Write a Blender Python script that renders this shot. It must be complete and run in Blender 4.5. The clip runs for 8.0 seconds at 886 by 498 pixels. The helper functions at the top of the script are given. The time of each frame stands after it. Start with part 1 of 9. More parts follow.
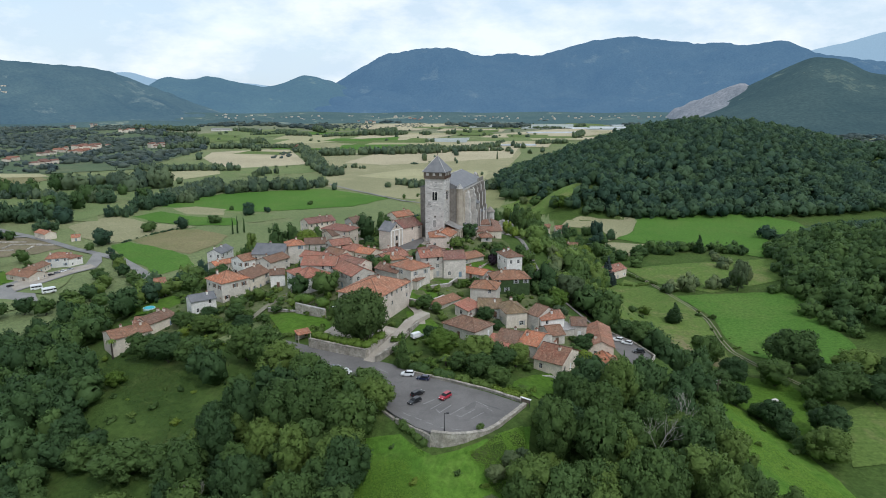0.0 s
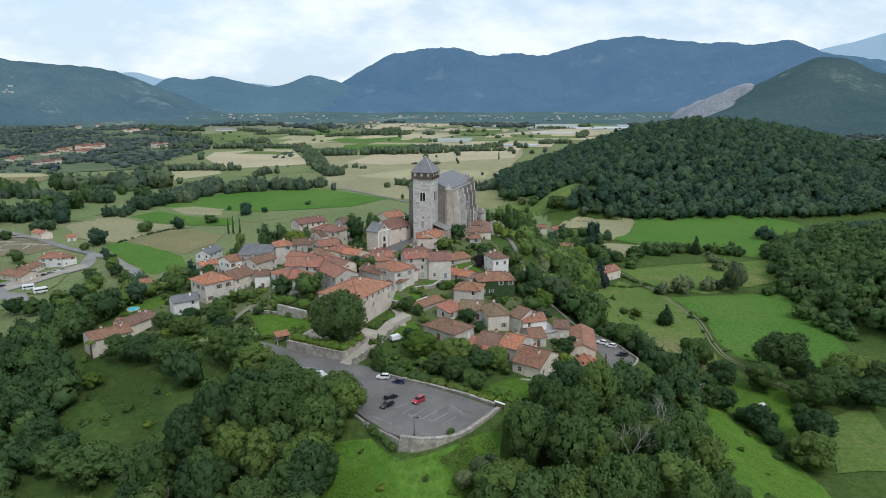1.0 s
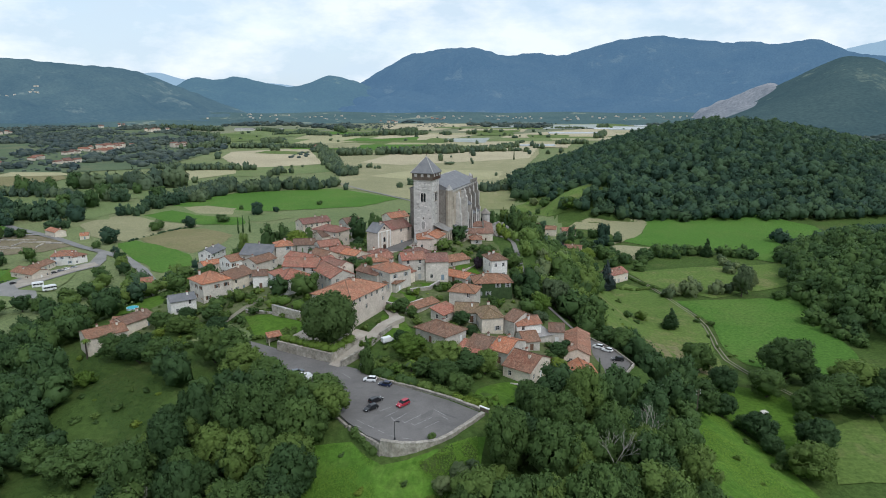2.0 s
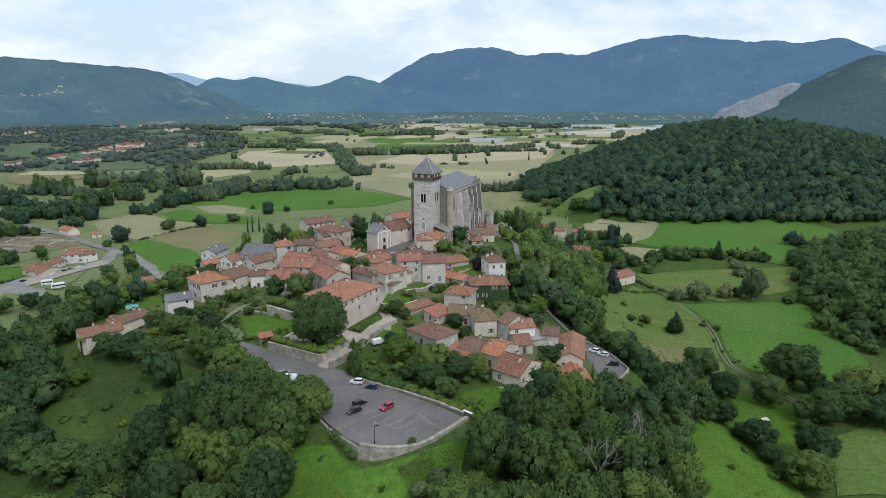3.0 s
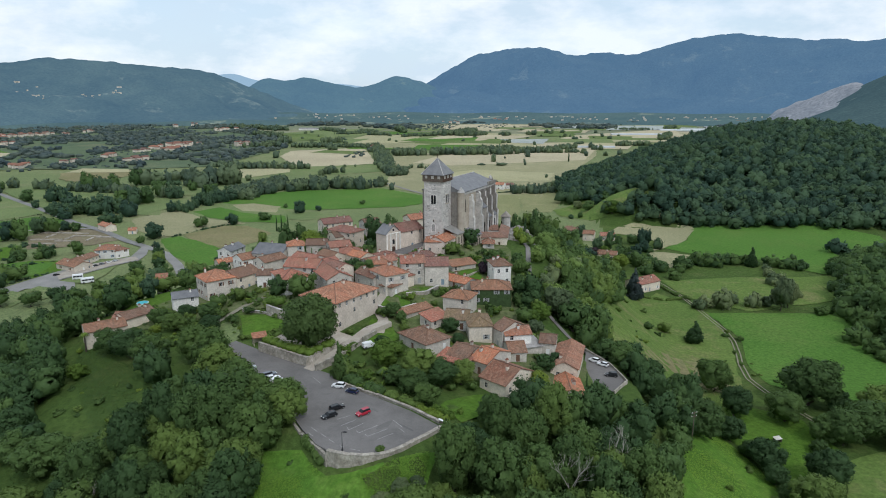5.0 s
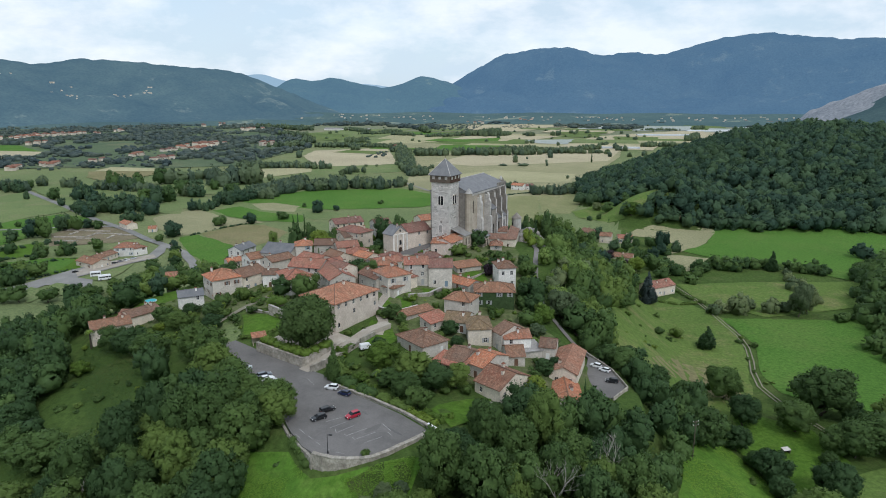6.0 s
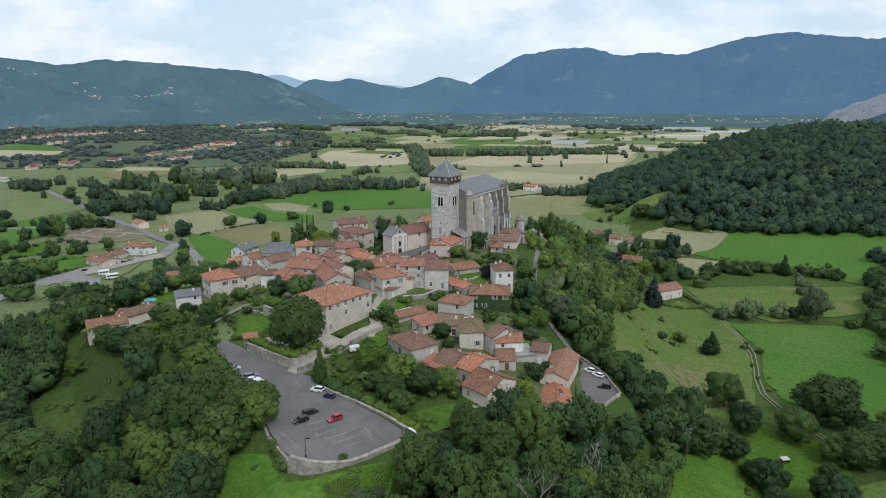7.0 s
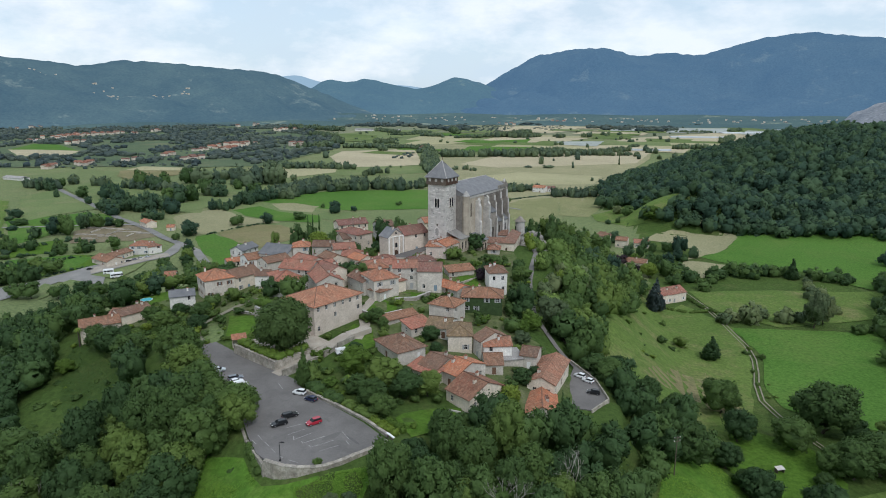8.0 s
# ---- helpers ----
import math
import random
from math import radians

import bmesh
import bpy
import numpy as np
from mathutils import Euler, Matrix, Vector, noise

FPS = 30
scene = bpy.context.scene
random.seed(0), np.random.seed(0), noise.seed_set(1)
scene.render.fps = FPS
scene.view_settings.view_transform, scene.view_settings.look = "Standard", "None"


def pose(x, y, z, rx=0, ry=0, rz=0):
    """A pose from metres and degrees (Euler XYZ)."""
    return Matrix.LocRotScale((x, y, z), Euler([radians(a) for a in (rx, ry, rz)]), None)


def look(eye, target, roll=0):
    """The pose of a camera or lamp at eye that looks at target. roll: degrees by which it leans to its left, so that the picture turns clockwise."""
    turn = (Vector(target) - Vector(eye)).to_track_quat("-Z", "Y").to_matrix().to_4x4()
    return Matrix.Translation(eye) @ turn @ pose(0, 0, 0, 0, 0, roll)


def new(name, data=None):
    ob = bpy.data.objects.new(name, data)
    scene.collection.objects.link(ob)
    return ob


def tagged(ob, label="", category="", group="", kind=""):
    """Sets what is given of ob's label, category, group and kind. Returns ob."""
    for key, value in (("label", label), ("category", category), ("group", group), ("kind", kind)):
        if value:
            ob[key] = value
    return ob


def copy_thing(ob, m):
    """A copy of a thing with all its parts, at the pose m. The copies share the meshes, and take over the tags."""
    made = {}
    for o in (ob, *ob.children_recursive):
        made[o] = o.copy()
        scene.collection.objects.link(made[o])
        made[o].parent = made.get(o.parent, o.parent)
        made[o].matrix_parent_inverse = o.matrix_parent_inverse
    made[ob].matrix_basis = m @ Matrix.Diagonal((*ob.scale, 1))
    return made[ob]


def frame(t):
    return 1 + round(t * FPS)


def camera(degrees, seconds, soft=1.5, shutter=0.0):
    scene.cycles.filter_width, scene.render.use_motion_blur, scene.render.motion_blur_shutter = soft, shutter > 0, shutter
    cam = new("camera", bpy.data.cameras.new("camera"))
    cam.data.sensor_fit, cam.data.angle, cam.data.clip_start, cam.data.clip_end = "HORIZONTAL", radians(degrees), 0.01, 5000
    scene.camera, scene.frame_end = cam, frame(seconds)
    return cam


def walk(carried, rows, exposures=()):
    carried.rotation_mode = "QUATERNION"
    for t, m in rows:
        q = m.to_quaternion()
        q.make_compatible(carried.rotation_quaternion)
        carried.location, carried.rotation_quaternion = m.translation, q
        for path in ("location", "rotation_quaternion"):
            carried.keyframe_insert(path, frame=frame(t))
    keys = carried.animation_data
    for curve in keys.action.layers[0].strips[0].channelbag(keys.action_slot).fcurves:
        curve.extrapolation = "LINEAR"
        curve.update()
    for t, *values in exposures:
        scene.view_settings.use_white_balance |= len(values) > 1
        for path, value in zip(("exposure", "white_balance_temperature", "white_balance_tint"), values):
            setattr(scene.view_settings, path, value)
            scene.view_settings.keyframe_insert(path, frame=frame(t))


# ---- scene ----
# the path is given in units of its length, from the first eye
cam = camera(68.8, 8.0, soft=0.95)
METRES, EYE, TILT, LEAN, TURN = 64.0, 74.0, -13.5, 0.0, 0.0
ROWS = [
    (0.0, 0.0, 0.0, 0.0, 0.0, 0.0, -0.0),
    (0.5, 0.0611, 0.016, 0.0038, 0.13, -0.0, -0.03),
    (1.0, 0.1214, 0.0316, 0.0076, 0.55, -0.01, -0.11),
    (1.5, 0.1825, 0.0478, 0.0114, 1.37, -0.01, -0.31),
    (3.0, 0.3644, 0.1015, 0.0244, 3.9, -0.04, -0.88),
    (3.5, 0.4238, 0.1208, 0.0291, 4.73, -0.06, -1.08),
    (4.0, 0.4822, 0.1408, 0.0334, 5.57, -0.06, -1.28),
    (4.5, 0.5397, 0.1624, 0.038, 6.69, -0.07, -1.55),
    (5.0, 0.5969, 0.1855, 0.043, 8.02, -0.1, -1.86),
    (6.5, 0.7666, 0.2599, 0.0603, 11.17, -0.19, -2.62),
    (7.0, 0.8228, 0.2865, 0.0665, 11.92, -0.2, -2.8),
    (7.5, 0.8777, 0.3145, 0.0734, 12.6, -0.2, -2.98),
    (8.0, 0.9325, 0.3434, 0.0801, 13.28, -0.22, -3.17),
]
walk(cam, [(t, pose(0, 0, EYE, TILT, LEAN, TURN) @ pose(METRES * x, METRES * y, METRES * z, 90 + pitch, roll, yaw)) for t, x, y, z, yaw, pitch, roll in ROWS],
     exposures=[(0.0, 0.25, 5980, 10), (8.0, 0.17, 5980, 10)])

# ---- daylight: a bright, broken overcast sky ----
world = bpy.data.worlds.new("sky")
scene.world = world
world.use_nodes = True
wn, wl = world.node_tree.nodes, world.node_tree.links
wn.clear()
SUN_UP, SUN_ROUND = 50.0, 145.0  # degrees: height, and compass turn from +y


def wnode(kind, **values):
    n = wn.new(kind)
    for key, value in values.items():
        n.inputs[key].default_value = value
    return n


sky = wn.new("ShaderNodeTexSky")
sky.sky_type, sky.sun_disc = "NISHITA", False
sky.sun_elevation, sky.sun_rotation = radians(SUN_UP), radians(SUN_ROUND)
sky_gain = wnode("ShaderNodeVectorMath")
sky_gain.operation = "SCALE"
sky_gain.inputs["Scale"].default_value = 0.13
wl.new(sky.outputs[0], sky_gain.inputs[0])
where = wn.new("ShaderNodeTexCoord")
flat = wn.new("ShaderNodeMapping")
flat.inputs["Scale"].default_value = (1.6, 1.6, 3.6)
wl.new(where.outputs["Generated"], flat.inputs["Vector"])
puffs = wnode("ShaderNodeTexNoise", Scale=2.3, Detail=9.0, Roughness=0.55)
wl.new(flat.outputs[0], puffs.inputs["Vector"])
cover = wn.new("ShaderNodeValToRGB")
cover.color_ramp.elements[0].position, cover.color_ramp.elements[1].position = 0.36, 0.6
cover.color_ramp.elements[0].color, cover.color_ramp.elements[1].color = (0.72, 0.72, 0.72, 1), (0.97, 0.97, 0.97, 1)
wl.new(puffs.outputs[0], cover.inputs[0])
shades = wnode("ShaderNodeTexNoise", Scale=3.1, Detail=10.0, Roughness=0.6)
wl.new(flat.outputs[0], shades.inputs["Vector"])
cloud = wn.new("ShaderNodeValToRGB")
cloud.color_ramp.elements[0].position, cloud.color_ramp.elements[1].position = 0.42, 0.6
cloud.color_ramp.elements[0].color, cloud.color_ramp.elements[1].color = (0.6, 0.69, 0.745, 1), (0.87, 0.88, 0.875, 1)
wl.new(shades.outputs[0], cloud.inputs[0])
over = wn.new("ShaderNodeMix")
over.data_type = "RGBA"
wl.new(cover.outputs[0], over.inputs[0])
wl.new(sky_gain.outputs[0], over.inputs[6])
wl.new(cloud.outputs[0], over.inputs[7])
back = wnode("ShaderNodeBackground", Strength=1.0)
wl.new(over.outputs[2], back.inputs["Color"])
wl.new(back.outputs[0], wn.new("ShaderNodeOutputWorld").inputs["Surface"])

sun = new("sun", bpy.data.lights.new("sun", "SUN"))
sun.data.energy, sun.data.angle, sun.data.color = 1.3, radians(14), (1.0, 0.95, 0.87)
away = Vector((math.sin(radians(SUN_ROUND)) * math.cos(radians(SUN_UP)), math.cos(radians(SUN_ROUND)) * math.cos(radians(SUN_UP)), math.sin(radians(SUN_UP))))
sun.matrix_world = look(away * 300, (0, 0, 0))

# ---- materials ----


def material(name, rough=0.85, metal=0.0):
    """A new node material: the material, its nodes, its links and its surface node."""
    m = bpy.data.materials.new(name)
    m.use_nodes = True
    n, l = m.node_tree.nodes, m.node_tree.links
    b = n["Principled BSDF"]
    b.inputs["Roughness"].default_value, b.inputs["Metallic"].default_value = rough, metal
    b.inputs["Specular IOR Level"].default_value = 0.25
    return m, n, l, b


def noise_node(n, l, coords, scale, detail=4.0, rough=0.6):
    t = n.new("ShaderNodeTexNoise")
    t.inputs["Scale"].default_value, t.inputs["Detail"].default_value, t.inputs["Roughness"].default_value = scale, detail, rough
    l.new(coords, t.inputs["Vector"])
    return t.outputs["Fac"]


def ramp(n, l, fac, stops):
    r = n.new("ShaderNodeValToRGB")
    while len(r.color_ramp.elements) < len(stops):
        r.color_ramp.elements.new(0.5)
    for e, (p, c) in zip(r.color_ramp.elements, stops):
        e.position, e.color = p, (*c, 1)
    l.new(fac, r.inputs[0])
    return r.outputs[0]


def mixed(n, l, fac, a, b, how="MIX"):
    m = n.new("ShaderNodeMix")
    m.data_type, m.blend_type = "RGBA", how
    for value, socket in ((fac, m.inputs[0]), (a, m.inputs[6]), (b, m.inputs[7])):
        if isinstance(value, (int, float)):
            socket.default_value = value
        elif isinstance(value, tuple):
            socket.default_value = (*value, 1)
        else:
            l.new(value, socket)
    return m.outputs[2]


def relief(n, l, b, height, strength, distance):
    k = n.new("ShaderNodeBump")
    k.inputs["Strength"].default_value, k.inputs["Distance"].default_value = strength, distance
    l.new(height, k.inputs["Height"])
    l.new(k.outputs[0], b.inputs["Normal"])


def mottled(name, dark, light, scale, fine, rough=0.85, bump=0.3, depth=0.05, stain=None, coords="Object", metal=0.0):
    """A surface that varies at two scales between two colours, with fine relief and, where given, stains."""
    m, n, l, b = material(name, rough, metal)
    c = n.new("ShaderNodeTexCoord").outputs[coords]
    big, small = noise_node(n, l, c, scale), noise_node(n, l, c, fine, 6.0, 0.7)
    colour = ramp(n, l, big, [(0.3, dark), (0.7, light)])
    grain = ramp(n, l, small, [(0.25, (0.62, 0.62, 0.62)), (0.75, (1.25, 1.25, 1.25))])
    colour = mixed(n, l, 0.8, colour, grain, "MULTIPLY")
    if stain:
        mask = ramp(n, l, noise_node(n, l, c, scale * 2.3, 7.0, 0.7), [(0.5, (0, 0, 0)), (0.75, (0.62, 0.62, 0.62))])
        colour = mixed(n, l, mask, colour, stain)
    info = n.new("ShaderNodeObjectInfo").outputs["Random"]
    colour = mixed(n, l, 1.0, colour, ramp(n, l, info, [(0.0, (0.86, 0.86, 0.86)), (1.0, (1.12, 1.1, 1.08))]), "MULTIPLY")
    l.new(colour, b.inputs["Base Color"])
    relief(n, l, b, small, bump, depth)
    return m


def roof_tiles(name, dark, light, odd):
    """Half-round clay tiles: rows down the slope, single tiles of other firings, patches of older tiles, lichen and soot."""
    m, n, l, b = material(name, 0.9)
    c = n.new("ShaderNodeTexCoord").outputs["UV"]
    world_c = n.new("ShaderNodeNewGeometry").outputs["Position"]
    cells = n.new("ShaderNodeTexVoronoi")
    cells.inputs["Scale"].default_value = 2.4
    l.new(c, cells.inputs["Vector"])
    sep = n.new("ShaderNodeSeparateColor")
    l.new(cells.outputs["Color"], sep.inputs[0])
    base = ramp(n, l, noise_node(n, l, world_c, 0.35, 5.0, 0.65), [(0.32, dark), (0.66, light)])
    base = mixed(n, l, ramp(n, l, noise_node(n, l, world_c, 0.16, 4.0, 0.6), [(0.5, (0, 0, 0)), (0.56, (0.55, 0.55, 0.55))]), base, (0.27, 0.18, 0.135))
    base = mixed(n, l, ramp(n, l, sep.outputs[0], [(0.4, (0, 0, 0)), (0.95, (0.9, 0.9, 0.9))]), base, odd)
    base = mixed(n, l, ramp(n, l, sep.outputs[1], [(0.55, (0, 0, 0)), (1.0, (0.8, 0.8, 0.8))]), base, dark)
    streaky = n.new("ShaderNodeMapping")
    streaky.inputs["Scale"].default_value = (1.4, 0.3, 1.0)
    l.new(c, streaky.inputs["Vector"])
    base = mixed(n, l, ramp(n, l, noise_node(n, l, streaky.outputs[0], 1.0, 6.0, 0.7), [(0.48, (0, 0, 0)), (0.7, (0.75, 0.75, 0.75))]), base, (0.12, 0.1, 0.08))
    base = mixed(n, l, ramp(n, l, noise_node(n, l, world_c, 0.9, 8.0, 0.75), [(0.52, (0, 0, 0)), (0.72, (0.7, 0.7, 0.7))]), base, (0.1, 0.09, 0.065))
    info = n.new("ShaderNodeObjectInfo").outputs["Random"]
    base = mixed(n, l, 1.0, base, ramp(n, l, info, [(0.0, (0.74, 0.8, 0.86)), (0.5, (1.02, 1.0, 0.98)), (1.0, (1.34, 1.16, 1.02))]), "MULTIPLY")
    rows = n.new("ShaderNodeTexWave")
    rows.wave_type, rows.bands_direction = "BANDS", "X"
    rows.inputs["Scale"].default_value, rows.inputs["Distortion"].default_value = 1.25, 0.6
    l.new(c, rows.inputs["Vector"])
    base = mixed(n, l, 0.85, base, ramp(n, l, rows.outputs["Fac"], [(0.1, (0.5, 0.48, 0.46)), (0.5, (1.1, 1.1, 1.1))]), "MULTIPLY")
    l.new(base, b.inputs["Base Color"])
    relief(n, l, b, rows.outputs["Fac"], 0.9, 0.09)
    return m


def leaves(name, dark, light, yellow, grain=1.0):
    """Foliage: each clump of its own green, each tree of its own tone, fine sprays of leaves of that grain."""
    m, n, l, b = material(name, 0.6)
    g = n.new("ShaderNodeNewGeometry").outputs["Random Per Island"]
    info = n.new("ShaderNodeObjectInfo").outputs["Random"]
    tone = n.new("ShaderNodeAttribute")
    tone.attribute_name = "tone"
    both = n.new("ShaderNodeMath")
    both.operation = "ADD"
    l.new(info, both.inputs[0]), l.new(tone.outputs["Fac"], both.inputs[1])
    frac = n.new("ShaderNodeMath")
    frac.operation = "PINGPONG"
    frac.inputs[1].default_value = 1.0
    l.new(both.outputs[0], frac.inputs[0])
    place = n.new("ShaderNodeNewGeometry").outputs["Position"]
    clumps, sprays = noise_node(n, l, place, 0.42 / grain, 3.0, 0.6), noise_node(n, l, place, 1.7 / grain, 3.0, 0.7)
    colour = ramp(n, l, g, [(0.0, tuple(0.75 * a + 0.25 * b for a, b in zip(dark, light))), (1.0, tuple(0.35 * a + 0.65 * b for a, b in zip(dark, light)))])
    colour = mixed(n, l, ramp(n, l, clumps, [(0.35, (0, 0, 0)), (0.7, (0.8, 0.8, 0.8))]), colour, light)
    colour = mixed(n, l, 0.9, colour, ramp(n, l, sprays, [(0.3, (0.78, 0.79, 0.78)), (0.7, (1.2, 1.18, 1.14))]), "MULTIPLY")
    colour = mixed(n, l, ramp(n, l, frac.outputs[0], [(0.45, (0, 0, 0)), (1.0, (0.75, 0.75, 0.75))]), colour, yellow)
    colour = mixed(n, l, 1.0, colour, ramp(n, l, frac.outputs[0], [(0.0, (0.74, 0.78, 0.84)), (0.4, (0.94, 0.95, 0.96)), (0.9, (1.24, 1.19, 1.04))]), "MULTIPLY")
    l.new(colour, b.inputs["Base Color"])
    b.inputs["Specular IOR Level"].default_value = 0.12
    relief(n, l, b, sprays, 0.3, 0.4 * grain)
    thin = n.new("ShaderNodeBsdfTranslucent")
    l.new(colour, thin.inputs["Color"])
    both_ways = n.new("ShaderNodeMixShader")
    both_ways.inputs[0].default_value = 0.3
    l.new(b.outputs[0], both_ways.inputs[1]), l.new(thin.outputs[0], both_ways.inputs[2])
    l.new(both_ways.outputs[0], n["Material Output"].inputs["Surface"])
    return m


def plain_paint(name, colour, rough=0.5, metal=0.0):
    m, n, l, b = material(name, rough, metal)
    c = n.new("ShaderNodeTexCoord").outputs["Object"]
    f = noise_node(n, l, c, 6.0, 5.0, 0.7)
    l.new(ramp(n, l, f, [(0.2, tuple(v * 0.85 for v in colour)), (0.8, tuple(min(v * 1.1, 1) for v in colour))]), b.inputs["Base Color"])
    return m


ROOF = {
    "tile": roof_tiles("clay_tiles_warm", (0.31, 0.155, 0.105), (0.41, 0.205, 0.14), (0.45, 0.28, 0.2)),
    "orange": roof_tiles("clay_tiles_orange", (0.38, 0.165, 0.1), (0.5, 0.21, 0.125), (0.46, 0.28, 0.2)),
    "red": roof_tiles("clay_tiles_red", (0.29, 0.128, 0.1), (0.39, 0.17, 0.13), (0.4, 0.24, 0.19)),
    "brown": roof_tiles("clay_tiles_brown", (0.22, 0.12, 0.08), (0.31, 0.17, 0.11), (0.34, 0.22, 0.16)),
    "darkred": roof_tiles("clay_tiles_dark", (0.17, 0.085, 0.06), (0.25, 0.12, 0.085), (0.32, 0.2, 0.15)),
    "moss": roof_tiles("clay_tiles_mossy", (0.2, 0.15, 0.085), (0.3, 0.21, 0.12), (0.34, 0.25, 0.17)),
    "slate": mottled("slate", (0.14, 0.145, 0.155), (0.21, 0.212, 0.22), 0.4, 3.0, 0.6, 0.3, 0.04),
    "concrete": mottled("grey_sheeting", (0.26, 0.25, 0.24), (0.36, 0.35, 0.34), 0.5, 4.0, 0.8),
}
WALL = {
    "cream": mottled("render_cream", (0.55, 0.475, 0.4), (0.7, 0.62, 0.54), 0.25, 2.0, 0.92, 0.3, 0.03, (0.363, 0.319, 0.253)),
    "grey": mottled("render_grey", (0.462, 0.429, 0.385), (0.638, 0.6, 0.539), 0.3, 2.2, 0.92, 0.5, 0.05, (0.242, 0.22, 0.187)),
    "pale": mottled("render_pale", (0.572, 0.506, 0.418), (0.748, 0.682, 0.583), 0.3, 2.0, 0.92, 0.3, 0.03, (0.363, 0.33, 0.286)),
    "white": mottled("render_white", (0.66, 0.649, 0.616), (0.814, 0.803, 0.77), 0.3, 2.0, 0.9, 0.2, 0.02, (0.528, 0.506, 0.462)),
    "pink": mottled("render_pink", (0.55, 0.462, 0.407), (0.682, 0.594, 0.528), 0.3, 2.0, 0.9, 0.2, 0.02, (0.418, 0.363, 0.33)),
    "ivy": mottled("ivied_wall", (0.03, 0.055, 0.02), (0.06, 0.1, 0.035), 0.8, 3.0, 0.8, 0.9, 0.15),
}
STONE = mottled("weathered_limestone", (0.4, 0.385, 0.365), (0.64, 0.615, 0.585), 0.35, 1.6, 0.92, 0.8, 0.1, (0.2, 0.185, 0.165))
STONE_PALE = mottled("washed_limestone", (0.56, 0.54, 0.52), (0.74, 0.71, 0.68), 0.5, 2.0, 0.92, 0.6, 0.06, (0.36, 0.34, 0.31))
STONE_GREY = mottled("grey_limestone", (0.29, 0.28, 0.265), (0.42, 0.405, 0.385), 0.5, 2.0, 0.92, 0.6, 0.06)
STONE_WARM = mottled("ochre_limestone", (0.37, 0.325, 0.26), (0.55, 0.485, 0.4), 0.12, 1.1, 0.92, 0.5, 0.06, (0.2, 0.17, 0.13))
STONE_DARK = mottled("blackened_limestone", (0.19, 0.172, 0.152), (0.36, 0.33, 0.295), 0.18, 1.3, 0.92, 0.5, 0.06, (0.08, 0.07, 0.06))
RUBBLE = mottled("rubble_masonry", (0.22, 0.2, 0.165), (0.5, 0.465, 0.41), 0.7, 2.6, 0.95, 1.0, 0.15, (0.1, 0.1, 0.065))
ASPHALT = mottled("worn_asphalt", (0.15, 0.142, 0.136), (0.205, 0.194, 0.187), 0.12, 5.0, 0.9, 0.2, 0.01, (0.1, 0.097, 0.095))
GRAVEL = mottled("pale_gravel", (0.34, 0.3, 0.25), (0.46, 0.42, 0.36), 0.2, 4.0, 0.95, 0.2, 0.02)
GLASS = plain_paint("window_glass_dark", (0.02, 0.022, 0.025), 0.12)
WHITE = plain_paint("white_paint", (0.75, 0.75, 0.73), 0.5)
WOOD = mottled("grey_timber", (0.09, 0.07, 0.055), (0.17, 0.14, 0.11), 0.8, 5.0, 0.8, 0.3, 0.03)
WOOD_DARK = mottled("brown_timber", (0.06, 0.035, 0.025), (0.11, 0.065, 0.045), 0.8, 5.0, 0.8, 0.3, 0.03)
BARK = mottled("bark", (0.05, 0.042, 0.033), (0.1, 0.085, 0.068), 1.5, 8.0, 0.9, 0.6, 0.05)
LEAF = leaves("leaves_mixed", (0.055, 0.096, 0.032), (0.114, 0.186, 0.054), (0.138, 0.202, 0.056))
# a lighter copy of the mixed leaves, with sunshine painted in
LEAF_SUNNY = leaves("leaves_sunlit", (0.095, 0.155, 0.046), (0.15, 0.24, 0.07), (0.17, 0.25, 0.075))
LEAF_PLANE = leaves("plane_leaves", (0.06, 0.1, 0.036), (0.09, 0.145, 0.048), (0.1, 0.155, 0.05))
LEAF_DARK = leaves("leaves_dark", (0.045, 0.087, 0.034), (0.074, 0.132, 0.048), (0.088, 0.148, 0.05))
LEAF_BRIGHT = leaves("leaves_bright", (0.088, 0.15, 0.026), (0.145, 0.23, 0.044), (0.18, 0.24, 0.05))
LEAF_GREY = leaves("leaves_grey", (0.085, 0.125, 0.06), (0.15, 0.2, 0.1), (0.175, 0.22, 0.115))
# paler, bluer greens: distance haze is mixed into these leaf colours
LEAF_FAR = leaves("haze_tinted_far_leaves", (0.078, 0.12, 0.084), (0.112, 0.16, 0.102), (0.126, 0.172, 0.098), 2.2)
LEAF_HAZE = leaves("haze_tinted_distant_leaves", (0.068, 0.1, 0.104), (0.094, 0.13, 0.128), (0.108, 0.14, 0.126), 5.0)
LEAF_CEDAR = leaves("cedar_needles", (0.06, 0.085, 0.08), (0.1, 0.13, 0.12), (0.11, 0.14, 0.12))
LEAF_PURPLE = leaves("purple_leaves", (0.03, 0.022, 0.03), (0.05, 0.034, 0.045), (0.05, 0.04, 0.04))
SLOPE_TUFTS = leaves("slope_grass_tufts", (0.06, 0.118, 0.03), (0.088, 0.155, 0.04), (0.1, 0.165, 0.045))
TUFTS = leaves("tall_grass_tufts", (0.1, 0.195, 0.028), (0.135, 0.245, 0.036), (0.15, 0.25, 0.042))
# this green is blued as well, for the haze before the hill
LEAF_HILL = leaves("haze_tinted_hill_leaves", (0.038, 0.077, 0.053), (0.055, 0.103, 0.065), (0.07, 0.119, 0.062), 2.6)


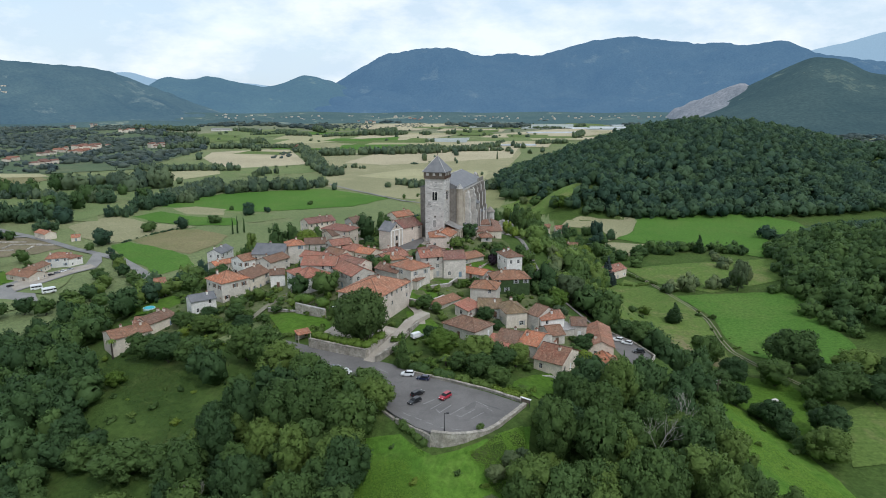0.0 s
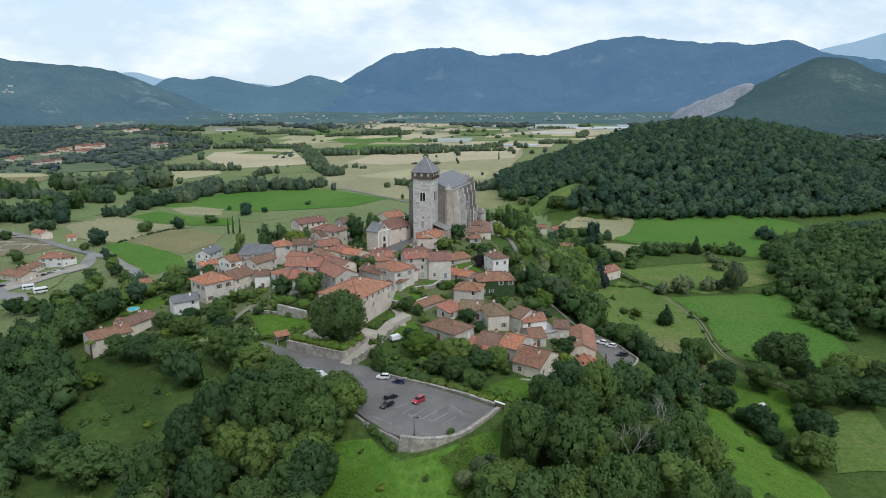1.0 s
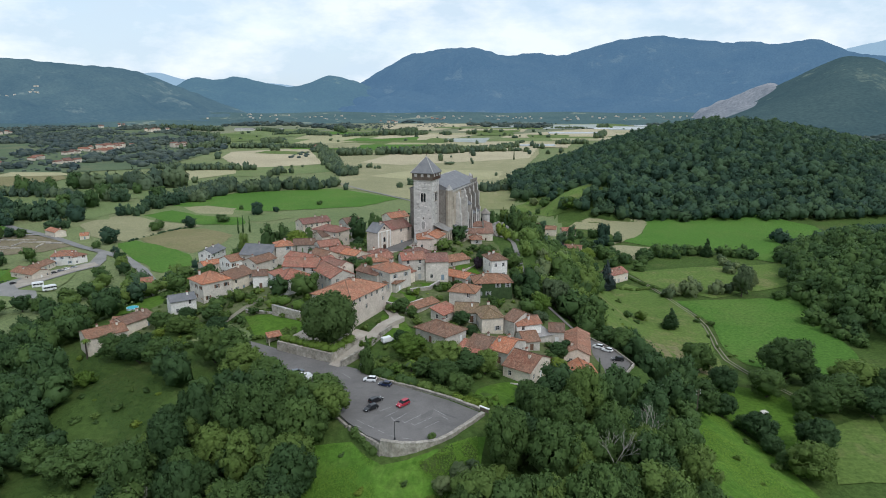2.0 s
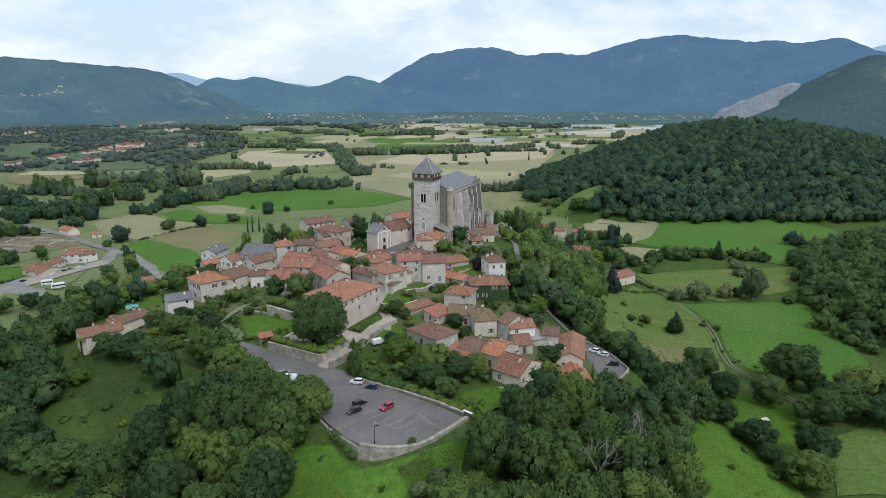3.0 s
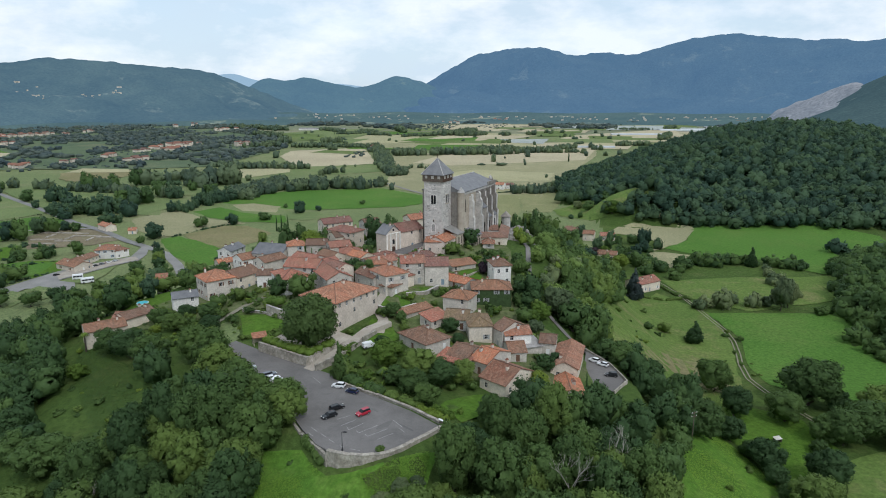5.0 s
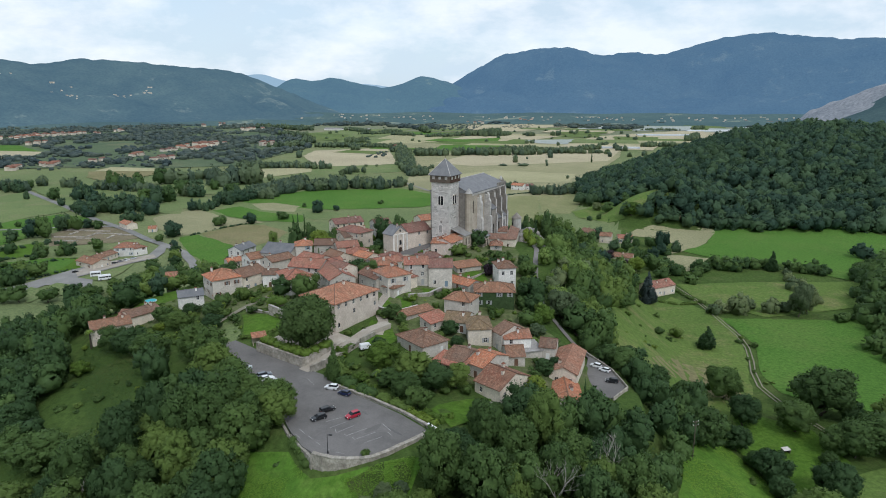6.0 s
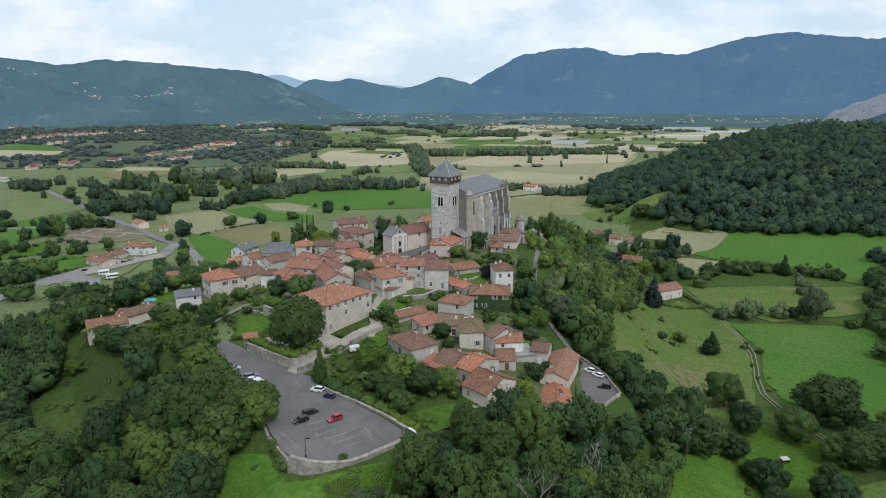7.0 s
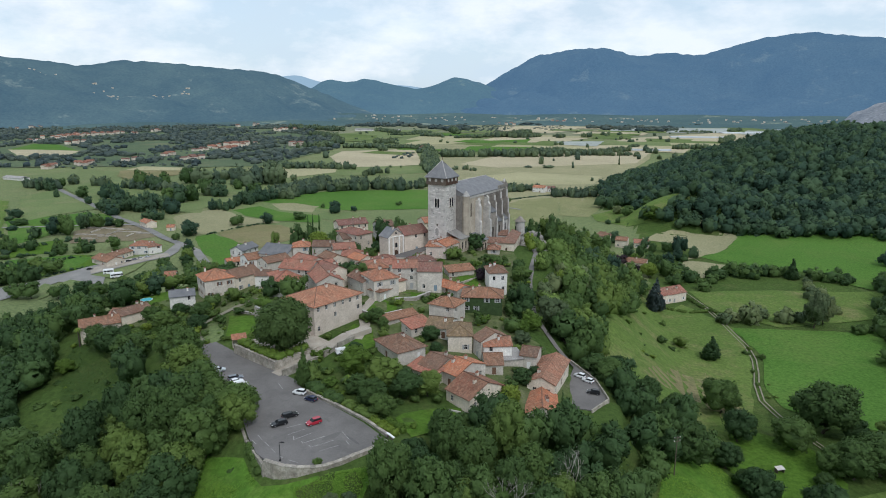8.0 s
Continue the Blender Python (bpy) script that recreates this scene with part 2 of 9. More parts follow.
def turf(name, dark, light, dry, scale=0.03):
    """Grass: broad patches, tufts, dry ground showing."""
    m, n, l, b = material(name, 0.95)
    b.inputs["Specular IOR Level"].default_value = 0.05
    c = n.new("ShaderNodeTexCoord").outputs["Object"]
    colour = ramp(n, l, noise_node(n, l, c, scale, 6.0, 0.65), [(0.3, dark), (0.7, light)])
    colour = mixed(n, l, ramp(n, l, noise_node(n, l, c, scale * 2.1, 7.0, 0.7), [(0.5, (0, 0, 0)), (0.75, (0.8, 0.8, 0.8))]), colour, dry)
    tufts = noise_node(n, l, c, 0.7, 6.0, 0.75)
    colour = mixed(n, l, 0.85, colour, ramp(n, l, tufts, [(0.28, (0.45, 0.48, 0.45)), (0.72, (1.4, 1.36, 1.25))]), "MULTIPLY")
    l.new(colour, b.inputs["Base Color"])
    relief(n, l, b, tufts, 0.8, 0.6)
    return m


LUSH = turf("lush_rank_grass", (0.075, 0.165, 0.026), (0.115, 0.22, 0.034), (0.14, 0.215, 0.05), 0.08)
GRASS = turf("rough_grass", (0.055, 0.095, 0.026), (0.085, 0.133, 0.036), (0.12, 0.135, 0.055))
YARD = turf("trodden_yards", (0.08, 0.125, 0.038), (0.15, 0.165, 0.085), (0.2, 0.185, 0.13), 0.09)
GRAZED = turf("grazed_slope", (0.1, 0.162, 0.042), (0.14, 0.202, 0.056), (0.25, 0.218, 0.118), 0.03)
# valley grass, blued slightly: some haze is in the colour
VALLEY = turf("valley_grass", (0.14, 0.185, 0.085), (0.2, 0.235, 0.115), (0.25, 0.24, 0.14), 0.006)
ROAD = mottled("pale_country_road", (0.2, 0.198, 0.192), (0.28, 0.275, 0.262), 0.1, 4.0, 0.9)
EARTH = turf("bare_earth", (0.17, 0.145, 0.1), (0.24, 0.205, 0.15), (0.17, 0.18, 0.09), 0.05)
# grass of the far plain with the haze painted into its colour
HAZY = turf("haze_paled_valley_grass", (0.165, 0.195, 0.13), (0.225, 0.235, 0.155), (0.29, 0.275, 0.19), 0.004)
# dry grass with a little bluish haze in its colour
DRY = turf("dry_pasture", (0.24, 0.24, 0.145), (0.315, 0.302, 0.185), (0.4, 0.365, 0.24), 0.01)
LAWN = turf("lawn", (0.07, 0.14, 0.02), (0.1, 0.185, 0.03), (0.115, 0.16, 0.04))
MEADOW = turf("lush_meadow", (0.072, 0.16, 0.03), (0.102, 0.2, 0.042), (0.13, 0.19, 0.055), 0.012)
# pasture, hay and stubble greyed and blued: haze mixed into the colours
PASTURE = turf("pasture", (0.135, 0.188, 0.08), (0.182, 0.228, 0.102), (0.25, 0.24, 0.14), 0.015)
HAY = turf("mown_hay", (0.33, 0.315, 0.2), (0.41, 0.385, 0.245), (0.27, 0.285, 0.155), 0.008)
STUBBLE = turf("dry_stubble", (0.4, 0.355, 0.255), (0.49, 0.435, 0.315), (0.35, 0.325, 0.22), 0.008)
TRACK = mottled("stony_track", (0.19, 0.185, 0.125), (0.29, 0.27, 0.205), 0.2, 4.0, 0.95, 0.2, 0.02)
HAYFIELD = turf("half_dry_hayfield", (0.2, 0.215, 0.105), (0.26, 0.262, 0.14), (0.33, 0.3, 0.18), 0.02)
PADDOCK = turf("dry_paddock", (0.19, 0.18, 0.095), (0.255, 0.225, 0.13), (0.15, 0.18, 0.075), 0.03)
CROP = turf("young_crop", (0.1, 0.15, 0.05), (0.15, 0.2, 0.075), (0.2, 0.2, 0.1), 0.01)

# ---- builders ----


def part(name, bm, mat, parent=None, label="", smooth=False):
    """Link a bmesh as one mesh object, under a thing or a part where one is given."""
    me = bpy.data.meshes.new(name)
    bm.to_mesh(me)
    bm.free()
    for m in mat if isinstance(mat, (list, tuple)) else (mat,):
        me.materials.append(m)
    if smooth:
        me.polygons.foreach_set("use_smooth", [True] * len(me.polygons))
    ob = new(name, me)
    if parent:
        ob.parent = parent
    return tagged(ob, label)


def raw(name, verts, faces, mat, parent=None, smooth=False, tone=None, normals=None):
    """Link a mesh from arrays of places and triangles."""
    me = bpy.data.meshes.new(name)
    verts, faces = np.asarray(verts, np.float32), np.asarray(faces, np.int32)
    me.vertices.add(len(verts))
    me.vertices.foreach_set("co", verts.ravel())
    k = faces.shape[1]
    me.loops.add(faces.size)
    me.loops.foreach_set("vertex_index", faces.ravel())
    me.polygons.add(len(faces))
    me.polygons.foreach_set("loop_start", np.arange(0, faces.size, k, dtype=np.int32))
    if smooth:
        me.polygons.foreach_set("use_smooth", np.ones(len(faces), bool))
    if tone is not None:
        me.attributes.new("tone", "FLOAT", "POINT").data.foreach_set("value", np.asarray(tone, np.float32))
    me.update(calc_edges=True)
    if normals is not None:
        me.polygons.foreach_set("use_smooth", np.ones(len(faces), bool))
        me.normals_split_custom_set_from_vertices(np.asarray(normals, np.float32))
    me.materials.append(mat)
    ob = new(name, me)
    if parent:
        ob.parent = parent
    return ob


def thing(name, m, label, category, group="", kind=""):
    """An empty at a thing's base, which carries its parts."""
    ob = new(name)
    ob.empty_display_size = 0.5
    ob.matrix_basis = m
    return tagged(ob, label, category, group, kind)


def add_box(bm, x0, x1, y0, y1, z0, z1, m=None):
    v = [bm.verts.new((x, y, z)) for z in (z0, z1) for x, y in ((x0, y0), (x1, y0), (x1, y1), (x0, y1))]
    for f in ((3, 2, 1, 0), (4, 5, 6, 7), (0, 1, 5, 4), (1, 2, 6, 5), (2, 3, 7, 6), (3, 0, 4, 7)):
        bm.faces.new([v[i] for i in f])
    if m is not None:
        bmesh.ops.transform(bm, matrix=m, verts=v)
    return v


def box(x0, x1, y0, y1, z0, z1):
    bm = bmesh.new()
    add_box(bm, x0, x1, y0, y1, z0, z1)
    return bm


def add_slab(bm, corners, thick, uv=None):
    """A flat plate with its upper face through the corners (counter-clockwise from above)."""
    top = [bm.verts.new(c) for c in corners]
    low = [bm.verts.new((c[0], c[1], c[2] - thick)) for c in corners]
    k = len(corners)
    faces = [bm.faces.new(top), bm.faces.new(low[::-1])]
    faces += [bm.faces.new((top[i], low[i], low[(i + 1) % k], top[(i + 1) % k])) for i in range(k)]
    if uv is not None:
        a, b = Vector(corners[0]), Vector(corners[1])
        along = (b - a).normalized()
        normal = (b - a).cross(Vector(corners[2]) - b).normalized()
        down = normal.cross(along)
        for f in faces:
            for loop in f.loops:
                d = loop.vert.co - a
                loop[uv].uv = (d.dot(along), d.dot(down))

# ---- the lie of the land ----
PLAIN = -29.0
# across the spur: y, crest x z, left shoulder x z, left foot x, right shoulder x z, right foot x
SPUR = [
    (-60, 0, -29, -60, -29, -120, 60, -29, 110),
    (40, 0, -27, -60, -28, -130, 60, -28, 120),
    (95, 5, -17, -50, -19, -150, 60, -17, 130),
    (118, 4, -4.8, -40, -13, -160, 45, -9, 122),
    (134, 2, 1.5, -36, -6, -165, 42, -5, 112),
    (165, -8, 2, -60, -3, -180, 40, -2.0, 105),
    (195, -10, 4.5, -104, -4, -190, 45, -1, 100),
    (230, -12, 8, -115, -5, -185, 40, 3, 95),
    (265, -5, 11.5, -108, -5, -165, 41, 9, 95),
    (297, 5, 12, -90, -4, -145, 40, 8.5, 92),
    (330, -5, 6, -70, -5, -125, 40, 1, 90),
    (420, -10, -29, -60, -29, -110, 30, -29, 90),
]
GX0, GY0, STEP = -420.0, -100.0, 4.0
gx, gy = np.arange(GX0, 820, STEP), np.arange(GY0, 1500, STEP)


def spur_heights():
    rows = np.array(SPUR, float)
    out = np.empty((len(gy), len(gx)))
    for j, y in enumerate(gy):
        s = [np.interp(y, rows[:, 0], rows[:, k]) for k in range(9)]
        out[j] = np.interp(gx, [s[5], s[3], s[1] - 8, s[1] + 8, s[6], s[8]], [PLAIN, s[4], s[2], s[2], s[7], PLAIN])
    return out


def bump(x, y, cx, cy, rx, ry, turn, height, power=1.0):
    c, s = math.cos(radians(turn)), math.sin(radians(turn))
    u, v = ((x - cx) * c + (y - cy) * s) / rx, (-(x - cx) * s + (y - cy) * c) / ry
    return height * np.clip(1 - u * u - v * v, 0, 1) ** power


def soften(a, times):
    for _ in range(times):
        p = np.pad(a, 1, mode="edge")
        a = (p[:-2, 1:-1] + p[2:, 1:-1] + p[1:-1, :-2] + p[1:-1, 2:] + 4 * p[1:-1, 1:-1]) / 8
    return a


mx, my = np.meshgrid(gx, gy)
heights = soften(spur_heights(), 4)


def round_hill(x, y):
    """The round hill: a different reach to each side of its top."""
    c, s = math.cos(radians(-40)), math.sin(radians(-40))
    u, v = (x - 352) * c + (y - 896) * s, -(x - 352) * s + (y - 896) * c
    u, v = np.where(u < 0, u / 206, u / 316), np.where(v < 0, v / 418, v / 330)
    return np.maximum(60.5 * np.clip(1 - u * u - v * v, 0, 1) ** 1.5, bump(x, y, 138, 586, 46, 60, -63, 26, 0.9))


heights = heights + soften(np.maximum(round_hill(mx, my), bump(mx, my, 590, 760, 230, 300, 0, 36, 1.2)) + bump(mx, my, 330, 300, 150, 180, 0, 20, 1.2), 4)


def level_pad(cx, cy, rx, ry, turn, z, edge):
    """Level a patch of the ground to the height z, with a soft edge."""
    c, s = math.cos(radians(turn)), math.sin(radians(turn))
    u, v = np.abs((mx - cx) * c + (my - cy) * s) - rx, np.abs(-(mx - cx) * s + (my - cy) * c) - ry
    k = np.clip(1 - np.maximum(u, v) / edge, 0, 1)
    heights[:] = heights * (1 - k) + z * k


level_pad(2, 146, 20, 14, -30, 2.0, 6)
level_pad(-16, 165, 22, 8, -28, 2.0, 6)
level_pad(60, 187, 7, 15, 8, -5.0, 5)


def ground(x, y):
    """The height of the ground, for numbers or arrays."""
    x, y = np.asarray(x, float), np.asarray(y, float)
    u, v = np.clip((x - GX0) / STEP, 0, len(gx) - 1.001), np.clip((y - GY0) / STEP, 0, len(gy) - 1.001)
    i, j = u.astype(int), v.astype(int)
    a, b = u - i, v - j
    return (heights[j, i] * (1 - a) + heights[j, i + 1] * a) * (1 - b) + (heights[j + 1, i] * (1 - a) + heights[j + 1, i + 1] * a) * b

# ---- the ground: one sheet to the horizon ----


def grain_noise(x, y, size, seed=0.0):
    """Cheap smooth noise for arrays."""
    x, y = x / size + seed, y / size - seed * 1.7
    return (np.sin(x * 1.7 + 1.3 * np.sin(y * 1.1 + seed)) + np.sin(y * 1.9 + 1.1 * np.sin(x * 1.3)) + np.sin((x + y) * 1.1 + seed * 3)) / 3


def far_ground(x, y):
    r = np.hypot(x - 30, y)
    fade = np.clip((r - 1900) / 1500, 0, 1)
    return ground(x, y) + 0.35 * grain_noise(x, y, 9.0) * np.clip((ground(x, y) - PLAIN) / 6, 0, 1) + 2 * fade * (1 + grain_noise(x, y, 300.0))


radii = np.concatenate([np.linspace(0, 88, 9), np.arange(92, 400, 2.6), np.geomspace(402, 4950, 110)])
angles = radians(1) * np.concatenate([np.linspace(-180, -62, 24)[:-1], np.linspace(-62, 50, 350), np.linspace(50, 180, 24)[1:-1]])
rr, aa = np.meshgrid(radii[1:], angles, indexing="ij")
px, py = 30 + rr * np.sin(aa), rr * np.cos(aa)
verts = np.concatenate([[[30, 0, float(far_ground(30, 0))]], np.stack([px, py, far_ground(px, py)], -1).reshape(-1, 3)])
na, nr = len(angles), len(radii) - 1
i, j = np.meshgrid(np.arange(nr - 1), np.arange(na), indexing="ij")
quad = np.stack([1 + i * na + j, 1 + i * na + (j + 1) % na, 1 + (i + 1) * na + (j + 1) % na, 1 + (i + 1) * na + j], -1).reshape(-1, 4)
tri = np.concatenate([quad[:, [0, 2, 1]], quad[:, [0, 3, 2]], np.stack([np.zeros(na, int), 1 + np.arange(na), 1 + (np.arange(na) + 1) % na], -1)])
land = raw("ground", verts, tri, GRASS, smooth=True)
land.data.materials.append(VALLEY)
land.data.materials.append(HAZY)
# farther off the valley grass takes over, then the haze-paled grass
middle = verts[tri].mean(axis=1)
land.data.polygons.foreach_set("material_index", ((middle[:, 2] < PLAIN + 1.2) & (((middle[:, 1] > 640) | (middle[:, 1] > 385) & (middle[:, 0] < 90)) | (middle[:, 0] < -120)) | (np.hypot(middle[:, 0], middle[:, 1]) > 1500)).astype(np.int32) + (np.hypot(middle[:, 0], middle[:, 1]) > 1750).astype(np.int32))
tagged(land, "rough green grassland of the spur and the valley plain", "ground", kind="structure")


def mountain(name, far, crest, depth, back, mat, label, rough, seed):
    """A range of hills: crest is a row of (degrees from +y, height); it climbs over depth and falls over back."""
    a0, a1 = crest[0][0], crest[-1][0]
    a = np.linspace(a0, a1, int((a1 - a0) / 0.16))
    top = np.interp(a, [c[0] for c in crest], [c[1] for c in crest])
    top = np.convolve(np.pad(top, 3, mode="edge"), np.ones(7) / 7, mode="valid")
    s = np.concatenate([np.linspace(0, 1, 34), 1 + np.linspace(0.08, 1, 8)])
    ss, ax = np.meshgrid(s, a, indexing="ij")
    r = far - depth + np.where(ss <= 1, ss * depth, depth + (ss - 1) * back)
    x, y = 30 + r * np.sin(np.radians(ax)), r * np.cos(np.radians(ax))
    rise = np.where(ss <= 1, 0.5 * ss + 0.5 * np.sin(np.clip(ss, 0, 1) * math.pi / 2) ** 1.5, 1 - np.clip(ss - 1, 0, 1) ** 1.5)
    gully = rough * (grain_noise(x, y, 430.0, seed + 5) * 0.9 + grain_noise(x, y, 210.0, seed) * 0.6 + np.abs(grain_noise(x, y, 95.0, seed + 2)) * 0.7 - 0.3) * np.sin(np.clip(ss, 0, 1) * math.pi)
    z = (PLAIN - 6) + (top[None, :] - PLAIN + 6) * rise + gully + rough * 0.07 * grain_noise(x * 1.3, y, 23.0, seed) * np.clip(ss * 3, 0, 1)
    n_a, n_s = len(a), len(s)
    i, j = np.meshgrid(np.arange(n_s - 1), np.arange(n_a - 1), indexing="ij")
    q = np.stack([i * n_a + j, (i + 1) * n_a + j, (i + 1) * n_a + j + 1, i * n_a + j + 1], -1).reshape(-1, 4)
    ob = raw(name, np.stack([x, y, z], -1).reshape(-1, 3), q[:, ::-1], mat, smooth=True)
    return tagged(ob, label, "mountain", kind="structure")


def far_woods(name, dark, light, open_ground, haze_glow, much):
    """Wooded slopes; the blue haze of several kilometres is painted in as a glow."""
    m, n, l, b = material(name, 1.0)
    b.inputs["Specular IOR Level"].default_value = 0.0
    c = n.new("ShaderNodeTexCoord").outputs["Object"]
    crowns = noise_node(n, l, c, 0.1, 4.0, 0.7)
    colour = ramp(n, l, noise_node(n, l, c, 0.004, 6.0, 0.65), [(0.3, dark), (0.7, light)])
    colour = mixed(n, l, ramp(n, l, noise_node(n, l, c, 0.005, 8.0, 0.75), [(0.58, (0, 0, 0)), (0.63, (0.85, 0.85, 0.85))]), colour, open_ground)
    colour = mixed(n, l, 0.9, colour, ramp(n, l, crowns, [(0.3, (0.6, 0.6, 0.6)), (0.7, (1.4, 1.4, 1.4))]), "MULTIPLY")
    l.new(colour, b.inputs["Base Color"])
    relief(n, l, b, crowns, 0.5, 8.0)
    b.inputs["Emission Color"].default_value, b.inputs["Emission Strength"].default_value = (*haze_glow, 1), much
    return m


# each range glows faintly blue: distance haze put into its emission
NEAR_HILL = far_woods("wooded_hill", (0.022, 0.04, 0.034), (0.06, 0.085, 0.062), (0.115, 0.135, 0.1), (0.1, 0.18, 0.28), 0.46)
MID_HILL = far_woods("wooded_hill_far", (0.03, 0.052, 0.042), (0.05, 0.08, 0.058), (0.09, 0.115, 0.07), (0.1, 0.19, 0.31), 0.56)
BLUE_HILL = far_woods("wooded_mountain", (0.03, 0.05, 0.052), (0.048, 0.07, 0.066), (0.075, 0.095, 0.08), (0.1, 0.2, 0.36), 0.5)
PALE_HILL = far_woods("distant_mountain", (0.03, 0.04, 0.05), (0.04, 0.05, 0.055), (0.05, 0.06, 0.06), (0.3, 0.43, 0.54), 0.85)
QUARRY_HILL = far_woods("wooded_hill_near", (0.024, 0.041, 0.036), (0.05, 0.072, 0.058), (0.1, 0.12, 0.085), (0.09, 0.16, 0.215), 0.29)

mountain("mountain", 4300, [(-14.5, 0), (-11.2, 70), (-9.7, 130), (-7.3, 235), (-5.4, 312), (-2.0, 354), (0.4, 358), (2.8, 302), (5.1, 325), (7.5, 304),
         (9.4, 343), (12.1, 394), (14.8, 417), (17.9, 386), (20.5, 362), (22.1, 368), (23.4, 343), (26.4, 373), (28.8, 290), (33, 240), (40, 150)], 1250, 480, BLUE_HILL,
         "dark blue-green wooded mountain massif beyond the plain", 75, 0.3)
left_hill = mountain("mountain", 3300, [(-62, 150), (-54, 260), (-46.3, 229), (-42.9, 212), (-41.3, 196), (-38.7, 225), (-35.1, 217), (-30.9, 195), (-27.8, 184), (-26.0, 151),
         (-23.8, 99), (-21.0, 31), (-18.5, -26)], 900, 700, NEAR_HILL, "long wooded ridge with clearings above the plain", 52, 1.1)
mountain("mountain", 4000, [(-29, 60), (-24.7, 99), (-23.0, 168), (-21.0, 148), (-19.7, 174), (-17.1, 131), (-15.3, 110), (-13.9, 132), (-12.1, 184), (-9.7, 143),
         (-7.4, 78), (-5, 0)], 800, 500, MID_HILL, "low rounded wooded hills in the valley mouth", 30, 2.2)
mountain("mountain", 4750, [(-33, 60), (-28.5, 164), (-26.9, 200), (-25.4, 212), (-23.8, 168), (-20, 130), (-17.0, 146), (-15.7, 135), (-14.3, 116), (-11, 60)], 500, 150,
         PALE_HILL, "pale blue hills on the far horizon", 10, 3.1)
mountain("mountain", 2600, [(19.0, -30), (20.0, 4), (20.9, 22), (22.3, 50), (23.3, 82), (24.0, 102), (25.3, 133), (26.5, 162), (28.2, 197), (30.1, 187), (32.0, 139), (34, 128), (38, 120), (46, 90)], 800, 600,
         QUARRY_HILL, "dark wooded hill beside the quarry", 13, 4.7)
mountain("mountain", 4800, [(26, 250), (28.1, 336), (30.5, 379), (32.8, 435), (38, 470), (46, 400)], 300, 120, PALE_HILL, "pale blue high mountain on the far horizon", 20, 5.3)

# low rises added so the far belt of woods carries the hazy glow
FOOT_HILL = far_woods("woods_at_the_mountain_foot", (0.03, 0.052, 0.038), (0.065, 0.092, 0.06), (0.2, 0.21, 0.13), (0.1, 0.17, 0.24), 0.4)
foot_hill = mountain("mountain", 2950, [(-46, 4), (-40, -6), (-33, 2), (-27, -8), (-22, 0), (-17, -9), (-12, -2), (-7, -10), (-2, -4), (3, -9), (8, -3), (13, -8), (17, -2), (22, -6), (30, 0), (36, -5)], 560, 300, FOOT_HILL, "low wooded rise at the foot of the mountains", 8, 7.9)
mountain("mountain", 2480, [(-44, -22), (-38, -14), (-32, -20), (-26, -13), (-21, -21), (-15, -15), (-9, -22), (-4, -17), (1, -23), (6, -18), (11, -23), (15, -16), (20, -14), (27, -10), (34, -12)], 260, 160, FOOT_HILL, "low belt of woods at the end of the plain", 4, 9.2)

# ---- fields and roads, laid on the ground ----


def draped(name, outline, mat, lift, grid, label, category, rough=0.0):
    """A patch of ground cover that follows the land."""
    if rough:
        edge = []
        for k, (a, b) in enumerate(zip(outline, outline[1:] + outline[:1])):
            n = max(1, int(math.hypot(b[0] - a[0], b[1] - a[1]) / (rough * 3)))
            for s in range(n):
                x, y = a[0] + (b[0] - a[0]) * s / n, a[1] + (b[1] - a[1]) * s / n
                edge.append((x + rough * noise.noise((x * 0.9 / rough, y * 0.9 / rough, k)), y + rough * noise.noise((x * 0.9 / rough, y * 0.9 / rough, k + 40))))
        outline = edge
    bm = bmesh.new()
    bm.faces.new([bm.verts.new((x, y, 0)) for x, y in outline])
    xs, ys = [p[0] for p in outline], [p[1] for p in outline]
    for lo, hi, axis in ((min(xs), max(xs), (1, 0, 0)), (min(ys), max(ys), (0, 1, 0))):
        for k in range(1, int((hi - lo) / grid)):
            at = lo + k * grid
            bmesh.ops.bisect_plane(bm, geom=bm.verts[:] + bm.edges[:] + bm.faces[:], plane_co=(at * axis[0], at * axis[1], 0), plane_no=axis)
    bmesh.ops.triangulate(bm, faces=bm.faces[:])
    for v in bm.verts:
        v.co.z = float(far_ground(v.co.x, v.co.y)) + lift + 0.0004 * max(math.hypot(v.co.x, v.co.y) - 300, 0)
    if sum(f.normal.z for f in bm.faces) < 0:
        bmesh.ops.reverse_faces(bm, faces=bm.faces[:])
    bm.normal_update()
    if sum(f.normal.z for f in bm.faces) < 0:
        bmesh.ops.reverse_faces(bm, faces=bm.faces[:])
    return tagged(part(name, bm, mat, smooth=True), label, category, kind="structure")


field_count = 0
LAWNS = []


def field(mat, outline, label):
    global field_count
    if mat is LAWN and max(p[1] for p in outline) < 260 and max(p[0] for p in outline) < 60:
        LAWNS.append(outline)
    field_count += 1
    near = min(math.hypot(x, y) for x, y in outline)
    steep = near < 700 and max(float(ground(x, y)) for x, y in outline) > PLAIN + 1
    draped("field", outline, mat, 0.1 + 0.0035 * field_count, 5 if near < 330 else 6 if steep else 60, label, "field", 1.3 if near < 330 else 3.0)


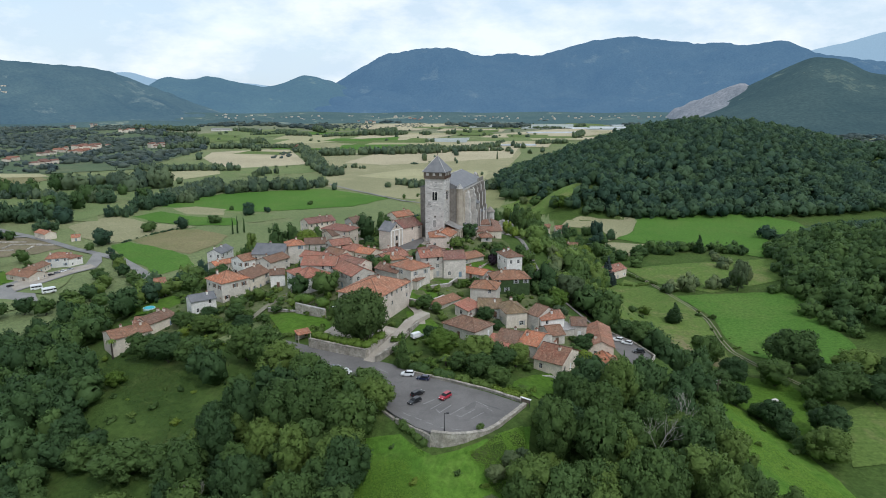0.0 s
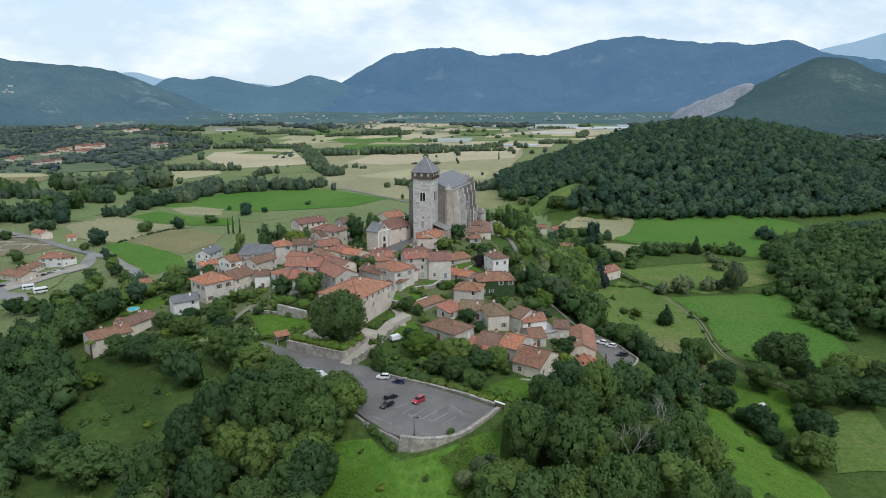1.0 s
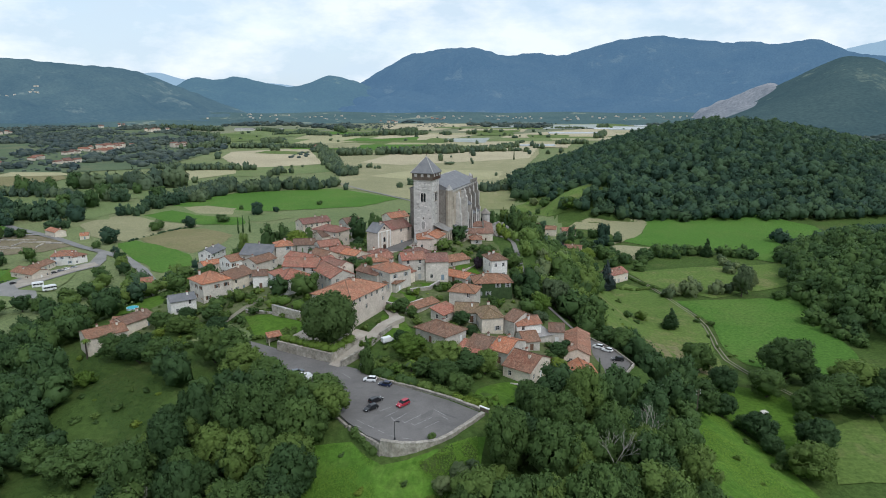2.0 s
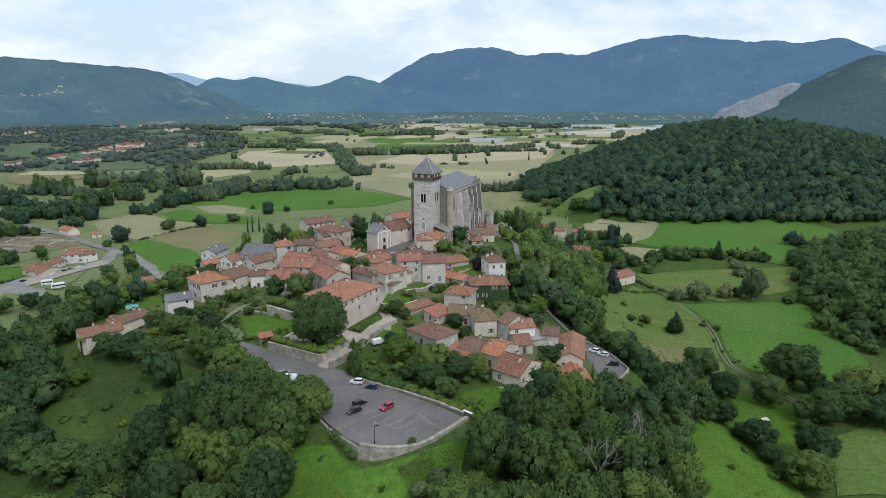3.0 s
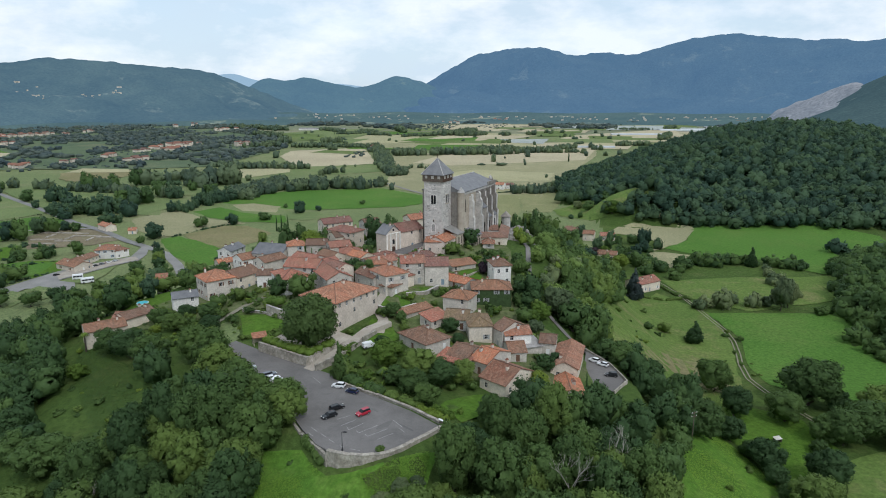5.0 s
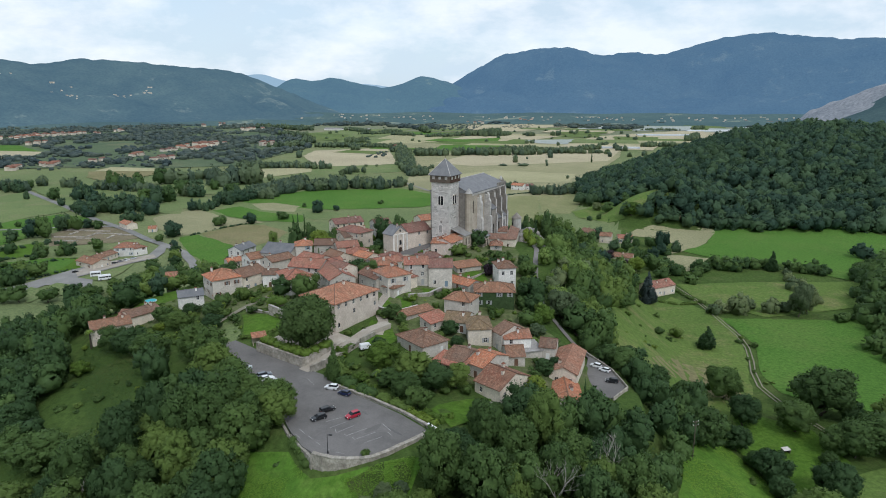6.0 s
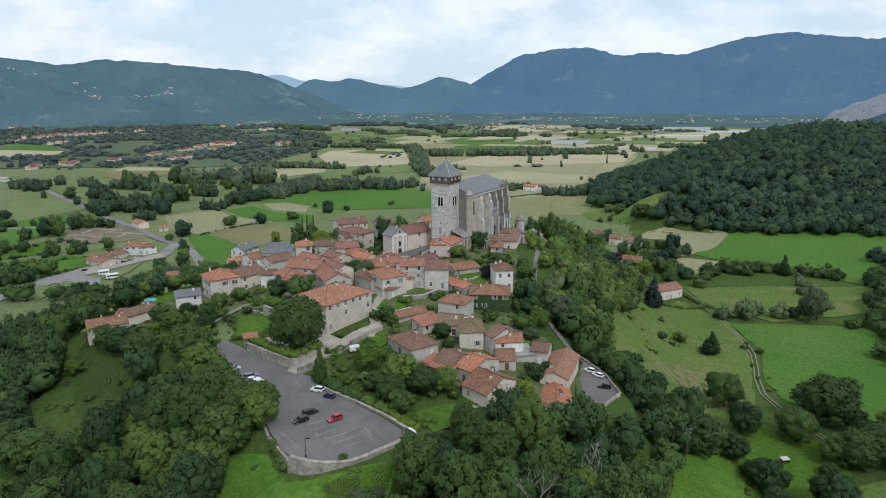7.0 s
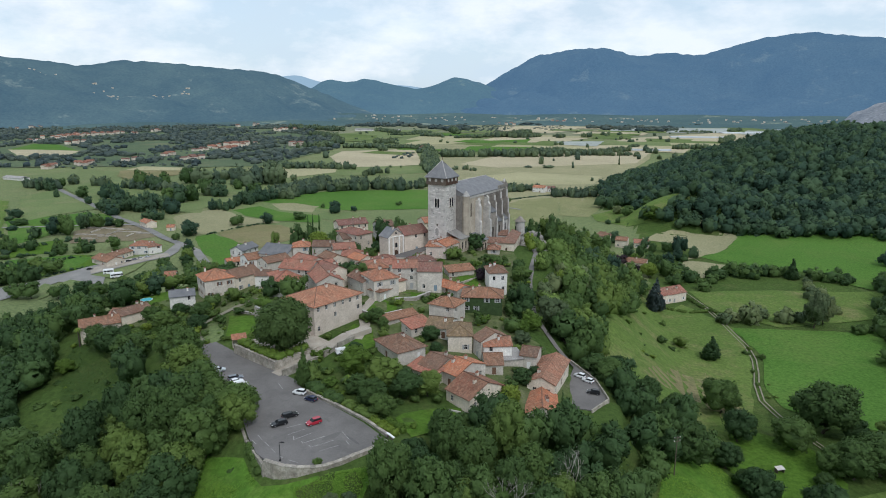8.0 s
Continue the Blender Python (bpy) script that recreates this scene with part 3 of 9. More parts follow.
def ribbon(name, line, width, mat, lift, label, category="road"):
    """A road of that width along a line."""
    line = [Vector(p) for p in line]
    left, right = [], []
    for k, p in enumerate(line):
        d = (line[min(k + 1, len(line) - 1)] - line[max(k - 1, 0)]).normalized()
        side = Vector((-d.y, d.x)) * width / 2
        left.append(tuple(p + side)), right.append(tuple(p - side))
    return draped(name, left + right[::-1], mat, lift, 6, label, category)


# ---- fields ----

field(STUBBLE, [(-394, 1066), (-415, 1174), (-299, 1261), (-203, 974), (-283, 913), (-329, 947)], "pale tan mown field")
field(PASTURE, [(-307, 911), (-198, 967), (-161, 882), (-218, 832), (-301, 813)], "green pasture")
field(DRY, [(-209, 1103), (-114, 1201), (157, 1359), (138, 1144), (75, 842), (56, 688), (21, 658), (-40, 642), (-135, 733), (-161, 902)], "yellow-green pasture below the town")
field(STUBBLE, [(-150, 996), (-111, 1177), (64, 1294), (152, 1301), (113, 1073), (-28, 991), (-85, 961)], "pale tan mown strip")
field(HAY, [(-113, 830), (-47, 913), (62, 888), (53, 811), (-36, 782)], "light hay strip")
field(HAYFIELD, [(20, 692), (56, 706), (62, 640), (52, 587), (27, 593)], "light hay meadow behind the church")
field(HAYFIELD, [(-19, 671), (12, 690), (19, 690), (26, 593), (20, 545), (-10, 560), (-30, 620)], "dry grass field behind the cathedral")
field(CROP, [(-238, 1267), (-221, 1455), (-61, 1544), (-27, 1373), (-123, 1277)], "green crop field")
field(STUBBLE, [(-233, 1454), (-181, 1758), (31, 1679), (-33, 1508)], "pale tan field")
field(STUBBLE, [(-282, 2199), (-70, 2344), (-5, 2072), (-82, 1876), (-238, 1953)], "pale tan field")
field(MEADOW, [(-187, 1533), (-106, 1601), (-103, 1484), (-193, 1440)], "bright green field")
field(STUBBLE, [(116, 1687), (359, 1972), (579, 1960), (337, 1598), (166, 1455), (69, 1481)], "wide pale tan field")
field(CROP, [(0, 1774), (83, 2079), (200, 2022), (118, 1734)], "green crop field")
field(HAY, [(31, 1443), (167, 1472), (249, 1445), (152, 1301), (9, 1289)], "light hay field")
field(HAY, [(-387, 1406), (-398, 1643), (-263, 1701), (-233, 1454), (-294, 1334)], "light hay field")
field(PASTURE, [(-442, 1277), (-460, 1471), (-353, 1519), (-360, 1313)], "green pasture")
field(PASTURE, [(-657, 1620), (-599, 1892), (-414, 1971), (-398, 1643), (-499, 1506)], "green pasture")
field(MEADOW, [(-258, 631), (-229, 681), (-131, 716), (-55, 647), (-84, 600), (-162, 572), (-223, 566), (-264, 596)], "lush bright green meadow")
field(PASTURE, [(-285, 524), (-264, 596), (-160, 566), (-132, 542), (-154, 522), (-237, 540), (-263, 504)], "green pasture with dry margins")
field(DRY, [(-249, 588), (-232, 599), (-198, 584), (-192, 555), (-224, 557)], "light dry strip of grass")
field(MEADOW, [(-267, 548), (-253, 572), (-214, 547), (-176, 540), (-165, 511), (-197, 508), (-239, 524)], "fresh green strip of grass")
field(DRY, [(-300, 508), (-285, 552), (-244, 523), (-195, 503), (-214, 492), (-225, 454), (-237, 443), (-271, 469)], "dry tan field beside the road")
field(PADDOCK, [(-223, 454), (-213, 490), (-191, 494), (-160, 470), (-158, 441), (-168, 415), (-195, 429)], "brown dry grazed paddock")
field(MEADOW, [(-232, 438), (-223, 450), (-190, 428), (-168, 411), (-154, 385), (-165, 365), (-202, 400)], "bright green lawn-like meadow")
field(PASTURE, [(-532, 674), (-511, 698), (-399, 644), (-332, 624), (-286, 527), (-354, 520), (-430, 549)], "green pasture among hedges")
field(PASTURE, [(-426, 706), (-357, 704), (-293, 696), (-290, 636), (-369, 636)], "green pasture")
field(PADDOCK, [(-573, 770), (-550, 814), (-524, 835), (-491, 761), (-528, 721)], "dry ploughed field")
field(HAY, [(-381, 869), (-313, 903), (-293, 850), (-330, 776)], "light hay field")
field(EARTH, [(-335, 433), (-335, 468), (-286, 458), (-260, 432), (-269, 414), (-305, 397)], "bare excavated plot")
field(LAWN, [(-280, 367), (-261, 371), (-237, 346), (-249, 333)], "mown grass")
field(LAWN, [(-332, 369), (-328, 393), (-319, 406), (-292, 374), (-310, 350)], "green orchard grass beside the excavated plot")
field(MEADOW, [(-306, 344), (-280, 366), (-260, 366), (-251, 347), (-254, 312), (-264, 304)], "lush green orchard between low hedges")
field(MEADOW, [(-430, 462), (-392, 490), (-372, 470), (-342, 434), (-338, 378)], "lush green meadow with single trees")
field(GRAZED, [(-440, 470), (-510, 540), (-600, 560), (-480, 440), (-400, 380), (-340, 340), (-300, 300), (-250, 270), (-240, 284), (-262, 300), (-308, 342), (-342, 376)], "green grazed pasture west of the bus park")
field(MEADOW, [(126, 460), (148, 489), (162, 535), (181, 556), (212, 560), (255, 558), (292, 520), (284, 495), (250, 472), (225, 445), (236, 418), (205, 404), (181, 436), (145, 442)], "lush bright green meadow below the wooded hill")
field(DRY, [(92, 505), (104, 530), (124, 545), (150, 548), (162, 535), (148, 489), (126, 460), (117, 450), (124, 485), (112, 500)], "dry mown grass at the foot of the wooded hill")
field(DRY, [(115, 449), (145, 441), (140, 421), (108, 400)], "dry grass beside the hedge")
field(MEADOW, [(121, 323), (188, 332), (186, 312), (177, 290), (174, 256), (166, 240), (150, 234), (138, 238), (124, 244), (122, 262), (127, 285), (126, 300)], "lush green meadow")
field(GRAZED, [(109, 378), (183, 396), (217, 401), (198, 356), (144, 329), (119, 345)], "green pasture strip")
field(GRAZED, [(76, 299), (103, 354), (122, 324), (123, 289), (113, 236), (100, 250), (85, 262)], "grazed pasture at the foot of the spur")
field(LAWN, [(92, 214), (108, 226), (124, 220), (130, 200), (116, 172), (106, 186), (98, 200)], "green grass round the ruined shed")
field(GRAZED, [(130, 194), (150, 206), (139, 166), (116, 164)], "green pasture")
field(GRAZED, [(54, 600), (60, 570), (84, 554), (105, 548), (124, 564), (130, 600), (136, 650), (112, 642), (84, 636)], "green slope at the foot of the wooded hill")
field(LUSH, [(-26, 136), (-10, 131), (-2.4, 124.5), (8, 125), (14, 129), (20, 133), (18, 122), (12, 96), (-24, 96)], "thick bright green grass slope below the car park")
field(GRAZED, [(66, 206), (63, 260), (58, 330), (66, 366), (96, 345), (108, 300), (110, 240), (100, 204)], "grazed grass slope under the spur")
field(PADDOCK, [(78, 241), (92, 268), (104, 268), (110, 241), (112, 233), (104, 231), (90, 240), (82, 236)], "worn tan ground on the grazed slope")
field(GRASS, [(-105, 190), (-94, 186), (-70, 168), (-48, 152), (-50, 134), (-55, 108), (-86, 108), (-90, 140), (-100, 165)], "rough green grass slope with bare earth")
field(LUSH, [(88, 200), (96, 199), (101, 190), (106, 172), (108, 130), (100, 100), (60, 100), (74, 150), (80, 180)], "bright green grass slope at the end of the spur")
field(YARD, [(-102, 196), (-100, 226), (-96, 262), (-70, 296), (-20, 300), (26, 292), (31, 256), (36, 214), (54, 206), (56, 178), (34, 166), (22, 172), (-2, 192), (-12, 206), (-36, 214), (-62, 212), (-84, 200)], "trodden earth, gravel and weeds between the village houses")
field(LAWN, [(-60, 208), (-50, 206.5), (-38.5, 199.3), (-35, 190), (-41, 188.5), (-50, 190)], "mown lawn below the pergola")
field(LAWN, [(-13.4, 212.6), (-9.8, 219.9), (-1.1, 213.6), (-3.6, 206.0), (-9, 206.5)], "walled lawn among the houses")
field(LAWN, [(-7.6, 225), (-1.6, 228), (4.7, 229), (1.5, 222), (-3.9, 219)], "walled lawn among the houses")
field(LAWN, [(-12, 200), (-4.6, 197), (-0.5, 187), (-6.8, 180), (-11.5, 186)], "garden lawn")
field(LAWN, [(17, 150), (20, 160), (24, 163), (30, 164), (30, 152), (24, 143)], "garden lawn behind the hedge")
field(LAWN, [(10, 238), (16, 236), (21, 241), (18, 249), (11, 249)], "garden lawn")
field(LAWN, [(-113, 224), (-101, 222), (-98, 236), (-108, 246), (-118, 238)], "mown lawn round the pool")
field(PASTURE, [(-72, 190), (-60, 204), (-50, 188), (-56, 178)], "kitchen garden plots")
field(PASTURE, [(-525, 569), (-529, 620), (-392, 523), (-405, 484), (-406, 451)], "yellow-green pasture beside the lane")
field(MEADOW, [(-396, 441), (-399, 477), (-389, 505), (-353, 496), (-326, 457), (-353, 442), (-340, 401), (-353, 398)], "bright green meadow with single trees")
field(PASTURE, [(-540, 637), (-526, 681), (-459, 616), (-407, 547), (-429, 557)], "dry pasture beyond the lane")
field(PASTURE, [(-445, 637), (-401, 645), (-299, 614), (-290, 585), (-304, 528), (-334, 534), (-389, 596)], "open green pasture between hedges")
field(PADDOCK, [(-591, 795), (-527, 837), (-482, 788), (-493, 710), (-547, 736)], "brown fallow field")
ribbon("road", [(-574, 649), (-538, 628), (-483, 589), (-419, 545), (-369, 509), (-337, 486), (-307, 468), (-281, 451), (-251, 428), (-231, 416)], 5.5, ROAD, 0.5, "straight grey lane between pastures")
ribbon("road", [(-306, 466), (-330, 462), (-360, 446), (-400, 430)], 4.0, ROAD, 0.48, "grey lane past the excavated plot")
ribbon("road", [(-231, 416), (-218, 408), (-204, 398), (-180, 372), (-150, 330)], 6, ROAD, 0.36, "grey valley road up to the village")
ribbon("road", [(-158, 718), (-146, 770), (-100, 705), (-74, 675), (-39, 631), (-10, 612)], 3.2, ROAD, 0.38, "grey country lane")
for shift in (-0.8, 0.8):
    ribbon("path", [(106 + shift, 378), (114 + shift, 352), (118 + shift, 333), (121 + shift, 314), (123.5 + shift, 300), (123.5 + shift, 286), (121.5 + shift, 272), (119.3 + shift, 261), (118.3 + shift, 248), (120.2 + shift, 240), (123 + shift, 231), (128 + shift, 221), (132 + shift, 212)],
           0.5, TRACK, 0.36, "pale stony wheel rut of a farm track", "path")
draped("road", [(-256, 295), (-248, 310), (-243, 344), (-238, 361), (-228, 374), (-221, 387), (-227, 404), (-233, 421), (-224, 412), (-214, 393), (-210, 378), (-217, 366), (-228, 330), (-217, 329), (-206, 314), (-218, 314), (-234, 313), (-234, 296), (-236, 277)], ROAD, 0.4, 6, "grey asphalt road widening into the bus park", "road")
draped("road", [(-229, 331), (-218, 367), (-211, 380), (-218, 387), (-228, 374), (-239, 353), (-237, 340)], GRAVEL, 0.5, 6, "pale gravel strip of the bus park", "road")
draped("field", [(-227, 329), (-216, 365), (-209, 344), (-207, 326), (-215, 327)], PASTURE, 0.46, 6, "dry grass verge of the bus park", "field")
draped("field", [(-234, 296), (-239, 308), (-228, 305), (-219, 292), (-218, 283)], PASTURE, 0.46, 6, "dry grass island in the bus park", "field")
draped("field", [(-231, 310), (-231, 318), (-220, 316), (-208, 302), (-213, 296)], PASTURE, 0.46, 6, "dry grass island in the bus park", "field")
draped("road", [(-28, 262), (-24, 278), (-12, 285), (-5, 284), (-3, 272), (-12, 263), (-21, 256)], GRAVEL, 0.35, 3, "pale paved church square", "road")
ribbon("street", [(-21, 258), (-15, 247), (-13, 236), (-12, 222), (-13, 210), (-8, 200), (-7, 190)], 3.2, GRAVEL, 0.35, "narrow village street")
ribbon("street", [(-58, 238), (-50, 246), (-36, 252), (-22, 258)], 3.4, GRAVEL, 0.35, "narrow village street")
ribbon("street", [(-58, 238), (-55, 228), (-62, 214), (-66, 200), (-58, 188), (-46, 180)], 2.2, TRACK, 0.35, "narrow village street")
ribbon("street", [(33, 300), (35.5, 287), (36, 267), (36.6, 253), (38, 242), (40.5, 231), (44, 224), (50, 214), (57, 206)], 2.0, ASPHALT, 0.35, "lane along the rampart")
draped("square", [(-18.6, 263.5), (-20.5, 270), (-17, 278), (-11.5, 286), (-9.2, 280), (-8, 273), (-11.5, 261.5)], ASPHALT, 0.5, 5, "grey paved square before the cathedral", "square")

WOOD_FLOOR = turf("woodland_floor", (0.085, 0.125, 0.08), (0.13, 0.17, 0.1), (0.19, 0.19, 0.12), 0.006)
FILM = mottled("white_crop_film", (0.25, 0.285, 0.26), (0.4, 0.43, 0.4), 0.05, 0.4, 0.9)
for outline in ([(98, 2200), (211, 2220), (179, 2036), (80, 2016)], [(276, 2207), (445, 2247), (397, 1985), (233, 1960)], [(477, 2129), (665, 2057), (579, 1870), (417, 1920)], [(639, 2400), (824, 2380), (741, 2230), (590, 2270)], [(-46, 1519), (66, 1560), (49, 1400), (-15, 1422)]):
    draped("field", outline, FILM, 0.9, 60, "field covered with rows of white film", "field", 3.0)
strip_rng = random.Random(31)
for k in range(46):
    # narrow strips of crops far out on the plain
    x, y, turn = strip_rng.uniform(-330, 640), strip_rng.uniform(1020, 2250), strip_rng.gauss(-0.12, 0.1)
    a, b = strip_rng.uniform(35, 110), strip_rng.uniform(14, 40) * (1 + y / 2000)
    if abs(x) / y < 0.34 and float(ground(x, y)) < PLAIN + 0.5:
        c, d = math.cos(turn), math.sin(turn)
        field(strip_rng.choice((STUBBLE, HAY, HAY, CROP, DRY, PASTURE, MEADOW, CROP)), [(x + u * a * c - v * b * d, y + u * a * d + v * b * c) for u, v in ((-1, -1), (1, -1), (1, 1), (-1, 1))], "narrow strip of crops on the plain")
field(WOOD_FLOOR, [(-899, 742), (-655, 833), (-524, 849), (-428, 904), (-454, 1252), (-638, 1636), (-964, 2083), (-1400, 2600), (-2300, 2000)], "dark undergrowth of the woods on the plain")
field(MEADOW, [(-1053, 1048), (-1128, 1182), (-1062, 1181), (-900, 1059), (-1004, 1060)], "lush green meadow among the woods")
field(STUBBLE, [(-1053, 1048), (-1004, 1060), (-898, 1059), (-856, 995), (-869, 936), (-933, 953)], "pale tan mown field among the woods")
field(HAY, [(-600, 850), (-530, 850), (-500, 820), (-590, 800)], "brown fallow clearing")
field(CROP, [(-517, 1403), (-449, 1458), (-517, 1666), (-636, 1689)], "green crop field by the farm sheds")
field(CROP, [(-488, 3005), (-373, 3113), (-282, 2541), (-376, 2517)], "green field at the foot of the mountain")

# ---- trees ----


def lumpy_ball(seed, subdiv, rough):
    bm = bmesh.new()
    bmesh.ops.create_icosphere(bm, subdivisions=subdiv, radius=1.0)
    off = Vector((seed * 7.1, seed * 3.3, seed * 1.7))
    for v in bm.verts:
        v.co *= 1 + rough * noise.noise(v.co * 2.1 + off)
    v = np.array([p.co[:] for p in bm.verts])
    f = np.array([[p.index for p in q.verts] for q in bm.faces])
    bm.free()
    return v, f


BALLS = [lumpy_ball(k, 1, 0.5) for k in range(6)]


def leaf_sprays(rng, centres, normals, size):
    """Small tilted sprays of leaves, one triangle each."""
    k = len(centres)
    n = normals * 0.8 + rng.normal(0, 0.75, (k, 3)) + (0, 0, 0.25)
    n /= np.linalg.norm(n, axis=1, keepdims=True)
    a = np.cross(n, rng.normal(0, 1, (k, 3)))
    a /= np.linalg.norm(a, axis=1, keepdims=True) + 1e-9
    b = np.cross(n, a)
    s = size * rng.uniform(0.6, 1.35, (k, 1))
    v = np.stack([centres + a * s * 1.15, centres - a * s * 0.6 + b * s * 0.8, centres - a * s * 0.6 - b * s * 0.8], 1).reshape(-1, 3)
    return v, np.arange(k * 3).reshape(-1, 3)


def leaf_tilt(v):
    """The face normals of leaf clumps."""
    q = v.reshape(-1, 3, 3)
    n = np.cross(q[:, 1] - q[:, 0], q[:, 2] - q[:, 0])
    return n / (np.linalg.norm(n, axis=1, keepdims=True) + 1e-9)


def crown(seed, lobes, leaf_count, leaf_size, shape, balls=BALLS, core=0.82, leafy=0.62, body=0.0, whole=0.62, sizes_of=(0.17, 0.34)):
    """A crown about 1 m in radius, its foot at z = 0: lobes with a dense core round a body, and leaf clumps outside them."""
    rng = np.random.default_rng(seed)
    vs, fs, at = [], [], 0
    mids, sizes = [], []
    for k in range(lobes):
        if shape == "dome":
            d = rng.normal(0, 1, 3) + (0, 0, 0.25)
            d /= np.linalg.norm(d)
            mid, size = d * rng.uniform(0.45, 0.74) * (1, 1, 0.95) + (0, 0, 0.8), rng.uniform(0.26, 0.36)
        elif shape == "round":
            d = rng.normal(0, 1, 3) + (0, 0, 0.35)
            d /= np.linalg.norm(d)
            mid, size = d * rng.uniform(0.5, 0.84) * (0.98, 0.98, 0.98) + (0, 0, 0.85), rng.uniform(*sizes_of)
        elif shape == "tall":
            h, w = rng.uniform(0.15, 2.5), rng.uniform(0, 6.28)
            mid, size = np.array([math.cos(w) * 0.42, math.sin(w) * 0.42, h]), rng.uniform(0.32, 0.5) * (1.1 - 0.25 * abs(h - 1.1))
        elif shape == "cone":
            h, w = (k + 0.5) / lobes, rng.uniform(0, 6.28)
            mid, size = np.array([math.cos(w) * 0.5 * (1 - h), math.sin(w) * 0.5 * (1 - h), h * 2.6]), 0.5 * (1.12 - h)
        else:
            h, w = (k + 0.5) / lobes, rng.uniform(0, 6.28)
            mid, size = np.array([math.cos(w) * 0.1, math.sin(w) * 0.1, 0.3 + h * 4.0]), 0.45 * (1.15 - 0.75 * h)
        if body and k == 0:
            mid, size = np.array([rng.uniform(-0.1, 0.1), rng.uniform(-0.1, 0.1), 0.78]), body
        mids.append(mid), sizes.append(size)
        bv, bf = balls[rng.integers(len(balls))]
        vs.append(bv * size * core * rng.uniform(0.85, 1.15, 3) + mid), fs.append(bf + at)
        at += len(bv)
    mids, sizes = np.array(mids), np.array(sizes)
    # what lies inside another lobe, or under the crown, is left away
    v, f = np.concatenate(vs), np.concatenate(fs)
    owner = np.repeat(np.arange(lobes), [len(p) for p in vs])
    c = v[f].mean(axis=1)
    away = np.linalg.norm(c[:, None] - mids[None], axis=2) / (sizes[None] * core)
    away[np.arange(len(f)), owner[f[:, 0]]] = 9.0
    f = f[(away.min(axis=1) > 0.72) & ((c[:, 2] > 0.12) | (shape != "round"))]
    kept = np.unique(f)
    order = np.zeros(len(v), int)
    order[kept] = np.arange(len(kept))
    v, f, owner, at = v[kept], order[f], owner[kept], len(kept)
    # leaf clumps only where no other lobe covers them
    many = leaf_count * 6
    weight = sizes**2 if not body else np.where(np.arange(lobes) == 0, 0.3, 1) * sizes**2
    pick = rng.choice(lobes, many, p=weight / weight.sum())
    d = rng.normal(0, 1, (many, 3)) + (0, 0, 0.45)
    d /= np.linalg.norm(d, axis=1, keepdims=True)
    spot = mids[pick] + d * sizes[pick, None] * rng.uniform(0.78, 1.24, (many, 1))
    deep = (np.linalg.norm(spot[:, None] - mids[None], axis=2) / sizes[None]).min(axis=1)
    free = np.flatnonzero((deep > 0.78) & (spot[:, 2] > 0.1))[:leaf_count]
    pick, d, spot = pick[free], d[free], spot[free]
    centre = np.array([0, 0, 1.0 if shape in ("round", "dome") else 1.5])
    lv, lf = leaf_sprays(rng, spot, d, leaf_size)
    v = np.concatenate([v, lv])
    # shading normals: each lobe reads as one soft mass
    owner = np.concatenate([owner, np.repeat(pick, 3)])
    nrm = (v - mids[owner]) / sizes[owner, None] * (1.22 - whole) + (v - centre) * whole + (0, 0, 0.05)
    nrm[:at] += rng.normal(0, 0.22, (at, 3))
    nrm[at:] += leafy * np.repeat(leaf_tilt(lv), 3, axis=0)
    return v, np.concatenate([f, lf + at]), nrm / np.linalg.norm(nrm, axis=1, keepdims=True)


ROUND = [crown(k, 46, 3100, 0.045, "round", core=0.86, leafy=0.45, body=0.76, sizes_of=(0.13, 0.29)) for k in range(7)]
TALL = [crown(20 + k, 28, 2300, 0.058, "tall", core=0.84, leafy=0.5) for k in range(3)]
DOME = [crown(90, 46, 7000, 0.04, "dome", core=0.88, body=0.6)]
CONE = [crown(30 + k, 22, 1400, 0.09, "cone") for k in range(2)]
CYPRESS = [crown(40 + k, 10, 700, 0.09, "spire") for k in range(2)]
MID_ROUND = [crown(50 + k, 20, 480, 0.066, "round", core=0.9, leafy=0.42, body=0.77, sizes_of=(0.15, 0.32)) for k in range(6)]
SHRUB = [crown(80 + k, 9, 220, 0.13, "round", core=0.86, body=0.6) for k in range(3)]
LIGHT_ROUND = [crown(120 + k, 15, 210, 0.088, "round", core=0.9, leafy=0.5, body=0.75, whole=0.75) for k in range(7)]
HILL_ROUND = [crown(100 + k, 13, 80, 0.11, "round", core=0.98, leafy=0.36, body=0.82, whole=0.85, sizes_of=(0.15, 0.3)) for k in range(7)]
FAR_ROUND = [crown(60 + k, 6, 36, 0.15, "round", core=1.0, leafy=0.4, body=0.8, whole=0.8) for k in range(6)]
PLAIN_ROUND = [crown(70 + k, 4, 8, 0.2, "round", core=1.0, leafy=0.4, body=0.88, whole=0.85) for k in range(6)]


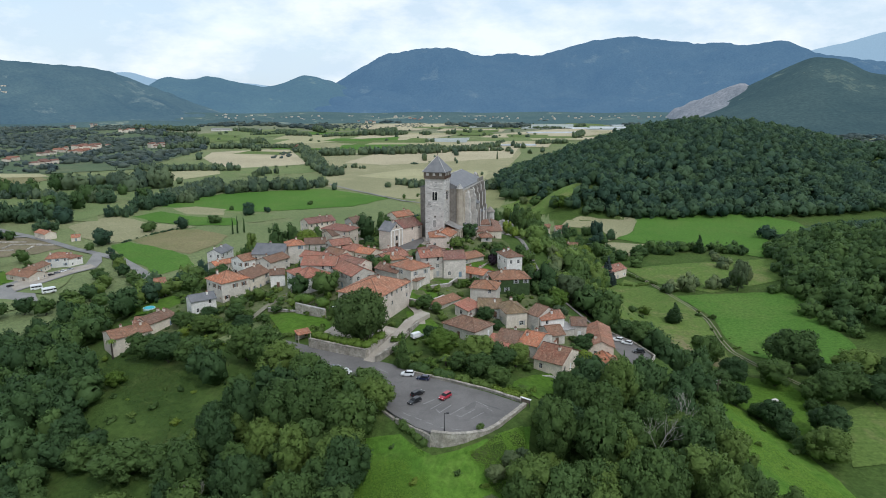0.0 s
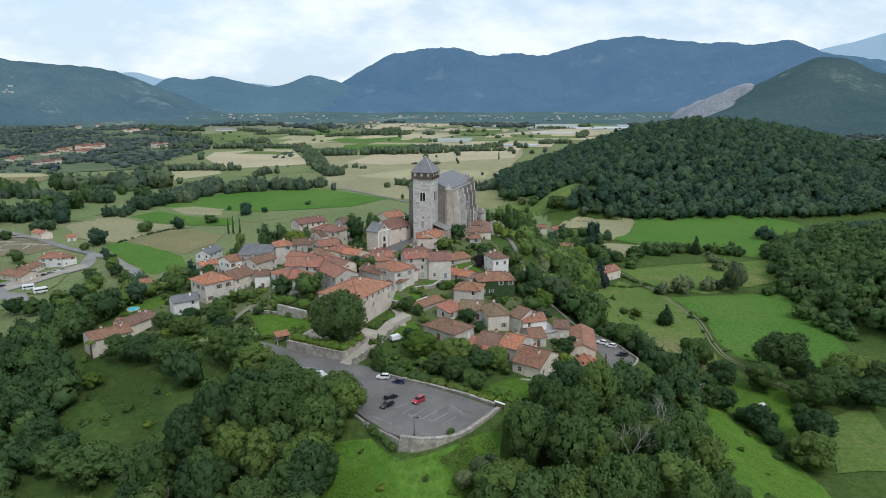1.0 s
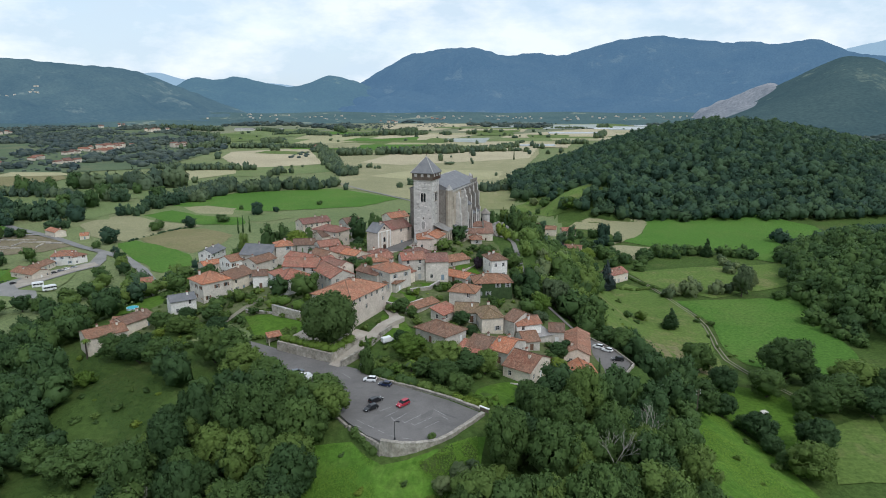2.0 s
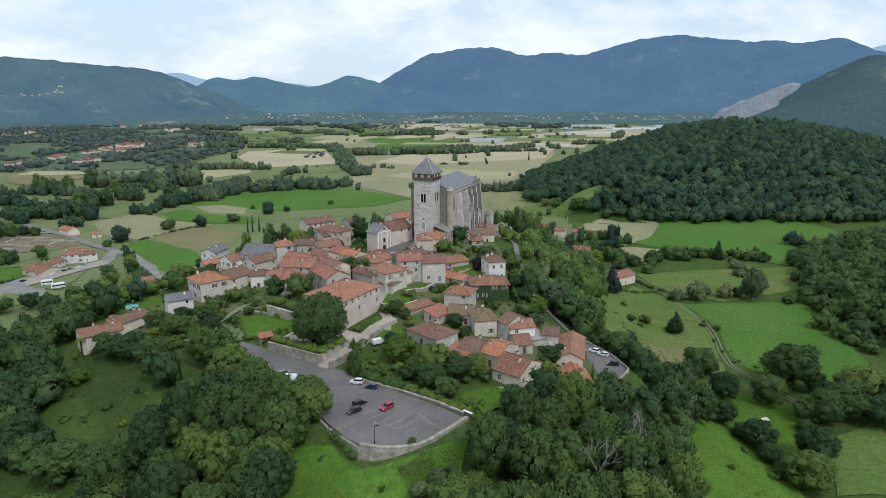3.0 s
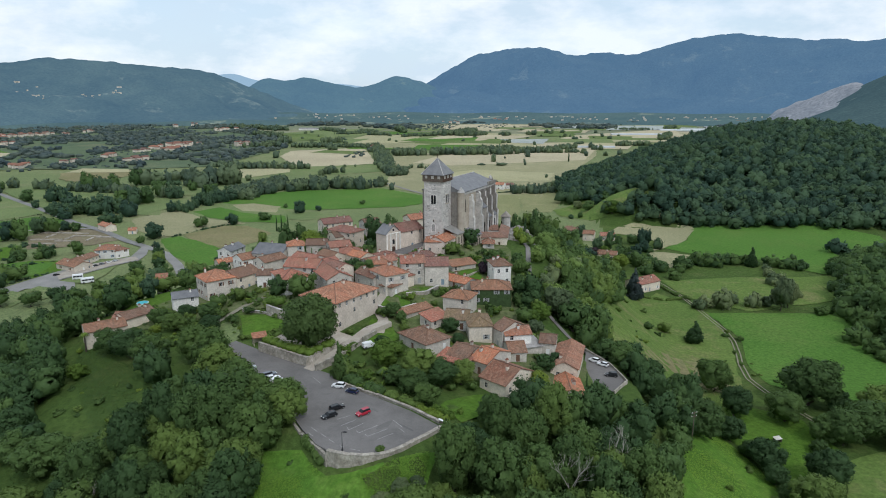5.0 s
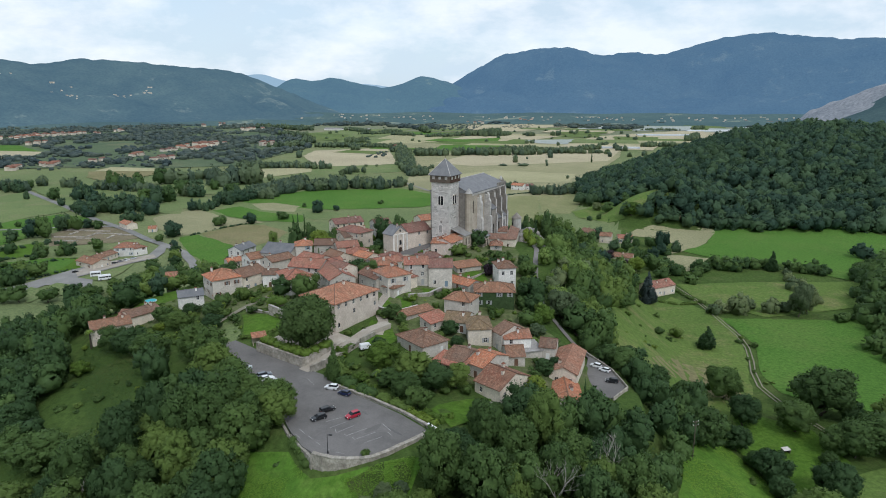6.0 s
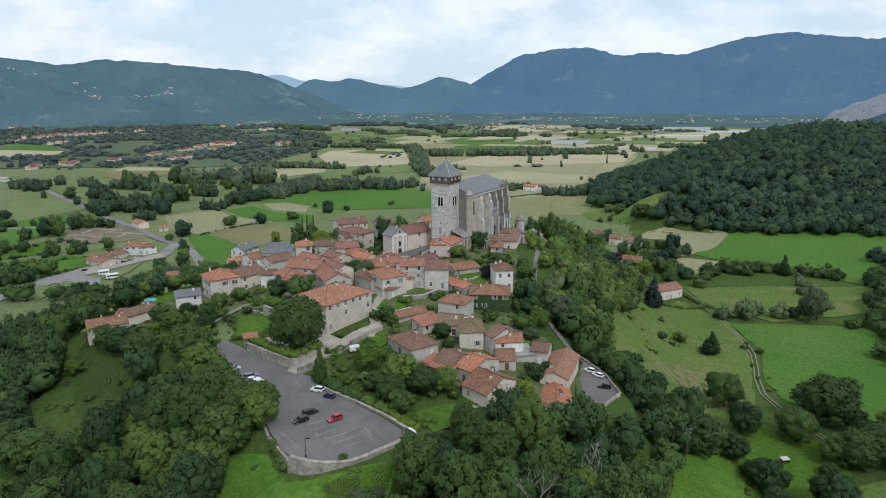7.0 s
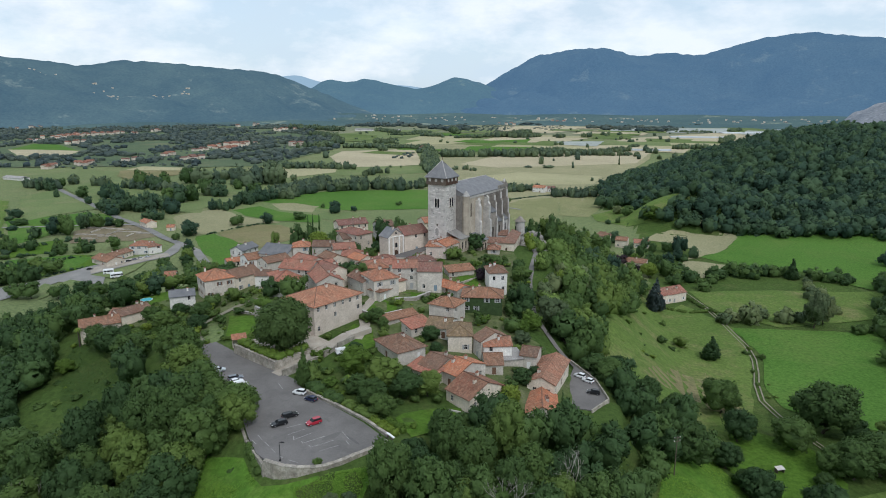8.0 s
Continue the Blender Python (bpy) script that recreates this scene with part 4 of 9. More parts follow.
def trunk_mesh(seed, height, radius, limbs=4):
    """A tapered, slightly bent trunk with a few limbs."""
    rng = random.Random(seed)
    bm = bmesh.new()

    def tube(points, radii):
        rings = []
        for p, r in zip(points, radii):
            rings.append([bm.verts.new((p[0] + r * math.cos(w), p[1] + r * math.sin(w), p[2])) for w in [k * math.tau / 6 for k in range(6)]])
        for a, b in zip(rings, rings[1:]):
            for k in range(6):
                bm.faces.new((a[k], a[(k + 1) % 6], b[(k + 1) % 6], b[k]))
        bm.faces.new(rings[-1])

    bend = [(rng.uniform(-0.1, 0.1) * k, rng.uniform(-0.1, 0.1) * k, height * (k / (limbs or 2) - 0.1)) for k in range((limbs or 2) + 1)]
    tube(bend, [radius * (1.25 - 0.2 * k) for k in range((limbs or 2) + 1)])
    for k in range(limbs):
        w, h = rng.uniform(0, 6.28), height * rng.uniform(0.45, 0.7)
        reach = height * rng.uniform(0.25, 0.4)
        tube([(0, 0, h), (math.cos(w) * reach * 0.5, math.sin(w) * reach * 0.5, h + reach * 0.5), (math.cos(w) * reach, math.sin(w) * reach, h + reach)],
             [radius * 0.5, radius * 0.35, radius * 0.15])
    return bm


def tree_master(name, shape, mat, label, trunk=0.22):
    """One tree to copy from: crown about 1 m in radius, on its trunk."""
    ob = thing(name, Matrix(), label, "tree")
    t = part("trunk", trunk_mesh(len(name), 1.0, 0.05, 0 if name == "shrub" else 4), BARK, ob)
    c = raw("crown", shape[0], shape[1], mat, ob, normals=shape[2])
    c.location.z = trunk
    t.scale.z = trunk + 0.5
    return ob


MASTERS = {
    "slope": [tree_master("tree", s, LEAF, "leafy broad green deciduous tree on the hillside") for s in MID_ROUND],
    "slope_dark": [tree_master("tree", s, LEAF_DARK, "dense dark green deciduous tree with a rounded crown") for s in MID_ROUND[:3]],
    "oak": [tree_master("tree", s, LEAF, "leafy broad green deciduous tree on the hillside") for s in ROUND],
    "dark": [tree_master("tree", s, LEAF_DARK, "dense dark green deciduous tree with a rounded crown") for s in ROUND[:3]],
    "plane": [tree_master("tree", s, LEAF_PLANE, "huge round-crowned dark green plane tree on the terrace", 0.1) for s in DOME],
    "bright": [tree_master("tree", s, LEAF_BRIGHT, "fresh yellow-green leafy tree in the garden") for s in ROUND[2:4]],
    "grey": [tree_master("tree", s, LEAF_GREY, "pale grey-green willow-like tree") for s in ROUND[4:6]],
    "cedar": [tree_master("conifer", s, LEAF_CEDAR, "blue-grey spreading cedar beside the barn", 0.1) for s in CONE[:1]],
    "purple": [tree_master("tree", s, LEAF_PURPLE, "dark purple-leaved ornamental tree") for s in MID_ROUND[3:4]],
    "tall": [tree_master("tree", s, LEAF, "tall narrow leafy tree") for s in TALL],
    "fir": [tree_master("conifer", s, LEAF_DARK, "dark conical conifer with dense branches", 0.1) for s in CONE],
    "shrub": [tree_master("shrub", s, LEAF, "low green leafy garden shrub", 0.05) for s in SHRUB],
    "light_shrub": [tree_master("shrub", s, LEAF_BRIGHT, "low yellow-green garden shrub", 0.05) for s in SHRUB],
    "cypress": [tree_master("cypress", s, LEAF_DARK, "slim dark green columnar cypress", 0.1) for s in CYPRESS],
}
used_masters = set()
pick_rng = random.Random(11)


def tree(kind, x, y, radius, height=None, z=None):
    """Plant one tree of that crown radius; height stretches the crown."""
    k = pick_rng.randrange(len(MASTERS[kind]))
    master = MASTERS[kind][k]
    z = float(ground(x, y)) if z is None else z
    tall = (height or radius * 2.3) / {"tall": 3.3, "fir": 2.75, "cedar": 2.75, "cypress": 4.4}.get(kind, 2.2)
    m = pose(x, y, z - 0.2, 0, 0, pick_rng.uniform(0, 360)) @ Matrix.Diagonal((radius, radius, tall, 1))
    if (kind, k) in used_masters:
        ob = copy_thing(master, m)
        ob.matrix_basis = m
    else:
        used_masters.add((kind, k))
        master.matrix_basis = m
        ob = master
    return ob


def wood(name, spots, templates, mat, label, seed, foot=0.04):
    """Many trees as one mesh: spots are rows of x, y, radius, height; foot is how far their crowns begin above the ground."""
    rng = np.random.default_rng(seed)
    vs, fs, ts, ns, at = [], [], [], [], 0
    for x, y, r, h in spots:
        v, f, nrm = templates[rng.integers(len(templates))]
        w = rng.uniform(0, 6.28)
        turn = np.array([[math.cos(w), -math.sin(w), 0], [math.sin(w), math.cos(w), 0], [0, 0, 1]])
        vs.append((v @ turn.T) * (r, r, h / 1.9) + (x, y, float(ground(x, y)) + foot * h)), fs.append(f + at), ts.append(np.full(len(v), rng.random())), ns.append(nrm @ turn.T)
        at += len(v)
    return tagged(raw(name, np.concatenate(vs), np.concatenate(fs), mat, tone=np.concatenate(ts), normals=np.concatenate(ns)), label, "trees", kind="stuff")


def inside(x, y, poly):
    """Whether a point lies in a polygon."""
    hit = False
    for (ax, ay), (bx, by) in zip(poly, poly[1:] + poly[:1]):
        if (ay > y) != (by > y) and x < (bx - ax) * (y - ay) / (by - ay) + ax:
            hit = not hit
    return hit


def scatter(seed, x0, x1, y0, y1, gap, keep):
    """Uneven spots about gap apart, where keep(x, y) holds."""
    rng = random.Random(seed)
    out = []
    for row in range(int((y1 - y0) / gap)):
        for col in range(int((x1 - x0) / gap)):
            x, y = x0 + (col + rng.uniform(0.05, 0.95) + 0.5 * (row % 2)) * gap, y0 + (row + rng.uniform(0.05, 0.95)) * gap
            if keep(x, y):
                out.append((x, y))
    return out



# ---- houses ----


def panel(bm, m, length, z0, z1, holes, reveal=0.22):
    """A wall face from (0, z0) to (length, z1) with openings (u0, u1, w0, w1) cut through; m sets it in place, outside towards -y."""
    us = sorted({0.0, length, *[v for h in holes for v in h[:2]]})
    ws = sorted({z0, z1, *[v for h in holes for v in h[2:]]})
    grid = {}

    def vert(u, w, d=0.0):
        key = (u, w, d)
        if key not in grid:
            grid[key] = bm.verts.new(m @ Vector((u, d, w)))
        return grid[key]

    for a, b in zip(us, us[1:]):
        for c, d in zip(ws, ws[1:]):
            u, w = (a + b) / 2, (c + d) / 2
            if not any(h[0] < u < h[1] and h[2] < w < h[3] for h in holes):
                bm.faces.new((vert(a, c), vert(b, c), vert(b, d), vert(a, d)))
    for u0, u1, w0, w1 in holes:
        ring = [(u0, w0), (u1, w0), (u1, w1), (u0, w1)]
        for (a, c), (b, d) in zip(ring, ring[1:] + ring[:1]):
            p = [bm.verts.new(m @ Vector((a, 0, c))), bm.verts.new(m @ Vector((b, 0, d))), bm.verts.new(m @ Vector((b, reveal, d))), bm.verts.new(m @ Vector((a, reveal, c)))]
            bm.faces.new(p[::-1])


def mesh_of(name, bm, mat):
    me = bpy.data.meshes.new(name)
    bm.to_mesh(me)
    bm.free()
    me.materials.append(mat)
    return me


def frame_mesh(w, h, mat):
    bm = bmesh.new()
    for x0, x1, z0, z1 in ((-w / 2, w / 2, 0, 0.07), (-w / 2, w / 2, h - 0.07, h), (-w / 2, -w / 2 + 0.07, 0.07, h - 0.07), (w / 2 - 0.07, w / 2, 0.07, h - 0.07),
                           (-0.03, 0.03, 0.07, h - 0.07), (-w / 2 + 0.07, -0.03, h * 0.55, h * 0.55 + 0.04), (0.03, w / 2 - 0.07, h * 0.55, h * 0.55 + 0.04)):
        add_box(bm, x0, x1, -0.03, 0.03, z0, z1)
    return mesh_of("window", bm, mat)


def shutter_mesh(w, h, mat):
    bm = bmesh.new()
    add_box(bm, 0, w / 2, -0.05, 0, 0, h)
    for k in range(3):
        add_box(bm, 0.02, w / 2 - 0.02, -0.075, -0.05, h * (0.15 + 0.3 * k), h * (0.15 + 0.3 * k) + 0.1)
    return mesh_of("shutter", bm, mat)


SHUTTER_PAINT = [WHITE, plain_paint("brown_shutter_paint", (0.16, 0.09, 0.06), 0.6), plain_paint("grey_shutter_paint", (0.33, 0.34, 0.34), 0.6), plain_paint("blue_grey_shutter_paint", (0.2, 0.27, 0.33), 0.6)]
WIN_W, WIN_H = 1.0, 1.45
FRAME = frame_mesh(WIN_W, WIN_H, WHITE)
PANE = mesh_of("pane", box(-WIN_W / 2 + 0.05, WIN_W / 2 - 0.05, 0.0, 0.02, 0.05, WIN_H - 0.05), GLASS)
SHUTTERS = [shutter_mesh(WIN_W, WIN_H, m) for m in SHUTTER_PAINT]
DOORS = [mesh_of("door", box(-0.55, 0.55, -0.04, 0.04, 0, 2.1), m) for m in SHUTTER_PAINT]


def child(name, mesh, parent, m):
    ob = new(name, mesh)
    ob.parent = parent
    ob.matrix_basis = m
    return ob


def roof_parts(ob, length, width, eave, kind, pitch, mat, over=0.45, thick=0.2, tall_gable=None):
    """Roof plates over a plan length x width, ridge along x. Returns the height of the ridge over the eaves."""
    k = math.tan(radians(pitch))
    bm = bmesh.new()
    uv = bm.loops.layers.uv.new("UVMap")
    x1, y1, ze = length / 2 + over, width / 2 + over, eave - over * k + 0.12
    if kind == "shed":
        rise = 2 * y1 * k
        add_slab(bm, [(-x1, -y1, ze), (x1, -y1, ze), (x1, y1, ze + rise), (-x1, y1, ze + rise)], thick, uv)
        part("roof", bm, mat, ob)
        return width * k
    top = ze + y1 * k
    if kind == "gable":
        x1 = length / 2 + 0.25
        add_slab(bm, [(-x1, -y1, ze), (x1, -y1, ze), (x1, 0, top), (-x1, 0, top)], thick, uv)
        add_slab(bm, [(x1, y1, ze), (-x1, y1, ze), (-x1, 0, top), (x1, 0, top)], thick, uv)
        r = x1
    else:
        r = max(x1 - y1, 0.15)
        add_slab(bm, [(-x1, -y1, ze), (x1, -y1, ze), (r, 0, top), (-r, 0, top)], thick, uv)
        add_slab(bm, [(x1, y1, ze), (-x1, y1, ze), (-r, 0, top), (r, 0, top)], thick, uv)
        add_slab(bm, [(x1, -y1, ze), (x1, y1, ze), (r, 0, top)], thick, uv)
        add_slab(bm, [(-x1, y1, ze), (-x1, -y1, ze), (-r, 0, top)], thick, uv)
    part("roof", bm, mat, ob)
    bm = bmesh.new()
    add_box(bm, -r, r, -0.14, 0.14, top - 0.1, top + 0.09)
    if kind == "hip":
        for sx in (-1, 1):
            for sy in (-1, 1):
                a, b = Vector((sx * r, 0, top)), Vector((sx * x1, sy * y1, ze))
                d = b - a
                add_box(bm, 0, d.length, -0.12, 0.12, -0.05, 0.1, Matrix.Translation(a) @ d.to_track_quat("X", "Z").to_matrix().to_4x4())
    part("ridge_tiles", bm, mat, ob)
    return width / 2 * k


house_rng = random.Random(21)
FOOTPRINTS = []
HOUSE_WORDS = {"tile": "faded terracotta", "orange": "bright orange tile", "red": "red clay tile", "brown": "weathered brown tile", "darkred": "dark red tile", "moss": "mossy ochre tile",
               "slate": "dark slate", "concrete": "grey sheet"}
WALL_WORDS = {"cream": "cream stone", "grey": "grey stone", "pale": "pale rendered", "white": "white rendered", "pink": "pinkish rendered", "ivy": "ivy-covered"}


def house(x, y, yaw, length, width, eave, kind, axis, roof, wall, pitch, windows=True, storey=2.75, base=None):
    """A house: plan centre, turn, size, height of the eaves, roof form, which way its ridge runs, coverings, roof pitch."""
    if axis == "across":
        yaw, length, width = yaw + 90, width, length
    if kind == "hip" and width > length:
        yaw, length, width = yaw + 90, width, length
    c, s = math.cos(radians(yaw)), math.sin(radians(yaw))
    corners = [(x + u * c - v * s, y + u * s + v * c) for u in (-length / 2, length / 2) for v in (-width / 2, width / 2)]
    low = min(float(ground(*p)) for p in corners) if base is None else base
    floor = float(ground(x, y)) if base is None else base
    FOOTPRINTS.append((x, y, yaw, length / 2, width / 2))
    rooftype = {"gable": "gabled", "hip": "hipped", "shed": "lean-to"}[kind]
    low = min(low, eave - 2.2)
    ob = thing("house", pose(x, y, low, 0, 0, yaw), f"{WALL_WORDS[wall]} village house under a {rooftype} {HOUSE_WORDS[roof]} roof", "house", "village houses")
    e = eave - low
    ground_floor = max(floor - low, 0)
    storeys = max(1, int((e - ground_floor + 0.5) / storey))
    step = (e - ground_floor) / storeys
    ridge = roof_parts(ob, length, width, e, kind, pitch, ROOF[roof])
    bm = bmesh.new()
    sides = [(pose(-length / 2, -width / 2, 0), length), (pose(length / 2, -width / 2, 0, 0, 0, 90), width), (pose(length / 2, width / 2, 0, 0, 0, 180), length), (pose(-length / 2, width / 2, 0, 0, 0, 270), width)]
    look_shutter = house_rng.choice((0, 1, 1, 2, 2, 3))
    has_shutters = wall == "ivy" or wall != "cream" and house_rng.random() < 0.4
    for n, (m, run) in enumerate(sides):
        out = (pose(0, 0, 0, 0, 0, yaw) @ m).to_3x3() @ Vector((0, -1, 0))
        holes = []
        if windows and out.y < 0.35 and run > 2.6:
            count = max(1, int(run / 3.1))
            for st in range(storeys):
                for k in range(count):
                    if windows == "top" and st < storeys - 1 and (k + st) % 3 or house_rng.random() < (0.3 if windows == "top" else 0.6 if wall == "cream" else 0.4):
                        continue
                    u, w = run * (k + 0.5) / count + house_rng.uniform(-0.2, 0.2), ground_floor + st * step + min(0.95, step - WIN_H - 0.35)
                    if st == 0 and k == count // 2 and n in (0, 1) and step > 2.3:
                        holes.append((u - 0.55, u + 0.55, ground_floor + 0.05, ground_floor + 2.15))
                        child("door", house_rng.choice(DOORS), ob, m @ pose(u, 0.14, ground_floor + 0.05))
                        continue
                    if w < ground_floor + 0.1 or w + WIN_H > e - 0.1:
                        continue
                    holes.append((u - WIN_W / 2, u + WIN_W / 2, w, w + WIN_H))
                    win = child("window", FRAME, ob, m @ pose(u, 0.17, w))
                    child("pane", PANE, win, pose(0, 0.0, 0))
                    if has_shutters and house_rng.random() < 0.85:
                        child("shutter", SHUTTERS[look_shutter], win, pose(-WIN_W, -0.18, 0))
                        child("shutter", SHUTTERS[look_shutter], win, pose(WIN_W / 2, -0.18, 0))
        panel(bm, m, run, -0.6, e, holes)
    if kind == "gable":
        for sx in (-1, 1):
            v = [bm.verts.new((sx * length / 2, -sx * width / 2, e)), bm.verts.new((sx * length / 2, sx * width / 2, e)), bm.verts.new((sx * length / 2, 0, e + ridge))]
            bm.faces.new(v)
    elif kind == "shed":
        a, b = length / 2, width / 2
        v = [bm.verts.new(p) for p in ((-a, b, e), (a, b, e), (a, b, e + ridge), (-a, b, e + ridge), (a, -b, e), (-a, -b, e))]
        bm.faces.new((v[1], v[0], v[3], v[2])), bm.faces.new((v[4], v[1], v[2])), bm.faces.new((v[0], v[5], v[3]))
    part("wall", bm, WALL[wall], ob)
    if roof not in ("concrete",) and kind != "shed" and length > 5:
        for k in range(house_rng.choice((1, 1, 2))):
            u, v = house_rng.uniform(-0.35, 0.35) * length, house_rng.uniform(-0.2, 0.3) * width
            h = e + ridge * (1 - abs(v) * 2 / width)
            bm = bmesh.new()
            add_box(bm, u - 0.3, u + 0.3, v - 0.4, v + 0.4, h - 0.5, h + 1.0)
            chimney = part("chimney", bm, WALL["pale" if wall == "ivy" else wall], ob)
            bm = bmesh.new()
            add_box(bm, u - 0.38, u + 0.38, v - 0.48, v + 0.48, h + 1.0, h + 1.1)
            for dv in (-0.2, 0.2):
                add_box(bm, u - 0.1, u + 0.1, v + dv - 0.1, v + dv + 0.1, h + 1.1, h + 1.4)
            part("chimney_cap", bm, ROOF["red"], chimney)
    return ob


house(-22.2, 200.9, 64, 19.1, 15, 13.5, "hip", "across", "tile", "cream", 22, "top")
house(7.6, 185.9, -41, 12.2, 9, 6.3, "hip", "along", "brown", "grey", 24)
house(22.1, 198.0, 14, 6.9, 10, 7.2, "hip", "along", "moss", "pale", 26)
house(15.3, 203.6, -3, 7.4, 9, 6.6, "gable", "along", "moss", "white", 22)
house(14.6, 213.9, -15, 8.8, 8, 10, "hip", "along", "brown", "grey", 24)
house(23.9, 225.7, 8, 13.2, 9, 10, "hip", "along", "brown", "ivy", 24)
house(25.7, 242.0, 20, 6.3, 9, 14, "hip", "along", "brown", "white", 24)
house(12.2, 234.3, -33, 10.6, 7, 9.3, "gable", "along", "orange", "grey", 20)
house(3.5, 235.0, 11, 8.3, 9, 15, "gable", "along", "red", "grey", 24)
house(-5.1, 233.4, 16, 8.5, 8, 16, "gable", "along", "red", "grey", 24)
house(-11.6, 224.4, -46, 10.8, 9, 14.3, "hip", "along", "orange", "grey", 24)
house(-20.5, 245.0, -44, 7.8, 12, 12.5, "gable", "across", "red", "grey", 22)
house(-19.8, 243.7, 23, 8.4, 9, 12.5, "hip", "along", "orange", "grey", 22)
house(-32.4, 231.3, 54, 7.3, 10, 13.5, "gable", "across", "red", "pale", 26)
house(-33.8, 227.9, -53, 19.1, 9, 12, "gable", "along", "red", "grey", 26)
house(-46.6, 233.0, -52, 13.2, 19, 10, "hip", "across", "red", "white", 22)
house(-45.4, 233.8, -5, 12.7, 9, 13, "gable", "along", "red", "grey", 26)
house(-63.4, 238.8, 14, 5.4, 6, 7.5, "gable", "along", "brown", "white", 24)
house(-74.7, 240.7, 68, 11.7, 10, 6.5, "gable", "along", "brown", "pale", 24)
house(-80.9, 233.4, 48, 11.0, 11, 7, "hip", "along", "orange", "grey", 26)
house(-80.5, 230.0, 37, 5.2, 4, 1, "shed", "along", "orange", "grey", 12)
house(-86.0, 219.5, 36, 8.6, 6.2, 3.6, "gable", "along", "slate", "white", 26)
house(-97.0, 205.9, 66, 11.0, 8, 1, "gable", "along", "brown", "pale", 18)
house(-99.7, 203.7, 12, 4.6, 6, 1, "gable", "along", "orange", "pale", 18)
house(-101.3, 195.7, 44, 12.1, 9, 0, "gable", "along", "brown", "pale", 18)
house(-115.3, 252.9, 27, 4.4, 6, 0, "gable", "along", "orange", "white", 22)
house(-73.4, 271.9, 82, 12.6, 14, 8, "gable", "across", "slate", "grey", 26)
house(-64.4, 273.7, 23, 7.1, 8, 11, "hip", "along", "orange", "grey", 24)
house(-82.9, 268.9, 55, 12.9, 8, 6, "gable", "along", "brown", "white", 24)
house(-103.9, 293.2, 81, 11.7, 7, 3, "gable", "along", "slate", "white", 26)
house(-97.2, 274.9, 45, 9.3, 6, 2, "gable", "along", "orange", "pale", 20)
house(-47.7, 293.9, 63, 8.9, 14, 13.5, "hip", "across", "red", "cream", 22)
house(-56.9, 280.5, 12, 9.2, 8, 10, "gable", "along", "brown", "grey", 24)
house(-65.9, 335.0, 40, 15.9, 9, 9, "gable", "along", "red", "pale", 24)
house(-44.4, 324.8, 37, 8.3, 9, 11, "gable", "along", "brown", "grey", 24)
house(-22.6, 335.9, 39, 11.1, 9, 12, "gable", "along", "orange", "pale", 24)
house(-45.2, 274.3, 32, 9.4, 8, 11, "gable", "along", "red", "grey", 24)
house(-37.3, 264.2, 19, 8.0, 8, 11, "hip", "along", "red", "pale", 24)
house(-1.8, 266.8, 5, 7.8, 9, 16.3, "hip", "along", "orange", "pink", 22)
house(1.5, 270.9, 72, 16.6, 8, 16.5, "gable", "along", "orange", "pink", 22)
house(-4.9, 254.7, 31, 8.6, 7, 13, "hip", "along", "red", "grey", 20)
house(18.9, 279.7, 5, 4.8, 6, 13, "hip", "along", "orange", "grey", 28)
house(20.4, 180.9, -28, 6.5, 10, 4, "gable", "along", "brown", "grey", 20)
house(17.9, 176.9, -27, 9.4, 5, 3.4, "shed", "along", "red", "grey", 12)
house(27.3, 179.0, -32, 5.8, 11, 4, "gable", "along", "orange", "grey", 20)
house(32.2, 170.3, -35, 8.5, 12, 2.7, "gable", "along", "darkred", "pale", 24)
house(33.3, 195.3, 19, 8.0, 7, 5.5, "gable", "along", "orange", "white", 22)
house(31.6, 196.0, -49, 4.8, 9, 6.5, "gable", "along", "brown", "grey", 24)
house(37.3, 194.2, 27, 6.3, 6, 2, "shed", "along", "concrete", "grey", 6)
house(33.6, 188.4, 15, 5.0, 8, 3, "gable", "along", "brown", "grey", 22)
house(48.9, 190.8, -9, 7.4, 18, 0.2, "gable", "across", "tile", "pale", 24)
house(48.4, 176.2, 6, 7.6, 11, -2.8, "gable", "across", "orange", "grey", 26)
house(43.3, 196.3, -6, 4.7, 7, 3, "gable", "along", "brown", "grey", 22)
house(-10.2, 220.6, 64, 5.2, 5, 10.5, "hip", "along", "brown", "grey", 22)
house(0.6, 206.2, 49, 12.5, 3.2, 6.6, "shed", "along", "brown", "grey", 14)
house(8.2, 200.9, 54, 7.8, 5, 6.6, "shed", "along", "red", "grey", 14)
chapel = house(-22.3, 270.5, 52, 7.6, 6.6, 18, "gable", "across", "slate", "cream", 38, False)
chapel_size, chapel_eave = (6.6, 7.6), 18 - chapel.location.z
house(-17.0, 279.4, 49, 11.9, 10, 18, "gable", "along", "red", "cream", 28)
house(-39.3, 239.3, 58, 8.4, 7, 12.5, "gable", "along", "red", "grey", 24)
house(-18.7, 227.1, -40, 11.2, 6, 12.2, "gable", "along", "darkred", "grey", 26)
house(-7.4, 228.0, 52, 5.4, 5.6, 12, "hip", "along", "red", "pale", 24)
house(-70.6, 260.1, 61, 11.2, 8, 7.5, "gable", "along", "brown", "grey", 22)
house(-43.1, 257.1, -38, 9.5, 7, 11, "gable", "along", "brown", "pale", 24)
house(10.7, 249.9, 36, 10.1, 5, 11, "shed", "along", "brown", "grey", 12)
house(-49.8, 249.4, -26, 12.0, 7, 11.5, "gable", "along", "red", "grey", 24)
house(-30.6, 256.6, -31, 7.8, 7, 11.5, "gable", "along", "orange", "pale", 22)
